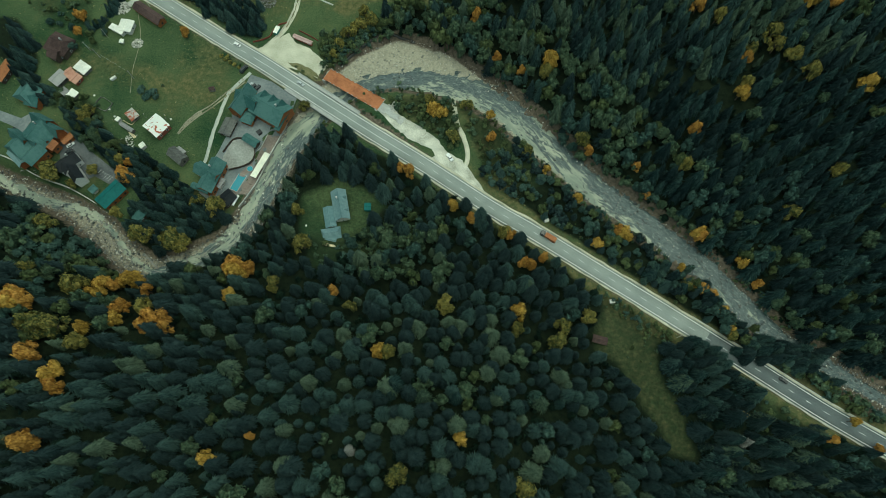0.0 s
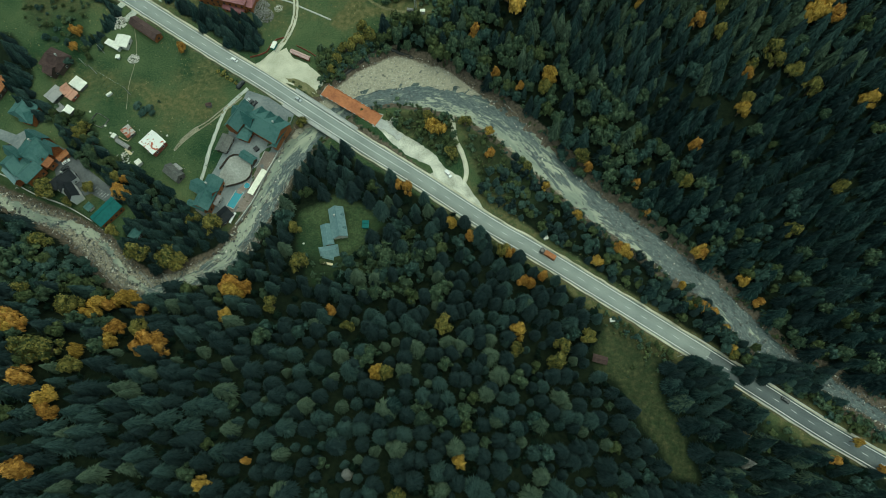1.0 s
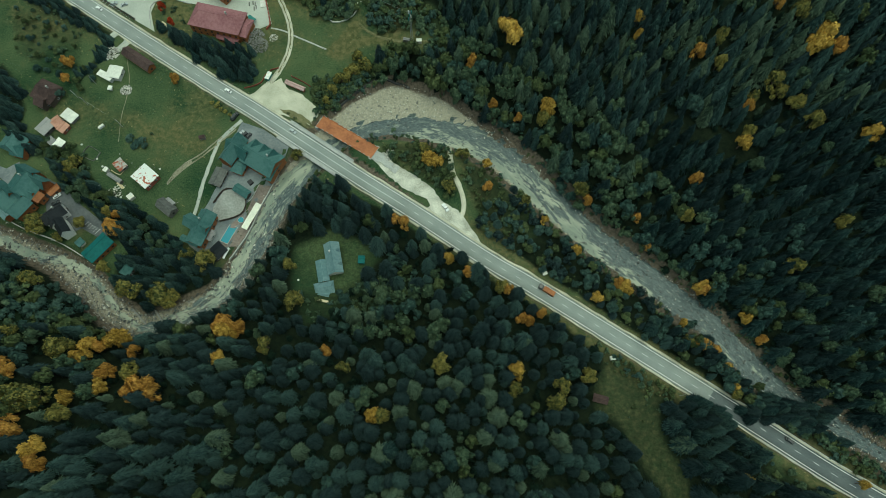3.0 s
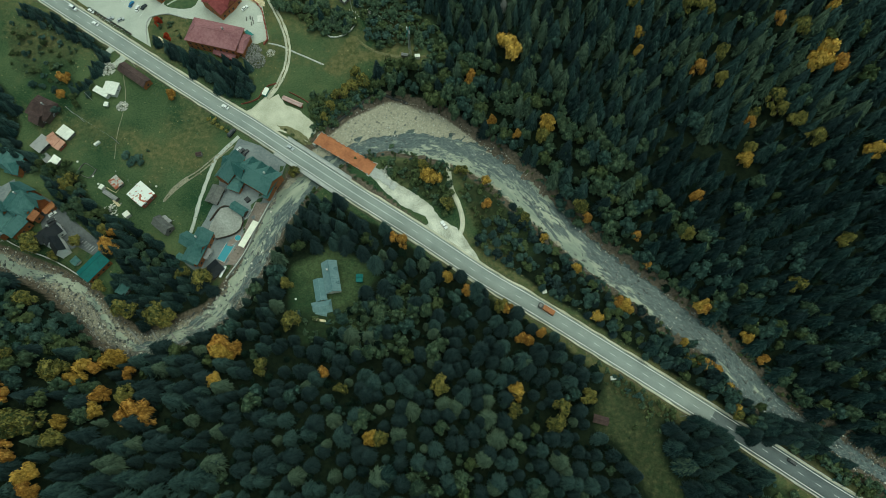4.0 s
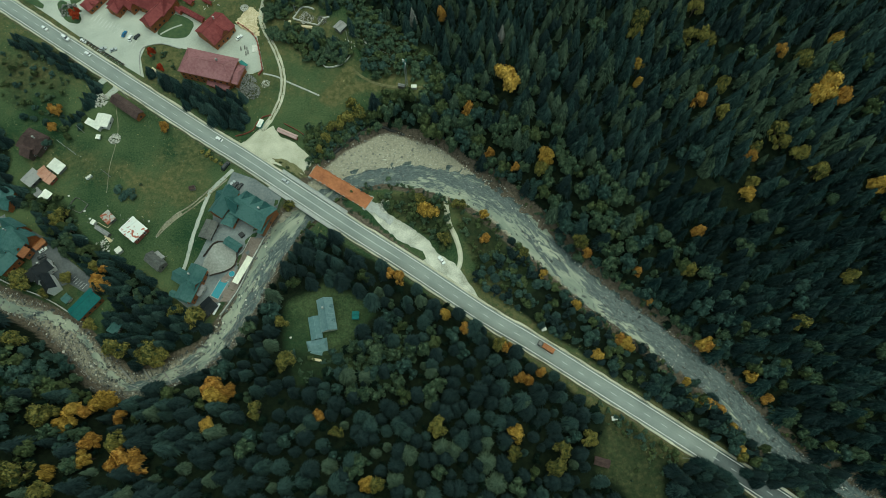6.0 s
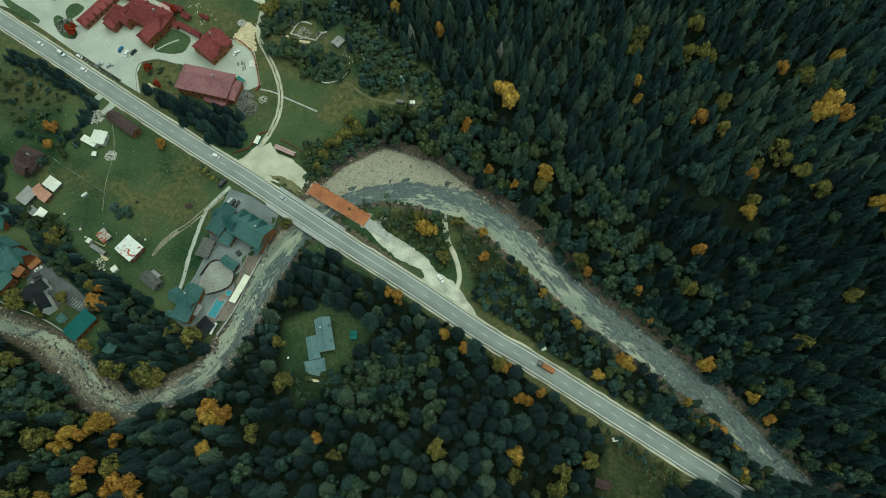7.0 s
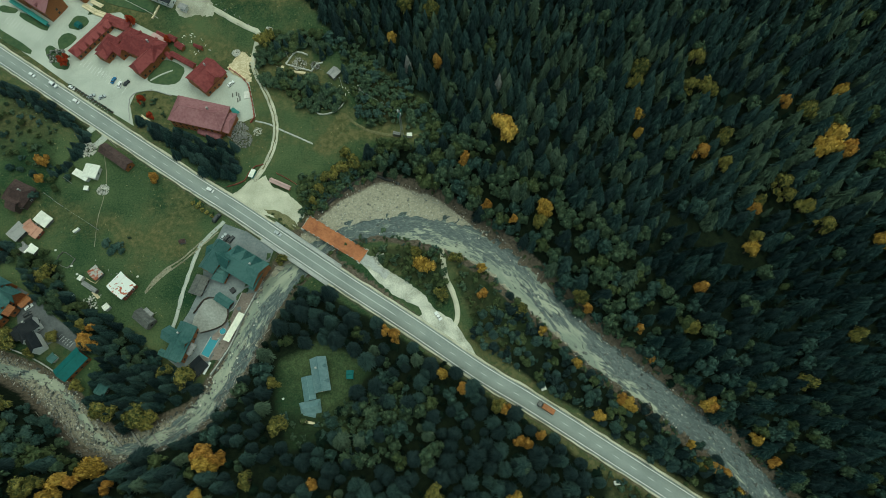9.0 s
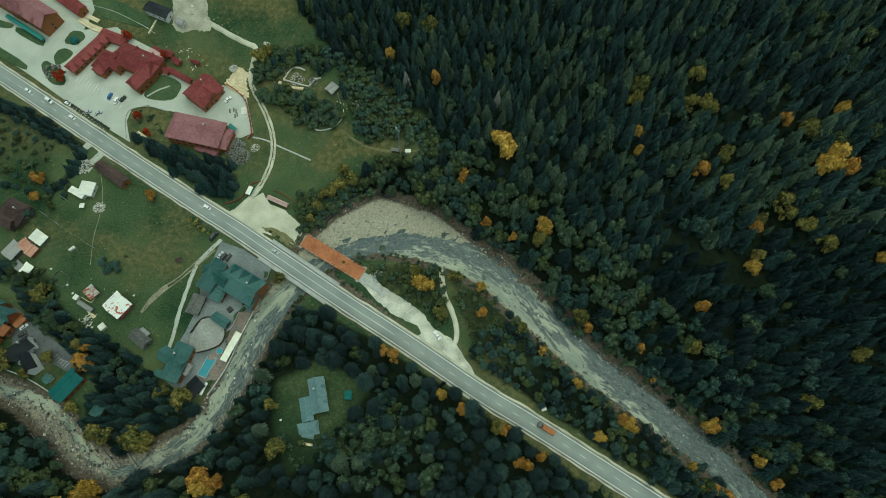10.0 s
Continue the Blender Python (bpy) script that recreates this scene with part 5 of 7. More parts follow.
GREY_BOARD = mat("weathered_boards", (0.10, 0.095, 0.085), (0.24, 0.23, 0.21), size=2.0, rough=0.9, bump=0.4, per_object=0.3)
DARK_WOOD = mat("dark_wood", (0.045, 0.032, 0.024), (0.11, 0.08, 0.06), size=2.0, rough=0.85, bump=0.3)
GLASS = mat("window_glass", (0.03, 0.04, 0.045), (0.06, 0.07, 0.075), size=0.5, rough=0.08, bump=0)
CREAM = plain("cream_fabric", (0.74, 0.72, 0.60), 0.7)
WHITE = plain("white_paint", (0.75, 0.75, 0.72), 0.5)
TEALPAINT = plain("teal_paint", (0.03, 0.17, 0.15), 0.5)
REDPAINT = plain("red_brown_paint", (0.26, 0.07, 0.045), 0.6)
POOL = plain("pool_blue_water", (0.01, 0.18, 0.235), 0.08, spread=0.1)
RUBBLE = mat("pale_rubble", (0.30, 0.29, 0.26), (0.72, 0.70, 0.62), size=0.9, rough=0.9, bump=0.4, island=0.4)
GREY_RUBBLE = mat("grey_rubble", (0.09, 0.088, 0.08), (0.30, 0.295, 0.27), size=0.9, rough=0.9, bump=0.4, island=0.5)
DARK = plain("black_rubber", (0.02, 0.02, 0.022), 0.7)

WINDOW_MESHES = {}


def window(parent, m, w=1.1, h=1.3, frame_mat=None):
    frame_mat = frame_mat or WHITE
    key = (w, h, frame_mat.name)
    if key not in WINDOW_MESHES:
        bm = bmesh.new()
        for sx in (-1, 1):
            block(bm, sx * w / 2, 0, 0, 0.12, 0.12, h + 0.12)
            block(bm, 0, 0, sx * h / 2, w, 0.12, 0.12)
        block(bm, 0, 0, 0, 0.07, 0.08, h)
        a = bpy.data.meshes.new("window")
        bm.to_mesh(a)
        bm.free()
        a.materials.append(frame_mat)
        bm = bmesh.new()
        block(bm, 0, -0.03, 0, w - 0.1, 0.03, h - 0.1)
        b = bpy.data.meshes.new("pane")
        bm.to_mesh(b)
        bm.free()
        b.materials.append(GLASS)
        WINDOW_MESHES[key] = a, b
    a, b = WINDOW_MESHES[key]
    o = new("window", a)
    o.parent, o.matrix_basis = parent, m
    p = new("pane", b)
    p.parent = o


def roof_mesh(L, W, eave, ridge, hip=0.0, thick=0.22):
    """A pitched roof shell over L x W, ridge along x; hip: how far the ridge ends stand back."""
    bm = bmesh.new()
    hx, hy = L / 2, W / 2
    r = max(hx - hip, 0.05)
    top = [bm.verts.new(p) for p in ((-hx, -hy, eave), (hx, -hy, eave), (hx, hy, eave), (-hx, hy, eave), (-r, 0, ridge), (r, 0, ridge))]
    low = [bm.verts.new(v.co - Vector((0, 0, thick))) for v in top]
    for q in ((0, 1, 5, 4), (2, 3, 4, 5)):
        bm.faces.new([top[i] for i in q])
        bm.faces.new([low[i] for i in reversed(q)])
    ends = ((1, 2, 5), (3, 0, 4))
    if hip > 0.1:
        for q in ends:
            bm.faces.new([top[i] for i in q])
            bm.faces.new([low[i] for i in reversed(q)])
        rim = (0, 1), (1, 2), (2, 3), (3, 0)
    else:
        rim = (0, 1), (2, 3), (1, 5), (5, 2), (3, 4), (4, 0)
    for a, b in rim:
        bm.faces.new((top[a], low[a], low[b], top[b]))
    return bm


def wing(root, cx, cy, yaw, L, W, eave, ridge, roof, wall, hip=0.0, over=0.6, windows=True, base=-0.6, storeys=1, dormers=0, seams=True, low=0.0, chimney=False):
    """One roofed block of a building, in metres of the plan, L x W over the eaves. Walls, gables, roof, ridge cap, windows."""
    ox, oy, oz = root["at"]
    m = pose(cx - ox, cy - oy, 0, 0, 0, yaw)
    wl, ww = L - 2 * over, W - 2 * over
    pitch = (ridge - eave) / (W / 2)
    top = eave + pitch * over - 0.25
    bm = bmesh.new()
    block(bm, 0, 0, (base + low + top) / 2, wl, ww, top - base - low)
    if hip < 0.1:
        for sx in (-1, 1):
            x0, x1 = sx * (wl / 2 - 0.25), sx * wl / 2
            vs = [bm.verts.new((x, y, z)) for x in (x0, x1) for y, z in ((-ww / 2, top - 0.02), (ww / 2, top - 0.02), (0, ridge - 0.28))]
            for q in ((0, 1, 2), (5, 4, 3), (0, 3, 4, 1), (1, 4, 5, 2), (2, 5, 3, 0)):
                bm.faces.new([vs[i] for i in q])
    body = part("wall", bm, wall, root)
    body.matrix_basis = m
    r = part("roof", roof_mesh(L, W, eave, ridge, hip), roof, root)
    r.matrix_basis = m
    bm = bmesh.new()
    rl = max(L / 2 - hip, 0.3)
    rod(bm, (-rl, 0, ridge), (rl, 0, ridge), 0.14, 5)
    if hip > 0.1:
        for sx in (-1, 1):
            for sy in (-1, 1):
                rod(bm, (sx * rl, 0, ridge), (sx * L / 2, sy * W / 2, eave), 0.11, 5)
    part("ridge_cap", bm, roof, r)
    if windows and wl > 3 and eave - low > 2.4:
        n = max(1, int(wl / 3.4))
        trim = DARK_WOOD if wall in (TIMBER, GREY_BOARD) else WHITE
        for k in range(storeys):
            z = low + 1.6 + 2.8 * k
            if z + 0.9 > top:
                break
            for i in range(n):
                x = (i + 0.5) / n * wl - wl / 2
                window(body, pose(x, -ww / 2 - 0.03, z), frame_mat=trim)
                window(body, pose(x, ww / 2 + 0.03, z, 0, 0, 180), frame_mat=trim)
            if ww > 4:
                for sx in (-1, 1):
                    window(body, pose(sx * (wl / 2 + 0.03), 0, z, 0, 0, 90 * sx), frame_mat=trim)
    for i in range(abs(dormers)):
        side = 1 if dormers > 0 else -1
        n = abs(dormers)
        x = (i + 0.5) / n * L * 0.86 - L * 0.43
        dw, dl = min(1.7, L / n * 0.6), min(3.0, W * 0.34)
        zt = eave + (ridge - eave) * 0.25
        d = part("dormer", roof_mesh(dl, dw, zt + 0.2, min(ridge - 0.1, zt + 0.2 + dw * 0.55)), roof, r)
        d.matrix_basis = pose(x, side * (W / 2 - dl / 2 - 0.2), 0, 0, 0, 90)
        bm = bmesh.new()
        hgt = zt + 0.3 - eave
        block(bm, 0, 0, eave + hgt / 2, dl * 0.9, dw * 0.8, hgt)
        q = part("dormer_wall", bm, wall, r)
        q.matrix_basis = pose(x, side * (W / 2 - dl / 2 - 0.35), 0, 0, 0, 90)
    if chimney:
        bm = bmesh.new()
        block(bm, L * 0.18, W * 0.12, ridge - 0.1, 0.7, 0.7, 2.0)
        block(bm, L * 0.18, W * 0.12, ridge + 0.95, 0.9, 0.9, 0.15)
        part("chimney", bm, CONCRETE, r).matrix_basis = Matrix()
    return body


def place(name, label, category, cx, cy, group="", lower=0.0):
    root = new(name)
    z = land1(cx, cy) - lower
    root.location = (cx, cy, z)
    root["at"] = (cx, cy, z)
    return tagged(root, label, category, group)


def house(name, label, spec, eave, ridge, roof, wall, category="house", extra=(), **kw):
    """A building of one main block and further blocks (spec, eave, ridge, roof, options)."""
    root = place(name, label, category, spec[0], spec[1])
    wing(root, *spec, eave, ridge, roof, wall, **kw)
    for sp, e, rg, rf, opt in extra:
        wing(root, *sp, e, rg, rf, wall, **opt)
    del root["at"]
    return root


# red-roofed lodge north of the road
house("lodge", "large lodge with faded maroon roof and orange timber gable", (-253.3, 324.5, -31, 42.5, 13.8), 8, 13, MAROON, TIMBER, storeys=2, dormers=-4,
      extra=[((-262.3, 325.7, -30, 23.6, 8.2), 9.5, 14, MAROON, dict(hip=4))])
house("awning", "teal awning along the lodge front", (-252.7, 312.6, -31, 30.2, 2.6), 3.0, 3.4, TEALPAINT, TEALPAINT, "awning", windows=False, over=0.9)
house("outbuilding", "long red-roofed timber outbuilding", (-231.2, 330.9, -34, 27.4, 7.3), 4.0, 6.6, RED, TIMBER)
house("gallery", "long curved red-roofed gallery with small vents", (-210.8, 297.8, 56, 32.4, 7.7), 3.6, 5.6, RED, TIMBER, "gallery", hip=2, dormers=-6,
      extra=[((-199.6, 307.4, -20, 16.9, 6.5), 3.8, 6.0, RED, dict(hip=2))])
house("main_lodge", "sprawling red-roofed timber lodge with many gables", (-179.8, 290.5, -23, 24.5, 14.6), 5.5, 10.0, RED, TIMBER, "lodge", hip=3, dormers=2, storeys=2, chimney=True,
      extra=[((-175.9, 281.3, -123, 18.5, 8.7), 6.0, 9.6, RED, dict(hip=2)), ((-199.9, 290.5, 68, 12.7, 9.5), 5.0, 8.6, RED, dict(hip=4)),
             ((-201.6, 285.4, 64, 6.7, 8.2), 4.2, 7.2, RED, dict()), ((-189.9, 297.1, 51, 9.4, 8.3), 5.0, 8.0, RED, dict(hip=2)), ((-173.4, 295.6, 59, 6.2, 10.2), 4.0, 5.0, PINK, dict()),
             ((-194.2, 288.3, -34, 10, 5.7), 4.6, 7.4, RED, dict())])
house("red_house", "red-roofed timber house with a broad dormer", (-140.9, 273.1, 55, 16.9, 16), 5.0, 9.6, RED, TIMBER, storeys=2, extra=[((-137.2, 271.5, -37, 8.9, 5.9), 6.4, 9.2, RED, dict())], chimney=True)
house("guest_house", "long guest house with faded maroon hipped roof", (-139.7, 247.6, -11, 30.3, 15.7), 7.5, 11.5, MAROON, TIMBER, hip=5, storeys=2, chimney=True,
      extra=[((-123.8, 244, -13, 5.2, 12.6), 5.0, 7.0, MAROON, dict(hip=1.5)), ((-133.7, 237.5, -16, 13.4, 3.4), 3.2, 4.2, MAROON, dict())])
house("wood_shed", "narrow red-roofed timber shed", (-156.7, 283.9, -28, 17.2, 3.3), 2.8, 4.0, RED, TIMBER, "shed")
for sp in ((-165.5, 286.6, -40, 5.3, 2.7), (-171.9, 300.1, -26, 6.4, 2.3), (-165.4, 297.9, -25, 6.2, 3.4), (-160.1, 293, -30, 5.9, 3.7), (-149.2, 292.7, -21, 6, 2.1)):
    house("shed", "small red-roofed garden shed", sp, 2.4, 3.4, RED if sp[0] < -130 else PINK, TIMBER, "shed")
house("modern_house", "modern black-roofed house with white walls", (-174.6, 323.6, -22, 15.7, 7.1), 4.5, 5.4, BLACK_ROOF, WHITE, extra=[((-161.3, 317.2, -23, 5.4, 3.9), 3.0, 3.3, GREY_ROOF, dict())])
house("gravelled_annex", "small teal-covered play hut", (-222.4, 305.7, -31, 3.9, 3.8), 2.2, 3.0, TEAL_BRIGHT, TEALPAINT, "hut", windows=False)

# green hotel by the stream
house("hotel", "large hotel with dark teal gabled roofs", (-102.6, 163.1, -28, 20.0, 14.3), 6.0, 10.5, TEAL, TIMBER, storeys=2, category="hotel", chimney=True,
      extra=[((-118.3, 167.2, 66, 16.7, 8.7), 6.5, 12.0, TEAL, dict(dormers=-1)), ((-115.3, 167.4, -31, 13.9, 7.7), 6.5, 11.0, TEAL, dict()), ((-114.8, 159, -18, 7.2, 8), 3.6, 5.2, TEAL, dict(hip=1.5)),
             ((-95.7, 158.3, -21, 3.3, 14.6), 4.4, 5.4, TEAL, dict()), ((-107.6, 169.2, 62, 7.0, 4.6), 6.6, 9.9, TEAL, dict(windows=False)), ((-102.6, 166.6, 62, 7.0, 4.6), 6.6, 9.9, TEAL, dict(windows=False)), ((-97.6, 164.0, 62, 7.0, 4.6), 6.6, 9.9, TEAL, dict(windows=False))])
house("hotel_annex", "teal-roofed hotel annex with crossing gables", (-129.5, 124.5, 73, 18.7, 9.3), 5.5, 9.5, TEAL, TIMBER, storeys=2, category="house",
      extra=[((-131.8, 125.9, -27, 14.1, 7.4), 5.5, 9.3, TEAL, dict()), ((-134.9, 117.7, -21, 10.6, 3.4), 3.4, 4.6, TEAL, dict())], chimney=True)
house("pavilion", "small teal-roofed bar pavilion", (-111.7, 145.8, -30, 9.3, 4.8), 2.8, 4.2, TEAL, DARK_WOOD, "pavilion")
house("store_shed", "dark weathered board shed", (-125.4, 153, 74, 10.3, 7), 2.6, 3.8, OLD_ROOF, DARK_WOOD, "shed")
house("pool_house", "dark-roofed low pool house", (-120.6, 113.3, 50, 8.6, 7.5), 3.0, 4.6, BLACK_ROOF, DARK_WOOD, "house")
house("grey_annex", "grey flat-roofed kitchen annex", (-125.5, 121.7, 66, 6, 3.9), 3.2, 3.5, GREY_ROOF, PLASTER, "shed")

# lodges west of the meadow
house("teal_lodge", "large lodge with many teal roof slopes", (-223.4, 142.3, 66, 13.6, 16.5), 6.0, 11.0, TEAL, TIMBER, storeys=2, dormers=-2, category="lodge", chimney=True,
      extra=[((-232.4, 134.3, 57, 11.2, 13), 5.5, 10.0, TEAL, dict(hip=2)), ((-233.6, 128.1, -40, 11.9, 5.1), 4.0, 5.6, BLUEGREY, dict()), ((-223.8, 129.8, 57, 11.5, 8.6), 5.5, 9.0, TEAL, dict()), ((-216.4, 136.1, 64, 5.5, 4.9), 4.5, 6.6, TIMBER, dict()), ((-223.0, 148.6, -24, 11.0, 6.4), 6.2, 11.6, TEAL, dict(windows=False)), ((-216.0, 143.8, -24, 9.0, 6.2), 6.0, 10.8, TEAL, dict(windows=False)), ((-232.6, 138.2, -33, 12.0, 5.8), 5.8, 10.8, TEAL, dict(windows=False)), ((-225.2, 136.4, -33, 9.0, 5.2), 5.6, 10.0, TEAL, dict(windows=False))])
house("teal_cottage", "teal-roofed cottage with skylights", (-236.6, 165.9, 68, 11, 13.2), 4.5, 8.2, TEAL, TIMBER, hip=2, extra=[((-232.6, 162.5, -12, 8.2, 9), 4.2, 6.8, TEAL, dict())])
house("timber_terrace", "orange timber terrace roof with skylights", (-210.5, 141.2, 50, 6.7, 3.8), 3.4, 4.6, TIMBER, TIMBER, "terrace")
house("teal_barn", "long barn with bright teal roof", (-181.2, 111.4, 54, 14.8, 8.7), 4.5, 7.2, TEAL_BRIGHT, TIMBER, "barn")
house("black_cottage", "black-roofed cottage with two white gables", (-207.2, 127.8, 41, 12.5, 7.4), 5.0, 8.8, BLACK_ROOF, WHITE, extra=[((-206.6, 124.4, -49, 8.2, 5.2), 5.6, 8.6, BLACK_ROOF, dict(windows=False, over=0.25)), ((-201.1, 120.9, -49, 9.4, 5.8), 5.6, 8.8, BLACK_ROOF, dict(windows=False, over=0.25))], chimney=True)
house("kiosk", "small teal-roofed garden kiosk", (-192.2, 114.4, 54, 4.1, 4.3), 2.6, 4.0, TEAL, WHITE, "kiosk")
house("forest_cabin", "dark teal-roofed cabin between spruces", (-164, 102.4, 70, 9.3, 5.8), 3.6, 6.4, TEAL, DARK_WOOD)
house("orange_cabin", "orange-roofed cabin under trees", (-254.6, 179.4, 72, 13.2, 6.4), 3.6, 6.0, TIMBER, DARK_WOOD)

# farmhouses and sheds on the meadow
house("brown_house", "dark brown hipped house in a garden", (-227.2, 197.6, -22, 13.7, 12.2), 4.2, 8.4, BROWN, DARK_WOOD, hip=3, extra=[((-228.1, 191.9, -22, 6.8, 7.7), 4.2, 7.2, BROWN, dict())], chimney=True)
house("grey_shed", "grey sheet-roofed farm shed", (-223.6, 177.3, 57, 8.9, 7.5), 3.0, 4.6, GREY_ROOF, GREY_BOARD, "shed")
house("rust_shed", "rust-red sheet-roofed farm shed", (-218.1, 180.6, 47, 5.4, 6.1), 3.0, 4.4, RUSTROOF, GREY_BOARD, "shed")
house("rust_shed", "red and rusty sheet-roofed shed", (-213.9, 177.3, 61, 5.9, 5.1), 2.8, 3.8, RUSTROOF, REDPAINT, "shed")
house("white_canopy", "pale sheet-roofed open canopy", (-212.1, 184.6, 59, 6.2, 8.5), 2.6, 3.0, WHITE_ROOF, GREY_BOARD, "canopy", windows=False)
house("grey_shed", "pale grey sheet-roofed shed", (-218.4, 169, 55, 4.1, 5.6), 2.6, 3.2, GREY_ROOF, GREY_BOARD, "shed")
house("white_shed", "white sheet-roofed farm shed", (-214, 167.6, 61, 5.8, 5.3), 2.6, 3.2, WHITE_ROOF, GREY_BOARD, "shed")
house("white_building", "low white flat-roofed building", (-193.2, 212.6, 82, 7.9, 8.1), 3.4, 3.9, WHITE_ROOF, PLASTER, extra=[((-198, 210.3, 64, 3.7, 9.4), 3.2, 3.5, WHITE_ROOF, dict())])
house("white_hut", "small white sheet-roofed hut", (-194.4, 203.3, 88, 2.6, 2.5), 2.0, 2.3, WHITE_ROOF, PLASTER, "hut", windows=False)
house("roadside_barn", "long brown-roofed roadside barn", (-181.8, 221.7, -32, 20.3, 6.3), 3.4, 5.6, BROWN, TIMBER, "barn")
house("farmhouse", "white sheet-roofed farmhouse with rusty patches", (-163.5, 150.9, 54, 9.8, 11.2), 3.6, 6.8, PATCHED, REDPAINT, over=0.4)
house("red_shed", "small red-roofed shed beside scrap", (-178.4, 157.1, 49, 5.3, 6.8), 2.8, 4.2, RUSTED_ROOF, GREY_BOARD, "shed")
house("grey_trailer", "long grey flat-roofed trailer", (-180.1, 149.8, -29, 9, 2.3), 2.3, 2.6, GREY_ROOF, GREY_BOARD, "trailer", windows=False, over=0.1)
house("white_booth", "small white metal booth", (-170.4, 140.3, 46, 3.2, 3.1), 2.3, 2.5, WHITE_ROOF, PLASTER, "booth", windows=False, over=0.2)
house("white_booth", "tiny white cube-shaped booth", (-185.7, 154.2, 64, 2.6, 2.3), 2.2, 2.4, WHITE_ROOF, PLASTER, "booth", windows=False, over=0.2)
house("old_barn", "old grey barn with a sagging roof", (-150.3, 135.3, -35, 10.4, 6.4), 3.0, 5.4, OLD_ROOF, GREY_BOARD, "barn", over=0.4, extra=[((-149.0, 138.2, -35, 5.5, 3.2), 2.6, 3.4, GREY_ROOF, dict(windows=False))])
house("field_shed", "small brown shed on the meadow", (-138.2, 176, 17, 3.1, 2.2), 2.2, 2.9, BROWN, GREY_BOARD, "shed", windows=False, over=0.2)
house("white_tarp", "white covered trailer on the grass", (-194.4, 179.8, 44, 3.3, 1.3), 1.4, 1.8, WHITE_ROOF, WHITE, "trailer", windows=False, over=0.05)
house("forest_hut", "brown hut at the edge of the wood", (73.1, 49.8, -12, 7.2, 3.9), 2.6, 4.0, BROWN, DARK_WOOD, "hut")

# house in the glade
house("glade_house", "blue-grey metal-roofed house in a forest glade", (-60, 111.8, 105, 16.6, 8), 4.2, 7.8, BLUEGREY, PLASTER, dormers=-2, chimney=True,
      extra=[((-64.9, 105.2, 105, 11.5, 5.8), 3.6, 4.9, BLUEGREY, dict()), ((-63.1, 96.4, 14, 10.1, 6.4), 3.2, 5.2, BLUEGREY, dict(hip=1.5)), ((-63, 92.8, -2, 5.9, 3.5), 3.0, 4.2, BLUEGREY, dict())])
house("teal_shed", "small square teal-roofed shed", (-46.2, 112.8, 2, 3.5, 4.2), 2.4, 2.9, TEAL_BRIGHT, TEALPAINT, "shed", windows=False, over=0.2)

# sheds by the lay-by and the timber yard
house("long_shed", "narrow pale-roofed red shed by the lay-by", (-91.9, 210.1, -22, 12.2, 2.5), 2.6, 3.4, PINK, REDPAINT, "shed")
house("bus_shelter", "small roadside bus shelter with pale roof", (-107.8, 215.7, 73, 4.8, 2.5), 2.4, 2.7, WHITE_ROOF, TEALPAINT, "shelter", windows=False, over=0.3)
house("ruin_shed", "patched grey sheet-roofed shed by ruins", (-69.3, 276.4, 54, 6.1, 5.6), 2.6, 3.6, GREY_ROOF, GREY_BOARD, "shed")
house("mast_cabin", "grey equipment cabin beside the mast", (-32.1, 241.4, -9, 4, 1.8), 2.4, 2.6, GREY_ROOF, GREY_BOARD, "cabin", windows=False, over=0.1)
house("mast_cabin", "white equipment cabin beside the mast", (-25.1, 240.7, 5, 3, 2), 2.4, 2.6, WHITE_ROOF, PLASTER, "cabin", windows=False, over=0.1)

# ---------------------------------------------------------------- road markings, rails and bridges
def line_at(line, s):
    seg = np.hypot(*np.diff(line[:, :2], axis=0).T)
    c = np.concatenate([[0], np.cumsum(seg)])
    i = min(np.searchsorted(c, s, side="right") - 1, len(seg) - 1)
    u = (s - c[i]) / seg[i]
    p = line[i, :2] + u * (line[i + 1, :2] - line[i, :2])
    d = (line[i + 1, :2] - line[i, :2]) / seg[i]
    return p, math.degrees(math.atan2(d[1], d[0]))


road_length = float(np.hypot(*np.diff(road_line, axis=0).T).sum())


def near_road(x, y):
    """How far along the road a place lies."""
    ss = np.arange(0, road_length, 1.0)
    return min(ss, key=lambda s: np.hypot(*(line_at(road_line, s)[0] - (x, y))))


(bx0, by0), (bx1, by1) = [(-92.6, 184.6), (-58.5, 165.6)]
s_bridge0, s_bridge1 = sorted((near_road(bx0, by0), near_road(bx1, by1)))
bm = bmesh.new()
block(bm, 0, 0, 0.01, 3.0, 0.16, 0.02)
dash_mesh = bpy.data.meshes.new("dash")
bm.to_mesh(dash_mesh)
bm.free()
dash_mesh.materials.append(PAINT)
s = 4.0
while s < road_length - 4:
    solid = s_bridge0 - 40 < s < s_bridge1 + 26
    p, a = line_at(road_line, s)
    o = new("dash", dash_mesh)
    o.parent = road
    o.matrix_basis = pose(p[0], p[1], 0.012, 0, 0, a)
    s += 3.0 if solid else 8.9

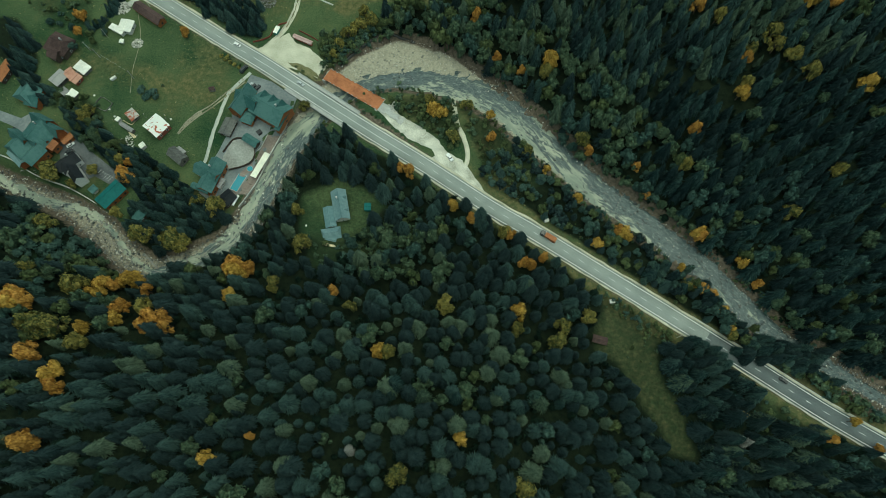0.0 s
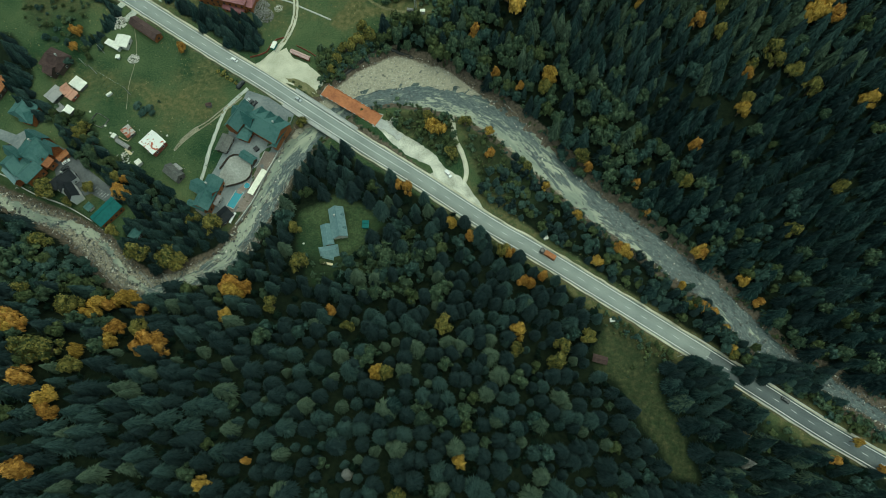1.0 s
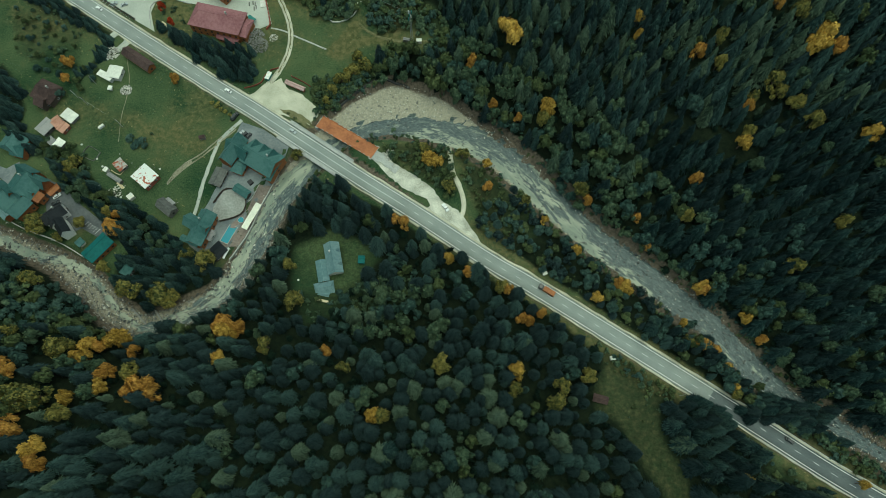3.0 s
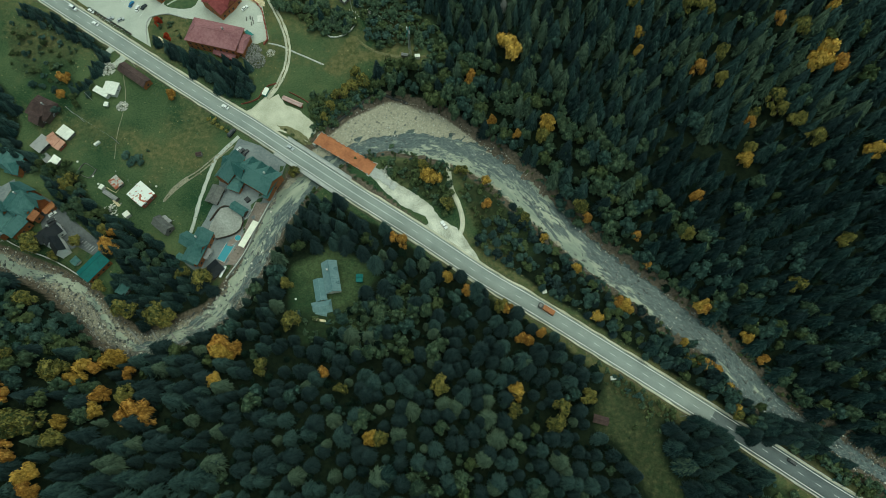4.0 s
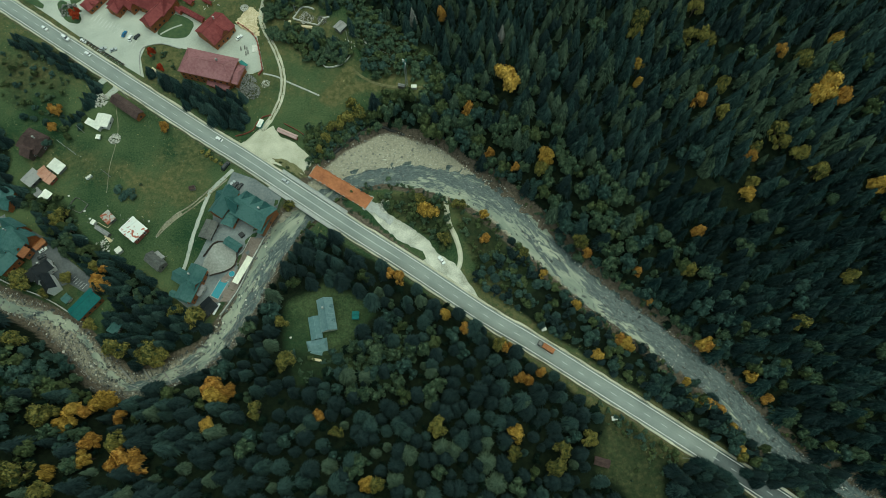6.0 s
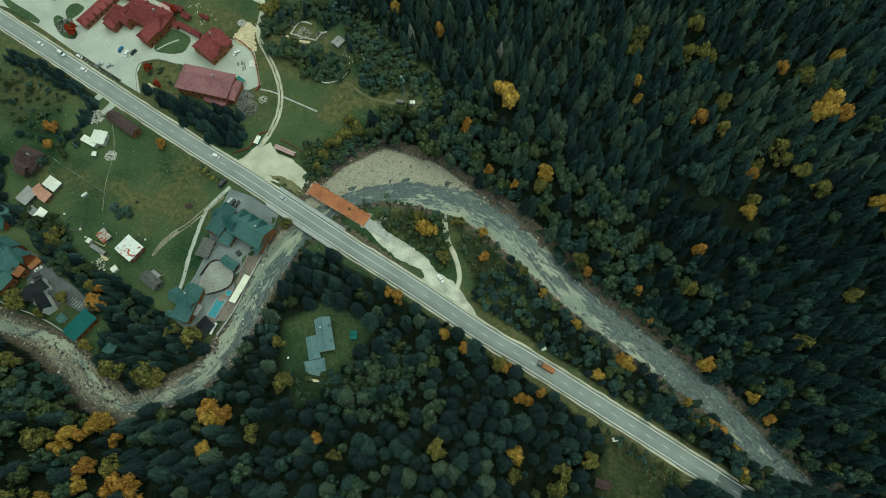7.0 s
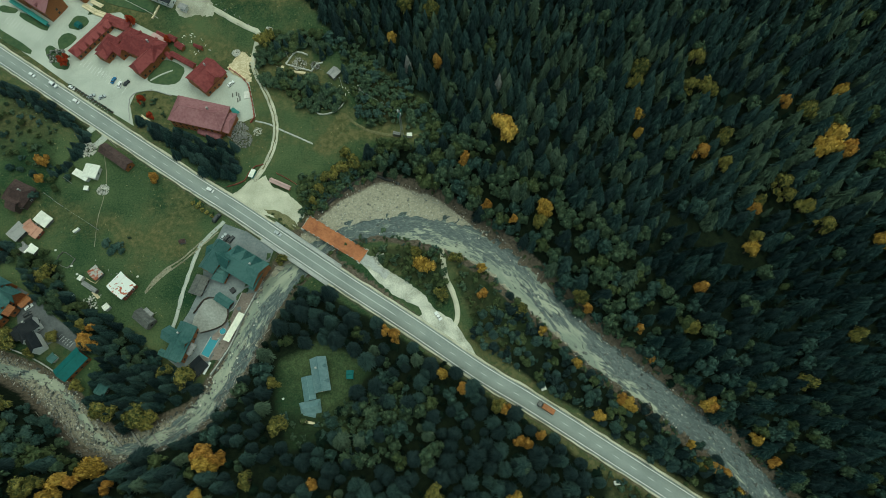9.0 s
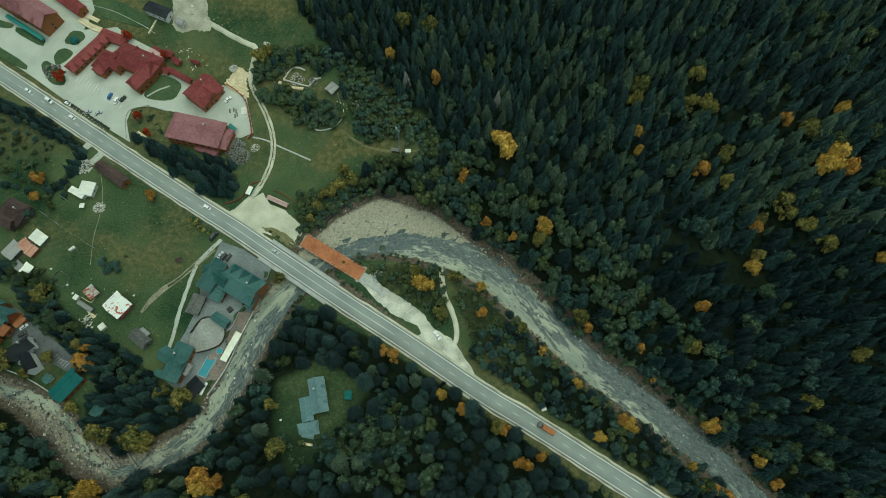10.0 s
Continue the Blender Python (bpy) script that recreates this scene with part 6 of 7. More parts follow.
# modern road bridge
P_MID, A_MID = line_at(road_line, (s_bridge0 + s_bridge1) / 2)
B_LEN = s_bridge1 - s_bridge0
bridge = tagged(new("road_bridge"), "concrete road bridge with walkways and steel railings over the stream", "bridge")
bridge.matrix_basis = pose(P_MID[0], P_MID[1], 0, 0, 0, A_MID)
bm = bmesh.new()
block(bm, 0, 0, -0.62, B_LEN, 10.6, 0.9)
part("deck", bm, CONCRETE, bridge)
for sy in (-1, 1):
    bm = bmesh.new()
    block(bm, 0, sy * 5.6, 0.0, B_LEN + 4, 1.9, 0.45, bevel=0.05)
    part("walkway", bm, CONCRETE, bridge)
    bm = bmesh.new()
    for z in (0.75, 1.2):
        rod(bm, (-B_LEN / 2 - 2, sy * 6.4, z), (B_LEN / 2 + 2, sy * 6.4, z), 0.06)
    for i in range(int(B_LEN / 2.2) + 2):
        rod(bm, (-B_LEN / 2 - 1.5 + 2.2 * i, sy * 6.4, 0.1), (-B_LEN / 2 - 1.5 + 2.2 * i, sy * 6.4, 1.25), 0.06)
    part("railing", bm, STEEL, bridge)
    bm = bmesh.new()
    block(bm, 0, sy * 4.62, 0.36, B_LEN + 10, 0.12, 0.34)
    for i in range(int((B_LEN + 8) / 3)):
        block(bm, -B_LEN / 2 - 4 + 3 * i, sy * 4.72, 0.2, 0.12, 0.12, 0.6)
    part("guard_rail", bm, STEEL, bridge)
for sx in (-1, 1):
    bm = bmesh.new()
    block(bm, sx * (B_LEN / 2 - 1), 0, -3.2, 2.0, 11.0, 5.2)
    part("abutment", bm, CONCRETE, bridge)
for x in (-B_LEN / 6, B_LEN / 6):
    bm = bmesh.new()
    block(bm, x, 0, -3.2, 1.1, 8.0, 5.0, bevel=0.2)
    part("pier", bm, CONCRETE, bridge)

# abandoned bridge with rusty deck
OLD = (-60.4, 181.3, -29, 36.3, 7)
old = tagged(new("old_bridge"), "abandoned bridge with a rust-orange deck", "bridge")
old.matrix_basis = pose(OLD[0], OLD[1], 0.2, 0, 0, OLD[2])
hl, hw = OLD[3] / 2, OLD[4] / 2
n = int(OLD[3] / 2.2)
bm = block(bmesh.new(), 0, 0, 0, OLD[3] / n - 0.015, hw * 0.975, 0.16)
plate_mesh = bpy.data.meshes.new("deck_plate")
bm.to_mesh(plate_mesh)
bm.free()
plate_mesh.materials.append(RUSTED)
for i in range(n):
    for j in (-0.5, 0.5):
        o = new("deck_plate", plate_mesh)
        o.parent = old
        o.matrix_basis = pose(-hl + (i + 0.5) * OLD[3] / n, j * hw * 0.98, 0.03 * ((i * 7 + int(j * 6)) % 3), 0, 0, 0)
bm = bmesh.new()
for k in (-0.75, -0.25, 0.25, 0.75):
    block(bm, 0, k * hw, -0.75, OLD[3], 0.4, 1.2)
part("girders", bm, RUSTED, old)
for sy in (-1, 1):
    bm = bmesh.new()
    block(bm, 0, sy * (hw + 0.15), 0.1, OLD[3], 0.35, 0.4)
    part("kerb", bm, RUSTED, old)
    for i in range(12):
        if (i * 5 + (sy > 0) * 2) % 4:
            bm = block(bmesh.new(), -hl + (i + 0.5) * OLD[3] / 12, sy * (hw + 0.15), 0.36, OLD[3] / 26, 0.3, 0.22)
            part("kerb_block", bm, CONCRETE, old, "pale concrete kerb block")
for sx in (-1, 1):
    bm = bmesh.new()
    block(bm, sx * (hl - 0.6), 0, -2.4, 1.8, hw * 2 + 2.0, 4.6, bevel=0.1)
    part("abutment", bm, CONCRETE, old)


def rail_run(label, s0, s1, off):
    """Steel guard rail beside the road."""
    p, a = line_at(road_line, (s0 + s1) / 2)
    root = tagged(new("guard_rail"), label, "guard rail")
    root.location = (p[0], p[1], 0)
    pts = [line_at(road_line, s) for s in np.arange(s0, s1 + 0.1, 4.0)]
    pos = [(q[0] - math.sin(radians(b)) * off - p[0], q[1] + math.cos(radians(b)) * off - p[1]) for q, b in pts]
    bm = bmesh.new()
    rings = []
    for x, y in pos:
        rings.append([bm.verts.new((x + dx, y + dx, z)) for dx, z in ((-0.05, 0.45), (0.05, 0.45), (0.05, 0.79), (-0.05, 0.79))])
    for a, b in zip(rings[:-1], rings[1:]):
        for i in range(4):
            bm.faces.new((a[i], a[(i + 1) % 4], b[(i + 1) % 4], b[i]))
    bm.faces.new(rings[0])
    bm.faces.new(rings[-1])
    part("beam", bm, STEEL, root)
    bm = bmesh.new()
    block(bm, 0, 0, 0.2, 0.14, 0.14, 1.0)
    me = bpy.data.meshes.new("post")
    bm.to_mesh(me)
    bm.free()
    me.materials.append(STEEL)
    for x, y in pos:
        o = new("post", me)
        o.parent = root
        o.matrix_basis = pose(x, y, 0)


(rx, ry), (qx, qy) = [(116.3, 60.2), (146.7, 44.1)]
rail_run("galvanised steel guard rail on the stream side", 6, near_road(rx, ry), -5.4)
rail_run("galvanised steel guard rail on the wood side", 6, near_road(qx, qy), 5.2)
rail_run("steel guard rail before the bridge", s_bridge1 + 4, s_bridge1 + 40, 5.2)


# ---------------------------------------------------------------- vehicles
def car(label, x, y, yaw, colour, kind="car", z=None):
    """A parked or passing vehicle: body, glazed cabin, wheels, lamps."""
    L, W, H = {"car": (4.4, 1.8, 1.45), "van": (5.6, 2.1, 2.3), "truck": (9.0, 2.5, 3.0), "pickup": (5.0, 1.9, 1.7)}[kind]
    z = land1(x, y) + 0.12 if z is None else z
    root = tagged(new(kind), label, kind)
    root.matrix_basis = pose(x, y, z, 0, 0, yaw)
    paint = plain("car_paint_" + label.split()[0], colour, 0.25, spread=0.05) if "car_paint_" + label.split()[0] not in bpy.data.materials else bpy.data.materials["car_paint_" + label.split()[0]]
    bm = bmesh.new()
    if kind == "truck":
        block(bm, L / 2 - 1.1, 0, 1.55, 2.1, W, 2.4, bevel=0.2)
        block(bm, -1.0, 0, 0.75, L - 2.2, W * 0.8, 0.3)
        part("cab", bm, paint, root)
        bm = bmesh.new()
        block(bm, -1.2, 0, 1.9, L - 2.8, W, 2.0, bevel=0.08)
        part("cargo_box", bm, TIMBER, root, "orange cargo box")
        bm = bmesh.new()
        block(bm, L / 2 - 0.07, 0, 2.0, 0.1, W * 0.85, 0.8)
        part("windscreen", bm, GLASS, root)
        axles = (L / 2 - 1.2, -L / 2 + 1.2, -L / 2 + 2.4)
        wr = 0.5
    else:
        hood = 0.75 if kind == "car" else 1.0 if kind == "pickup" else 1.25
        block(bm, 0, 0, 0.3 + hood / 2 * 0.9, L, W, hood * 0.9, bevel=0.18)
        part("body", bm, paint, root)
        bm = bmesh.new()
        cl, cx = {"car": (2.4, -0.25), "van": (4.2, -0.5), "pickup": (1.9, 0.2)}[kind]
        r = bmesh.ops.create_cube(bm, size=1.0, matrix=pose(cx, 0, (0.3 + hood * 0.9 + H) / 2) @ Matrix.Diagonal((cl, W * 0.88, H - 0.3 - hood * 0.9, 1)))
        for v in r["verts"]:
            if v.co.z > (0.3 + hood * 0.9 + H) / 2:
                v.co.x = cx + (v.co.x - cx) * 0.74
                v.co.y *= 0.86
        part("cabin_glass", bm, GLASS, root)
        bm = bmesh.new()
        block(bm, cx, 0, H + 0.01, cl * 0.72, W * 0.74, 0.06, bevel=0.02)
        part("roof", bm, paint, root)
        axles = (L * 0.3, -L * 0.3)
        wr = 0.33
    for ax in axles:
        for sy in (-1, 1):
            bm = bmesh.new()
            rod(bm, (ax, sy * (W / 2 - 0.22), wr), (ax, sy * (W / 2 + 0.01), wr), wr, 12)
            part("wheel", bm, DARK, root)
    for sy in (-1, 1):
        bm = bmesh.new()
        block(bm, L / 2 - 0.02, sy * W * 0.36, 0.75, 0.08, 0.35, 0.16)
        part("headlight", bm, WHITE, root)
    return root


WHITE_C, SILVER, BLACK_C, BLUE_C = (0.75, 0.75, 0.74), (0.42, 0.44, 0.45), (0.02, 0.022, 0.025), (0.03, 0.14, 0.30)
RD = lambda x, y: line_at(road_line, near_road(x, y))[1]
for (x, y), lab, c, k, back in zip([(-129.1, 205.8), (-90, 182.9), (47.9, 101.3), (-228.2, 266.1), (-241.9, 272.1), (-212.9, 256.1), (160.9, 36)], ("white passing car on the road", "silver passing car on the road", "black lorry with an orange cargo box on the road", "white passing van on the road", "white passing car on the road", "white passing car on the road", "dark passing car on the road"),
        (WHITE_C, SILVER, BLACK_C, WHITE_C, WHITE_C, WHITE_C, BLACK_C), ("car", "car", "truck", "van", "car", "car", "car"), (0, 180, 0, 180, 180, 0, 180)):
    car(lab, x, y, RD(x, y) + back, c, k, z=0.01)
(x, y), = [(-5, 143.2)]
car("dark parked van beside the meadow track", -123.0, 189.9, 60, BLACK_C, "van")
car("white parked pickup on broken concrete", x, y, -52, WHITE_C, "pickup")
for (x, y), lab, c, a in zip([(-194.9, 270.4), (-190.7, 267.6), (-187.1, 268.8), (-217.4, 264.8), (-205.1, 259.9), (-199, 259.5), (-127.9, 270.7)], ("blue parked car in the paved yard", "white parked car in the paved yard", "dark parked car in the paved yard", "white parked car beside the road", "grey parked car beside the road", "silver parked car beside the road", "white parked car beside the red house"), (BLUE_C, WHITE_C, BLACK_C, WHITE_C, SILVER, SILVER, WHITE_C), (75, 85, 60, 150, 30, 30, 50)):
    car(lab, x, y, a, c)
for (x, y), lab, c, a in zip([(-117.8, 179.8), (-116, 179), (-113.6, 178.5)], ("silver parked car by the hotel", "black parked car by the hotel", "dark parked car by the hotel"), (SILVER, BLACK_C, BLACK_C), (60, 60, 60)):
    car(lab, x, y, a, c)
for (x, y), lab, c, a in zip([(-209.9, 138.9), (-205.2, 131.5), (-210.1, 135.3), (-242.9, 145.1)], ("white parked car by the lodges", "black parked car by the lodges", "dark parked car by the lodges", "dark parked car by the lodges"), (WHITE_C, BLACK_C, BLACK_C, BLACK_C), (40, 35, 35, 40)):
    car(lab, x, y, a, c)

# ---------------------------------------------------------------- hotel terrace, pool and yard
def slab(name, label, category, spec, h, material, lift=0.0, rim=None):
    """A raised flat block with a border."""
    cx, cy, yaw, L, W = spec
    root = place(name, label, category, cx, cy)
    root.rotation_euler = (0, 0, radians(yaw))
    root.location.z += lift
    del root["at"]
    bm = block(bmesh.new(), 0, 0, h / 2, L, W, h, bevel=0.03)
    part("slab", bm, material, root)
    if rim:
        for sx in (-1, 1):
            part("border", block(bmesh.new(), sx * (L / 2 + 0.15), 0, h / 2 + 0.03, 0.3, W + 0.6, h + 0.06), rim, root)
            part("border", block(bmesh.new(), 0, sx * (W / 2 + 0.15), h / 2 + 0.03, L, 0.3, h + 0.06), rim, root)
    return root


slab("swimming_pool", "blue swimming pool with pale border", "pool", (-116.8, 123.5, 68, 9.9, 4.2), 0.25, POOL, 0.1, CONCRETE)
for (x, y), yaw, L, W in zip([(-42.7, 170.3), (-39.2, 168.7), (-36.4, 165.8), (-32.9, 163.5)], (-28, -36, -24, -33), (4.4, 3.6, 4.8, 3.2), (5.6, 4.6, 3.4, 4.2)):
    slab("concrete_slab", "broken grey concrete slab at the end of the old bridge", "concrete slab", (x, y, yaw, L, W), 0.3, CONCRETE, 0.12)
for spec in ((-157.1, 78.6, -41, 11.0, 0.8), (-146.4, 79.0, -47, 8.6, 0.8), (-138.0, 79.8, -47, 9.8, 0.8)):
    slab("weir", "pale concrete weir sill across the stream", "weir", spec, 0.9, GREY_RUBBLE, -0.15)
(px, py), = [(-111.4, 131.3)]
root = place("paddling_pool", "round blue paddling pool on the terrace", "pool", px, py)
del root["at"]
part("basin", rod(bmesh.new(), (0, 0, 0), (0, 0, 0.75), 1.7, 20), CONCRETE, root)
part("water", rod(bmesh.new(), (0, 0, 0.7), (0, 0, 0.78), 1.5, 20), POOL, root)


def canopy(name, label, spec, h, material):
    cx, cy, yaw, L, W = spec
    root = place(name, label, "canopy", cx, cy)
    root.rotation_euler = (0, 0, radians(yaw))
    del root["at"]
    part("sheet", roof_mesh(L, W, h, h + 0.35, 0, 0.08), material, root)
    for x in np.linspace(-L / 2 + 0.3, L / 2 - 0.3, max(2, int(L / 4) + 1)):
        for sy in (-1, 1):
            part("post", rod(bmesh.new(), (x, sy * (W / 2 - 0.2), -0.3), (x, sy * (W / 2 - 0.2), h), 0.07), STEEL, root)
    return root


canopy("garden_canopy", "teal fabric canopy behind the guest house", (-122.6, 252.0, -35, 5.2, 3.4), 2.6, TEALPAINT)
canopy("sun_canopy", "long white fabric canopy beside the pool", (-106.2, 133.7, 68, 15.4, 3.4), 2.6, CREAM)
canopy("sun_canopy", "narrow white fabric canopy below the pool", (-116.3, 112.9, 70, 6.3, 1.3), 2.6, WHITE)
deck = sheet("terrace", [(-126.3, 137.5), (-122.1, 145.9), (-117.2, 147.2), (-109.9, 142.6), (-109.9, 136.1), (-114, 132.6), (-122, 129.8), (-127.2, 131.5)], mat("grey_terrace_boards", (0.20, 0.20, 0.18), (0.34, 0.34, 0.31), size=1.0, rough=0.85, bump=0.2, big=0.12, stain=0.5), lift=1.0, thick=1.2)
tagged(deck, "raised grey boarded hotel terrace", "terrace", kind="structure")
tagged(sheet("terrace", [(-108.7, 137.4), (-103.9, 150.8), (-98.9, 151.9), (-102.3, 142.7), (-107.5, 126.8), (-111.6, 117.8), (-119.8, 116.2), (-116.2, 129.4), (-113.2, 132.3)], mat("reddish_paving", (0.15, 0.12, 0.10), (0.26, 0.21, 0.18), size=1.2, rough=0.85, bump=0.2, big=0.2), lift=0.2), "reddish paved pool terrace", "terrace", kind="structure")


def fence(label, pts, h, material, gap=2.5, name="fence", thick=0.12, rails=True, lift=0.0):
    """Posts and panels along a line on the ground."""
    ln = smooth_line(pts, gap) if len(pts) > 2 else np.array([np.array(pts[0]) + (np.array(pts[1]) - np.array(pts[0])) * u for u in np.linspace(0, 1, max(2, int(math.dist(*pts) / gap) + 1))])
    x0, y0 = ln[0]
    z0 = land1(x0, y0) + lift
    root = tagged(new(name), label, name.replace("_", " "))
    root.location = (x0, y0, z0)
    hs = [land1(x, y) - z0 + lift for x, y in ln]
    for (xa, ya), (xb, yb), za, zb in zip(ln[:-1], ln[1:], hs[:-1], hs[1:]):
        d = math.hypot(xb - xa, yb - ya)
        bm = block(bmesh.new(), 0, 0, h / 2 - 0.2, d * (1.0 if rails else 0.96), thick, h + 0.4)
        o = part("panel", bm, material, root)
        o.matrix_basis = pose((xa + xb) / 2 - x0, (ya + yb) / 2 - y0, (za + zb) / 2, 0, 0, math.degrees(math.atan2(yb - ya, xb - xa)))
    if rails:
        bm = block(bmesh.new(), 0, 0, h / 2, thick * 2, thick * 2, h + 0.3)
        me = bpy.data.meshes.new("post")
        bm.to_mesh(me)
        bm.free()
        me.materials.append(material)
        for (x, y), z in zip(ln, hs):
            o = new("post", me)
            o.parent = root
            o.matrix_basis = pose(x - x0, y - y0, z)
    return root


fence("dark parapet round the hotel terrace", [(-126.4, 139.2), (-122.1, 145.9), (-117.2, 147.2), (-109.9, 142.6), (-109.9, 136.1), (-114, 132.6), (-122, 129.8)], 1.4, DARK_WOOD, lift=1.0)
fence("concrete retaining wall above the stream", [(-254.4, 133.3), (-241.2, 129.3), (-230.8, 123.5), (-221.6, 119.8), (-208.1, 115.8), (-198.9, 111.8), (-191.6, 108)], 1.6, CONCRETE, name="retaining_wall", thick=0.5, rails=False)
fence("stone retaining wall along the hotel terrace", [(-93.9, 165.2), (-97.8, 152), (-102.1, 141), (-106.5, 126.9), (-111, 116.8), (-115, 110.2)], 1.5, CONCRETE, name="retaining_wall", thick=0.6, rails=False)
fence("white concrete wall beside the hotel yard", [(-103.9, 150.8), (-107, 142.9), (-108.7, 141.2)], 0.7, PLASTER, rails=False)
fence("red-brown fence round the paved yard", [(-129.5, 279.6), (-123.2, 275.6), (-118.1, 270.3), (-115.3, 262.8), (-111.8, 250), (-113.3, 247.2)], 1.5, REDPAINT, thick=0.35)
fence("pale curved concrete wall round a grove", [(-79.5, 257.5), (-76.2, 253.2), (-70.9, 253.5), (-65.8, 256.1), (-62.6, 260.3), (-62.2, 265.4)], 0.9, PLASTER, rails=False, thick=0.35)
fence("red fence beside the bus shelter", [(-120.4, 208.2), (-115.8, 209.7), (-111.4, 212.4), (-110.1, 216.4), (-107.1, 220.5), (-103.1, 222)], 1.2, REDPAINT)
fence("red fence behind the long shed", [(-95.1, 217), (-86.7, 212.8), (-77.6, 206.7)], 1.2, REDPAINT)
fence("low stone garden wall of the lodge", [(-180.5, 244.6), (-183.3, 255.3), (-182.3, 262.3), (-172.5, 265), (-160.5, 262.3)], 0.6, CONCRETE, rails=False, thick=0.4)
fence("white rope fence along the path", [(-216.2, 329.8), (-203.3, 325.8), (-184.7, 316.9), (-176.7, 312)], 0.7, PLASTER, gap=3)
fence("low foundation wall of the ruin", [(-97.7, 283), (-92.6, 290.2), (-85.6, 288.3)], 0.9, PLASTER, rails=False, thick=0.5)
fence("low foundation wall of the ruin", [(-97.7, 283), (-90.3, 280.8), (-82.4, 278.6)], 0.9, PLASTER, rails=False, thick=0.5)
fence("low foundation wall of the ruin", [(-82.4, 278.6), (-80.1, 282.5), (-76.3, 283.8)], 0.9, PLASTER, rails=False, thick=0.5)
fence("thin wooden pen on the meadow", [(-201.3, 162.5), (-198.8, 167.9), (-191.8, 164.6)], 0.8, GREY_BOARD)
fence("thin wooden pen on the meadow", [(-201.3, 162.5), (-194.5, 159.5), (-191.8, 164.6)], 0.8, GREY_BOARD)
fence("pale timber frame of a shed base", [(-184, 154.8), (-178.5, 152.2), (-176.4, 155.6)], 0.3, RAW_TIMBER, rails=False, thick=0.25)
fence("timber footbridge rail across the ditch", [(-180, 311.4), (-176.7, 319.9)], 0.9, RAW_TIMBER, thick=0.8, rails=False)


# ---------------------------------------------------------------- stacks, heaps and small things
def planks(label, spec, layers, material=RAW_TIMBER):
    """A stack of sawn boards."""
    cx, cy, yaw, L, W = spec
    root = place("timber_stack", label, "timber stack", cx, cy)
    root.rotation_euler = (0, 0, radians(yaw))
    del root["at"]
    r = random.Random(round(cx * 3))
    n = max(3, int(W / 0.45))
    bm = block(bmesh.new(), 0, 0, 0, L, W / n * 0.9, 0.22)
    me = bpy.data.meshes.new("board")
    bm.to_mesh(me)
    bm.free()
    me.materials.append(material)
    for k in range(layers):
        for j in range(n):
            o = new("board", me)
            o.parent = root
            o.matrix_basis = pose(r.uniform(-0.4, 0.4), (j + 0.5) * W / n - W / 2, 0.1 + 0.24 * k, 0, 0, r.uniform(-1.5, 1.5))
    return root


for sp, n in (((-219, 318.1, -31, 9.8, 3.3), 4), ((-211.1, 314.4, -20, 8.4, 3.6), 3), ((-215.4, 321.4, -26, 8.4, 2.5), 3), ((-128.3, 279.1, -43, 6, 2.2), 4), ((-123, 275.8, -30, 7.9, 1.8), 4), ((-120.2, 278.3, -26, 6.1, 1.4), 2), ((-90.1, 278, -6, 8.5, 1.6), 3), ((-172.5, 246.9, -33, 5.9, 2), 2), ((-177.2, 146.4, -40, 4.8, 1.5), 2), ((-63.2, 89.7, -9, 6.1, 1.2), 3), ((-100.2, 280, 61, 4.2, 1.7), 3)):
    planks("stack of pale sawn timber boards", sp, n)


def heap(name, label, where, rad, n, size, material, seed=1):
    """A heap of broken stones, joined."""
    (cx, cy), = where
    r = np.random.RandomState(seed)
    vs, fs, base = [], [], 0
    for _ in range(n):
        a, d = r.uniform(0, 6.28), rad * np.sqrt(r.uniform(0, 1))
        s = size * r.uniform(0.5, 1.5)
        z = max(0, (1 - d / rad)) * rad * 0.35
        c = np.array([d * np.cos(a), d * np.sin(a), z + s * 0.3])
        v = np.array([(1, 0, 0), (-1, 0, 0), (0, 1, 0), (0, -1, 0), (0, 0, 0.8), (0, 0, -0.8)]) * s * r.uniform(0.6, 1.2, (6, 3))
        vs.append(v + c)
        fs.append(np.array([(0, 2, 4), (2, 1, 4), (1, 3, 4), (3, 0, 4), (2, 0, 5), (1, 2, 5), (3, 1, 5), (0, 3, 5)]) + base)
        base += 6
    ob = new(name, mesh_from(name, np.concatenate(vs), np.concatenate(fs), material))
    ob.location = (cx, cy, land1(cx, cy))
    return tagged(ob, label, "heap", kind="stuff")


heap("rubble_heap", "heap of pale rubble beside the barn", [(-199.4, 226.6)], 4.5, 260, 0.5, RUBBLE, 1)
heap("rubble_heap", "heap of white building stones on grass", [(-186.1, 203.3)], 3.2, 180, 0.4, RUBBLE, 2)
heap("rubble_heap", "grey heap of split stones", [(-120, 241.5)], 6.0, 520, 0.38, GREY_RUBBLE, 3)
heap("rubble_heap", "grey heap of split stones", [(-116.2, 236.2)], 5.0, 380, 0.38, GREY_RUBBLE, 4)
heap("rubble_heap", "pale sand heap beside the track", [(-127.2, 290.1)], 2.4, 160, 0.4, RUBBLE, 5)
heap("rubble_heap", "pale stone heap by the track", [(-109.4, 304.1)], 2.0, 120, 0.4, RUBBLE, 6)
heap("rock_garden", "grey boulders of a rock garden bed", [(-231.5, 285.5)], 5.0, 70, 0.7, GREY_RUBBLE, 12)
heap("rubble_heap", "dark earth and rubble in the ruin", [(-80.5, 282.0)], 3.0, 120, 0.35, GREY_RUBBLE, 13)
heap("rubble_heap", "pale chips beside the split stones", [(-109.0, 241.8)], 2.6, 140, 0.25, RUBBLE, 14)
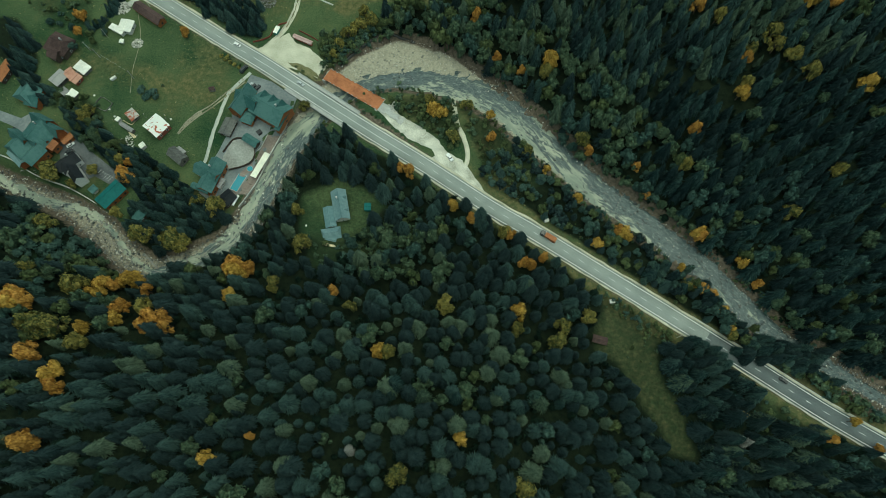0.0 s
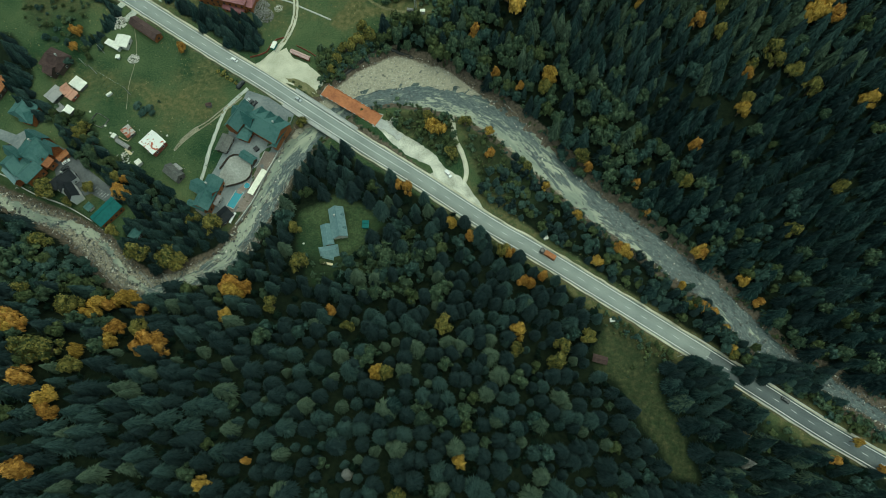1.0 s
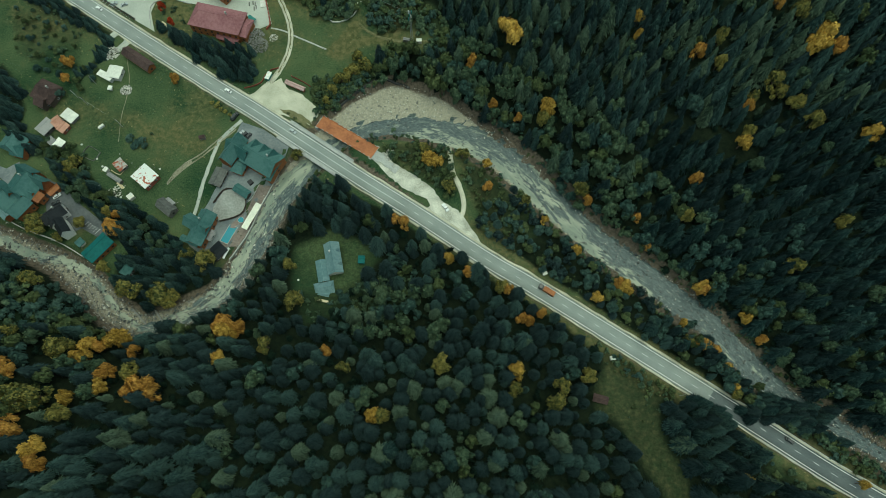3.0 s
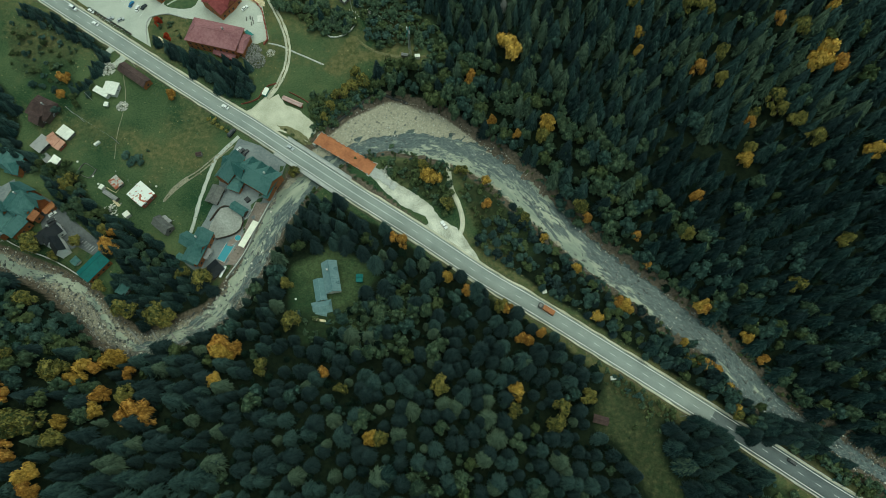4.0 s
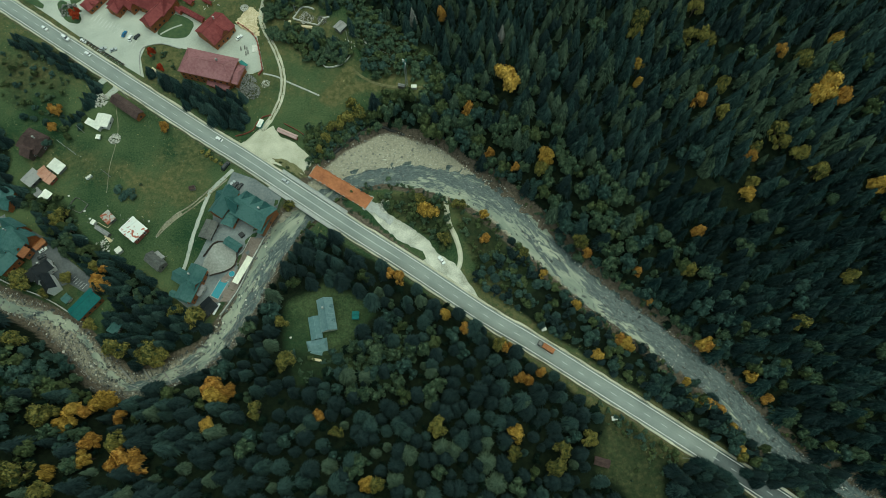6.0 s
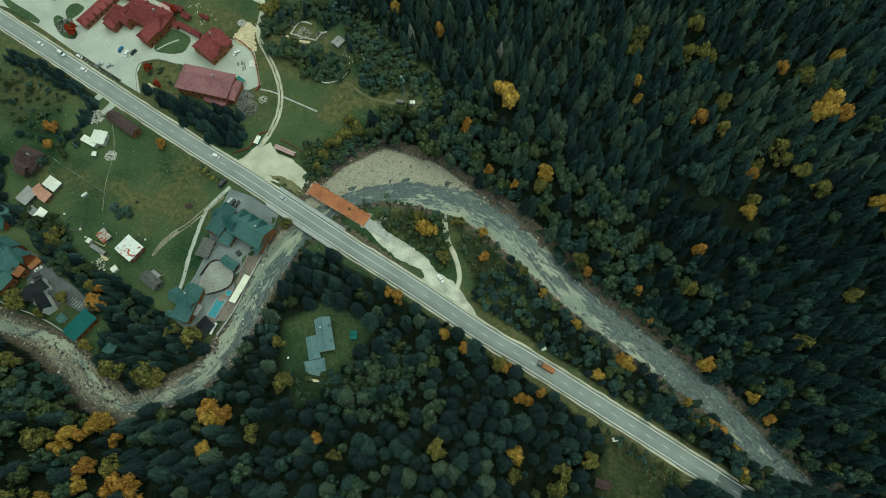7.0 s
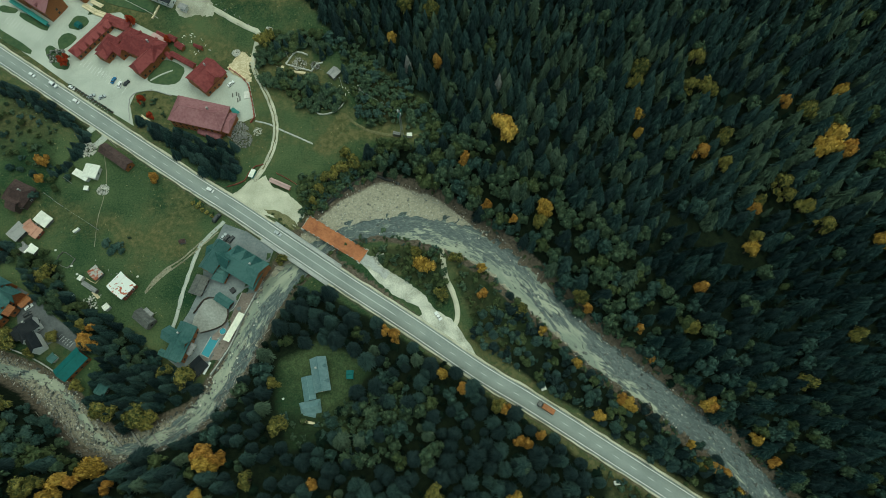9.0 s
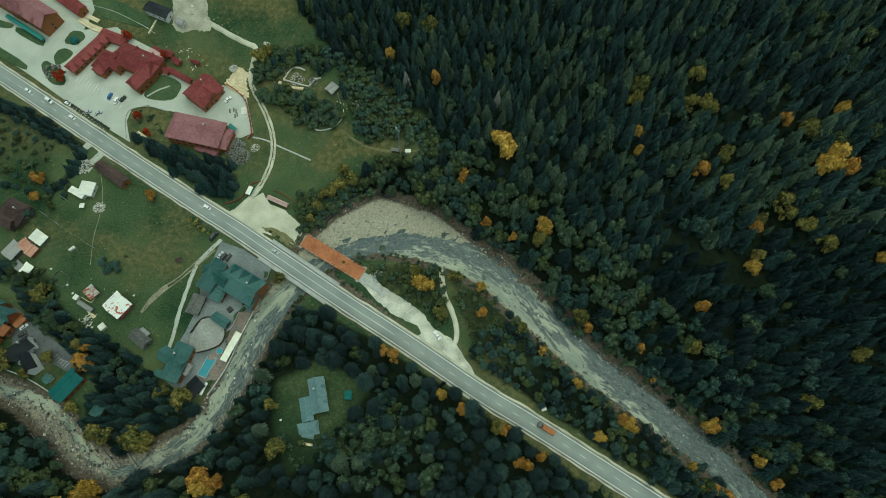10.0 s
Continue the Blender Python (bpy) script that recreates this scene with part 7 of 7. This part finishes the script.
heap("rubble_heap", "rubble inside the ruin", [(-89.6, 283.6)], 4.5, 200, 0.35, STONE, 7)
heap("rubble_heap", "white bagged waste by the wood", [(-53.8, 267.6)], 2.8, 40, 0.7, RUBBLE, 8)
heap("rubble_heap", "pale rubble beside the old bridge", [(-36.7, 171.9)], 3.5, 120, 0.45, RUBBLE, 9)
heap("rubble_heap", "scrap lying beside the sheds", [(-179.5, 143)], 3.5, 60, 0.5, RUBBLE, 10)
heap("rubble_heap", "scrap lying beside the farm sheds", [(-214.8, 182.3)], 2.5, 40, 0.4, RUBBLE, 11)


def box_thing(name, label, where, lx, ly, lz, yaw, material, category, lid=None):
    (cx, cy), = where
    root = place(name, label, category, cx, cy)
    root.rotation_euler = (0, 0, radians(yaw))
    del root["at"]
    part("body", block(bmesh.new(), 0, 0, lz / 2 - 0.05, lx, ly, lz + 0.1, bevel=0.06), material, root)
    part("lid", block(bmesh.new(), 0, 0, lz + 0.06, lx + 0.15, ly + 0.15, 0.12, bevel=0.03), lid or material, root)
    return root


box_thing("transformer_box", "small white transformer box beside the road", [(46.9, 110.2)], 2.2, 1.6, 1.8, 20, PLASTER, "box")
box_thing("transformer_box", "small white box beside the road", [(79.9, 69.6)], 2.4, 1.8, 1.6, 10, PLASTER, "box")
box_thing("crate", "blue plastic crate by the wood", [(-56.9, 266.4)], 1.8, 1.4, 1.2, 20, plain("blue_plastic", (0.10, 0.42, 0.55), 0.4), "crate")
box_thing("barrel_store", "dark round tub in the hotel yard", [(-108.5, 151.5)], 2.4, 2.4, 1.4, 45, DARK, "tub")
box_thing("site_hut", "pale panel lying in the paved yard", [(-118, 264.1)], 3.0, 4.6, 0.3, 10, PLASTER, "panel")
for x, y in [(-126, 263.7), (-123.9, 264.5), (-122.5, 263.8), (-122.7, 260.7), (-121.6, 261.7)]:
    box_thing("bench", "small grey bench in the yard", [(x, y)], 2.4, 0.5, 0.5, 100, GREY_BOARD, "bench")
for x, y in [(-192.6, 160.7), (-188.4, 145.5), (-202.8, 168.7), (-110.9, 146.8), (-157.9, 156.7), (-176, 140), (-190.8, 144.8), (-76.4, 99.8), (-188.6, 156.4)]:
    box_thing("crate", "small pale crate lying on the grass", [(x, y)], 0.9, 0.7, 0.5, 30, PLASTER, "crate")

# row of dark planters between road and yard
(ax, ay), (bx, by) = [(-218.8, 266.3), (-191.6, 250.3)]
n = 14
for i in range(n):
    u = i / (n - 1)
    x, y = ax + (bx - ax) * u, ay + (by - ay) * u
    root = tagged(new("planter"), "dark wooden planter with a small bush", "planter", "row of planters by the road")
    root.matrix_basis = pose(x, y, land1(x, y) + 0.1, 0, 0, 30)
    part("box", block(bmesh.new(), 0, 0, 0.4, 1.5, 0.9, 0.8, bevel=0.04), DARK_WOOD, root)
    o = new("bush", mesh_from("bush", SHRUBS[i % 4][0] * (0.9, 0.6, 1.3) + (0, 0, 0.7), SHRUBS[i % 4][1], BROADLEAF))
    o.parent = root

# parking bay lines in the yard
for ends, n, yaw in (([(-191.7, 125.8), (-184.9, 121.9)], 6, 52), ([(-215.5, 282), (-187.5, 264.8)], 16, 68), ([(-204, 277.3), (-190.5, 268.3)], 9, 68), ([(-266.8, 309.1), (-242, 296.9)], 14, 68), ([(-214.6, 262.1), (-194.2, 250.9)], 11, 68)):
    (x0, y0), (x1, y1) = ends
    for i in range(n):
        u = i / (n - 1)
        o = new("bay_line", mesh_from("bay_line", [(-2.4, -0.07, 0), (2.4, -0.07, 0), (2.4, 0.07, 0), (-2.4, 0.07, 0)], [(0, 1, 2, 3)], PAINT))
        o.matrix_basis = pose(x0 + (x1 - x0) * u, y0 + (y1 - y0) * u, land1(x0 + (x1 - x0) * u, y0 + (y1 - y0) * u) + 0.16, 0, 0, yaw)
        tagged(o, "white painted parking bay line", "line", kind="structure")

# lattice mast
(mx, my), = [(-29.2, 241)]
mast = place("mast", "slender lattice radio mast with antennas", "mast", mx, my)
del mast["at"]
H = 26
for k in range(3):
    a = k * 2.094
    part("leg", rod(bmesh.new(), (0.9 * math.cos(a), 0.9 * math.sin(a), -0.2), (0.3 * math.cos(a), 0.3 * math.sin(a), H), 0.10), STEEL, mast)
bm = bmesh.new()
for i in range(18):
    for k in range(3):
        a, b = k * 2.094, (k + 1) * 2.094
        r0, r1 = 0.9 - 0.6 * i / 18, 0.9 - 0.6 * (i + 1) / 18
        rod(bm, (r0 * math.cos(a), r0 * math.sin(a), H * i / 18), (r1 * math.cos(b), r1 * math.sin(b), H * (i + 1) / 18), 0.05, 4)
part("lattice", bm, STEEL, mast)
for i, (z, a) in enumerate(((H - 1, 0.4), (H - 1.4, 2.5), (H - 2.2, 4.6), (H - 5, 1.2), (H - 6, 3.4))):
    part("antenna", block(bmesh.new(), 0.9 * math.cos(a), 0.9 * math.sin(a), z, 0.5, 0.5, 2.2, math.degrees(a)), WHITE if i % 2 else TEALPAINT, mast)


def pole(label, where, h, lean=0):
    (x, y), = where
    root = place("utility_pole", label, "pole", x, y)
    del root["at"]
    part("shaft", rod(bmesh.new(), (0, 0, -0.3), (lean, 0, h), 0.16, 7, 0.11), CONCRETE, root)
    part("crossarm", block(bmesh.new(), lean, 0, h - 0.4, 1.8, 0.12, 0.12, 35), DARK_WOOD, root)
    return root


for w in ([(111.2, 53.5)], [(-205.1, 192.9)], [(-183.3, 180.7)], [(-203.7, 206.4)], [(-211.8, 197.2)], [(-64.7, 270.1)], [(-96.2, 285.8)], [(-184.3, 228.8)]):
    pole("pale concrete utility pole on the grass", w, 8.0)

# overhead cables between the poles
for a, b, za, zb in (([(-96.2, 285.8)], [(-64.7, 270.1)], 7.6, 7.6), ([(-64.7, 270.1)], [(-29.2, 241)], 7.6, 25), ([(-205.1, 192.9)], [(-183.3, 180.7)], 7.6, 7.6), ([(-211.8, 197.2)], [(-205.1, 192.9)], 7.6, 7.6)):
    (xa, ya), (xb, yb) = a[0], b[0]
    za, zb = za + land1(xa, ya), zb + land1(xb, yb)
    bm = bmesh.new()
    pts = [(xa + (xb - xa) * u, ya + (yb - ya) * u, za + (zb - za) * u - 1.2 * 4 * u * (1 - u)) for u in np.linspace(0, 1, 9)]
    rings = [[bm.verts.new((px + 0.025 * math.cos(k * 2.094), py + 0.025 * math.sin(k * 2.094), pz)) for k in range(3)] for px, py, pz in pts]
    for p0, p1 in zip(rings[:-1], rings[1:]):
        for k in range(3):
            bm.faces.new((p0[k], p0[(k + 1) % 3], p1[(k + 1) % 3], p1[k]))
    me = bpy.data.meshes.new("overhead_cable")
    bm.to_mesh(me)
    bm.free()
    me.materials.append(STEEL)
    tagged(new("overhead_cable", me), "thin grey overhead cable between poles", "cable")

# ---------------------------------------------------------------- stones of the stream
def stones():
    r = np.random.RandomState(4)
    vs, fs, kinds, base = [], [], [], 0
    line = smooth_line(np.array(STREAM)[:, :2], 1.0)
    half = along(STREAM, line[:, 0], line[:, 1])[2][:, 0]
    k = r.randint(1, len(line) - 1, 21000)
    d = line[np.minimum(k + 1, len(line) - 1)] - line[k - 1]
    d /= np.linalg.norm(d, axis=1)[:, None]
    off = r.uniform(-0.92, 0.92, len(k)) * half[k]
    x, y = line[k, 0] - d[:, 1] * off, line[k, 1] + d[:, 0] * off
    z = land(x, y)
    w, _, we = along(WATER, x, y)
    wet = w < we[:, 0] * 1.2
    sizes = np.minimum(0.10 + r.exponential(0.14, len(k)), 0.85) * np.where(x < -95, 1.35, np.where(x > 60, 1.15, 0.95))
    unit = np.array([(1, 0, 0), (-1, 0, 0), (0, 1, 0), (0, -1, 0), (0, 0, 0.7), (0, 0, -0.7)])
    tris = np.array([(0, 2, 4), (2, 1, 4), (1, 3, 4), (3, 0, 4), (2, 0, 5), (1, 2, 5), (3, 1, 5), (0, 3, 5)])
    for i in range(len(k)):
        a = r.uniform(0, 6.28)
        v = unit * sizes[i] * r.uniform(0.6, 1.15, (6, 3))
        c, s = np.cos(a), np.sin(a)
        vs.append(np.stack([x[i] + v[:, 0] * c - v[:, 1] * s, y[i] + v[:, 0] * s + v[:, 1] * c, z[i] + v[:, 2] + (0.45 if wet[i] and r.rand() < 0.35 else 0.1) * sizes[i]], 1))
        fs.append(tris + base)
        kinds.append(np.full(8, 1 if r.rand() < (0.65 if wet[i] else 0.6 if x[i] > 60 else 0.72 if x[i] < -95 else 0.04) else 0, np.int32))
        base += 6
    me = mesh_from("stream_stones", np.concatenate(vs), np.concatenate(fs), STONE)
    me.materials.append(WET_STONE)
    me.polygons.foreach_set("material_index", np.concatenate(kinds))
    tagged(new("stream_stones", me), "pale dry and dark wet stones in the stream bed", "stones", kind="stuff")


def ledges():
    """Low ribs of wet bedrock and flood rubble, drawn out along the flow."""
    r = np.random.RandomState(24)
    line = smooth_line(np.array(WATER), 1.0)
    vs, fs, base = [], [], 0
    for i in r.randint(2, len(line) - 2, 1000):
        x, y, half = line[i]
        if -60 < x < 35 and r.rand() < 0.75 or -118 < x < -60 and r.rand() < 0.4:
            continue
        d = line[i + 1, :2] - line[i - 1, :2]
        a = np.arctan2(d[1], d[0]) + r.normal(0, 0.28)
        n = np.array([-d[1], d[0]]) / np.hypot(*d)
        off = r.uniform(-1.25, 1.25) * half if x > -118 else r.uniform(-0.4, 3.2) * half
        c = np.array([x, y]) + n * off
        L, W = r.uniform(0.3, 1.5), r.uniform(0.12, 0.5)
        z = float(along(STREAM, c[:1], c[1:])[2][0, 1]) + (0.40 if x > -100 else 0.15)
        q = r.uniform(0.6, 1.2, 6)
        ring = [(-L * q[0], 0), (-L * 0.4, -W * q[1]), (L * 0.5, -W * q[2]), (L * q[3], W * 0.2), (L * 0.3, W * q[4]), (-L * 0.5, W * q[5])]
        co, si = np.cos(a), np.sin(a)
        h = r.uniform(0.12, 0.4)
        for k, hh in ((1.0, -0.5), (0.8, h)):
            vs += [(c[0] + (u * co - v * si) * k, c[1] + (u * si + v * co) * k, z + hh + 0.05 * v) for u, v in ring]
        fs += [(base + k, base + (k + 1) % 6, base + 6 + (k + 1) % 6, base + 6 + k) for k in range(6)]
        fs += [(base + 6, base + 7, base + 10, base + 11), (base + 7, base + 8, base + 9, base + 10)]
        base += 12
    tagged(new("rock_ledges", mesh_from("rock_ledges", vs, fs, WET_STONE)), "dark wet ribs of rock along the stream bed", "rock", kind="stuff")


ledges()
stones()


# ---------------------------------------------------------------- driftwood left by a flood
def driftwood():
    r = np.random.RandomState(14)
    line = smooth_line(np.array(STREAM)[:, :3], 1.0)
    line = line[(line[:, 0] < -92) & (line[:, 0] > -190)]
    vs, fs, base = [], [], 0
    for _ in range(520):
        i = r.randint(1, len(line) - 1)
        d = line[i + 1, :2] - line[i - 1, :2]
        a = np.arctan2(d[1], d[0]) + r.normal(0, 0.35)
        off = r.uniform(-0.2, 1.0) * line[i, 2]
        n = np.array([-d[1], d[0]]) / np.hypot(*d)
        c = line[i, :2] + n * off
        u, half, rad = np.array([np.cos(a), np.sin(a)]), r.uniform(0.7, 3.2), r.uniform(0.07, 0.22)
        z = land1(*c) + 0.25
        ends = [(c + s * u * half, z + r.uniform(-0.25, 0.35)) for s in (-1, 1)]
        for (p, h), q in zip(ends, (1.0, 0.6)):
            for k in range(5):
                w = 1.2566 * k
                vs.append((p[0] - u[1] * np.cos(w) * rad * q, p[1] + u[0] * np.cos(w) * rad * q, h + np.sin(w) * rad * q))
        fs += [(base + k, base + (k + 1) % 5, base + 5 + (k + 1) % 5, base + 5 + k) for k in range(5)]
        base += 10
    tagged(new("driftwood", mesh_from("driftwood", vs, fs, DRIFTWOOD)), "grey driftwood and broken logs on the stream bank", "driftwood", kind="stuff")


driftwood()


# ---------------------------------------------------------------- tussocks and litter on the meadows
def tussocks():
    r = np.random.RandomState(21)
    x, y = r.uniform(-280, -40, 15000), r.uniform(90, 340, 15000)
    s = r.uniform(0, road_length, 5200)
    spots = np.array([(*line_at(road_line, q)[0], line_at(road_line, q)[1]) for q in s])
    off = r.choice((-1, 1), len(s)) * r.uniform(6.2, 17, len(s)) * r.uniform(0.75, 1, len(s))
    x = np.concatenate([spots[:, 0] - np.sin(np.radians(spots[:, 2])) * off, x])
    y = np.concatenate([spots[:, 1] + np.cos(np.radians(spots[:, 2])) * off, y])
    m = ~inside(NE_WOOD, x, y) & ~inside(SW_WOOD, x, y)
    m &= along(ROAD_LINE, x, y)[0] > 6
    d, _, e = along(STREAM, x, y)
    m &= d > e[:, 0] + 3
    for pad in PADS:
        m &= ~inside(pad, x, y)
    m &= wave(x, y, 40, 31) + 0.5 * wave(x, y, 11, 32) + r.normal(0, 0.35, len(x)) > 0.2
    x, y = x[m][:6800], y[m][:6800]
    z = land(x, y)
    vs, fs, kinds, base = [], [], [], 0
    for i in range(len(x)):
        s, n = r.uniform(0.2, 0.75), 5
        a = r.uniform(0, 6.28, n)
        top = np.stack([x[i] + s * np.cos(a), y[i] + s * np.sin(a), np.full(n, z[i] + 0.05)], 1)
        side = np.stack([x[i] + s * 0.5 * np.cos(a + 0.7), y[i] + s * 0.5 * np.sin(a + 0.7), np.full(n, z[i] + 0.12)], 1)
        vs.append(np.concatenate([[(x[i], y[i], z[i] + s * 0.7)], top, side]))
        fs.append(np.array([(0, 1 + k, 1 + n + k) for k in range(n)]) + base)
        kinds.append(np.full(n, r.choice(3, p=(0.45, 0.35, 0.2)), np.int32))
        base += 1 + 2 * n
    me = mesh_from("tussocks", np.concatenate(vs), np.concatenate(fs))
    for m in (OLIVE_GREEN, BUSH, DRY):
        me.materials.append(m)
    me.polygons.foreach_set("material_index", np.concatenate(kinds))
    tagged(new("tussocks", me), "green and dry grass tussocks on the meadow", "grass", kind="stuff")


def litter(name, label, outline, count, seed, material):
    """Small flat scraps strewn over an area."""
    r = np.random.RandomState(seed)
    xs, ys = [p[0] for p in outline], [p[1] for p in outline]
    x, y = r.uniform(min(xs), max(xs), count * 3), r.uniform(min(ys), max(ys), count * 3)
    m = inside(outline, x, y)
    x, y = x[m][:count], y[m][:count]
    z = land(x, y)
    vs, fs = [], []
    for i in range(len(x)):
        a, p, q, h = r.uniform(0, 3.1), r.uniform(0.15, 0.8), r.uniform(0.06, 0.25), r.uniform(0.05, 0.3)
        c, s, b = np.cos(a), np.sin(a), len(vs)
        for hh in (-0.1, h):
            vs += [(x[i] + c * u * p - s * v * q, y[i] + s * u * p + c * v * q, z[i] + hh + 0.06 * u) for u, v in ((-1, -1), (1, -1), (1, 1), (-1, 1))]
        fs += [(b + 4, b + 5, b + 6, b + 7)] + [(b + k, b + (k + 1) % 4, b + 4 + (k + 1) % 4, b + 4 + k) for k in range(4)]
    tagged(new(name, mesh_from(name, vs, fs, material)), label, "litter", kind="stuff")


litter("scrap", "pale boards and scrap strewn round the farm sheds", [(-194.1, 161.5), (-176.1, 166.9), (-152, 157.3), (-144.9, 139.9), (-146.7, 131.3), (-170, 133.1), (-186.2, 146.6)], 30, 3, GREY_RUBBLE)
litter("scrap", "pale boards and bags strewn on the lodge yard", [(-175.1, 307.3), (-155.9, 303.3), (-138.1, 292.9), (-151, 288.3), (-165.6, 298.6)], 24, 4, RUBBLE)
litter("scrap", "scraps on the building site's bare earth", [(-164.5, 327.6), (-136.6, 321.2), (-118.9, 306), (-139.5, 312.1), (-160.5, 318)], 24, 5, GREY_RUBBLE)
litter("scrap", "timber offcuts strewn beside the ruin", [(-104.2, 282.4), (-90.9, 278.8), (-77.8, 275.2), (-64.7, 270.1), (-45.5, 264.8), (-51.6, 262.1), (-77.6, 272.1), (-100.5, 277.5)], 60, 6, RUBBLE)
litter("scrap", "stones and scraps along the riverside sheds", [(-250.7, 128.7), (-227.7, 124.5), (-211.8, 116.6), (-193.3, 109.6), (-196.8, 108.6), (-217.4, 115), (-237.6, 121), (-251.9, 126.4)], 50, 7, GREY_RUBBLE)

litter("scrap", "offcuts of pale timber strewn over the sawdust", [(-130.6, 283), (-124.6, 292), (-115.3, 288.5), (-116.4, 272.3), (-121.4, 273), (-128.4, 278)], 70, 8, RAW_TIMBER)
DRY = mat("dry_grass", (0.12, 0.11, 0.05), (0.28, 0.25, 0.13), size=1.0, rough=0.95, bump=0, island=0.3, gloss=0.08)
tussocks()
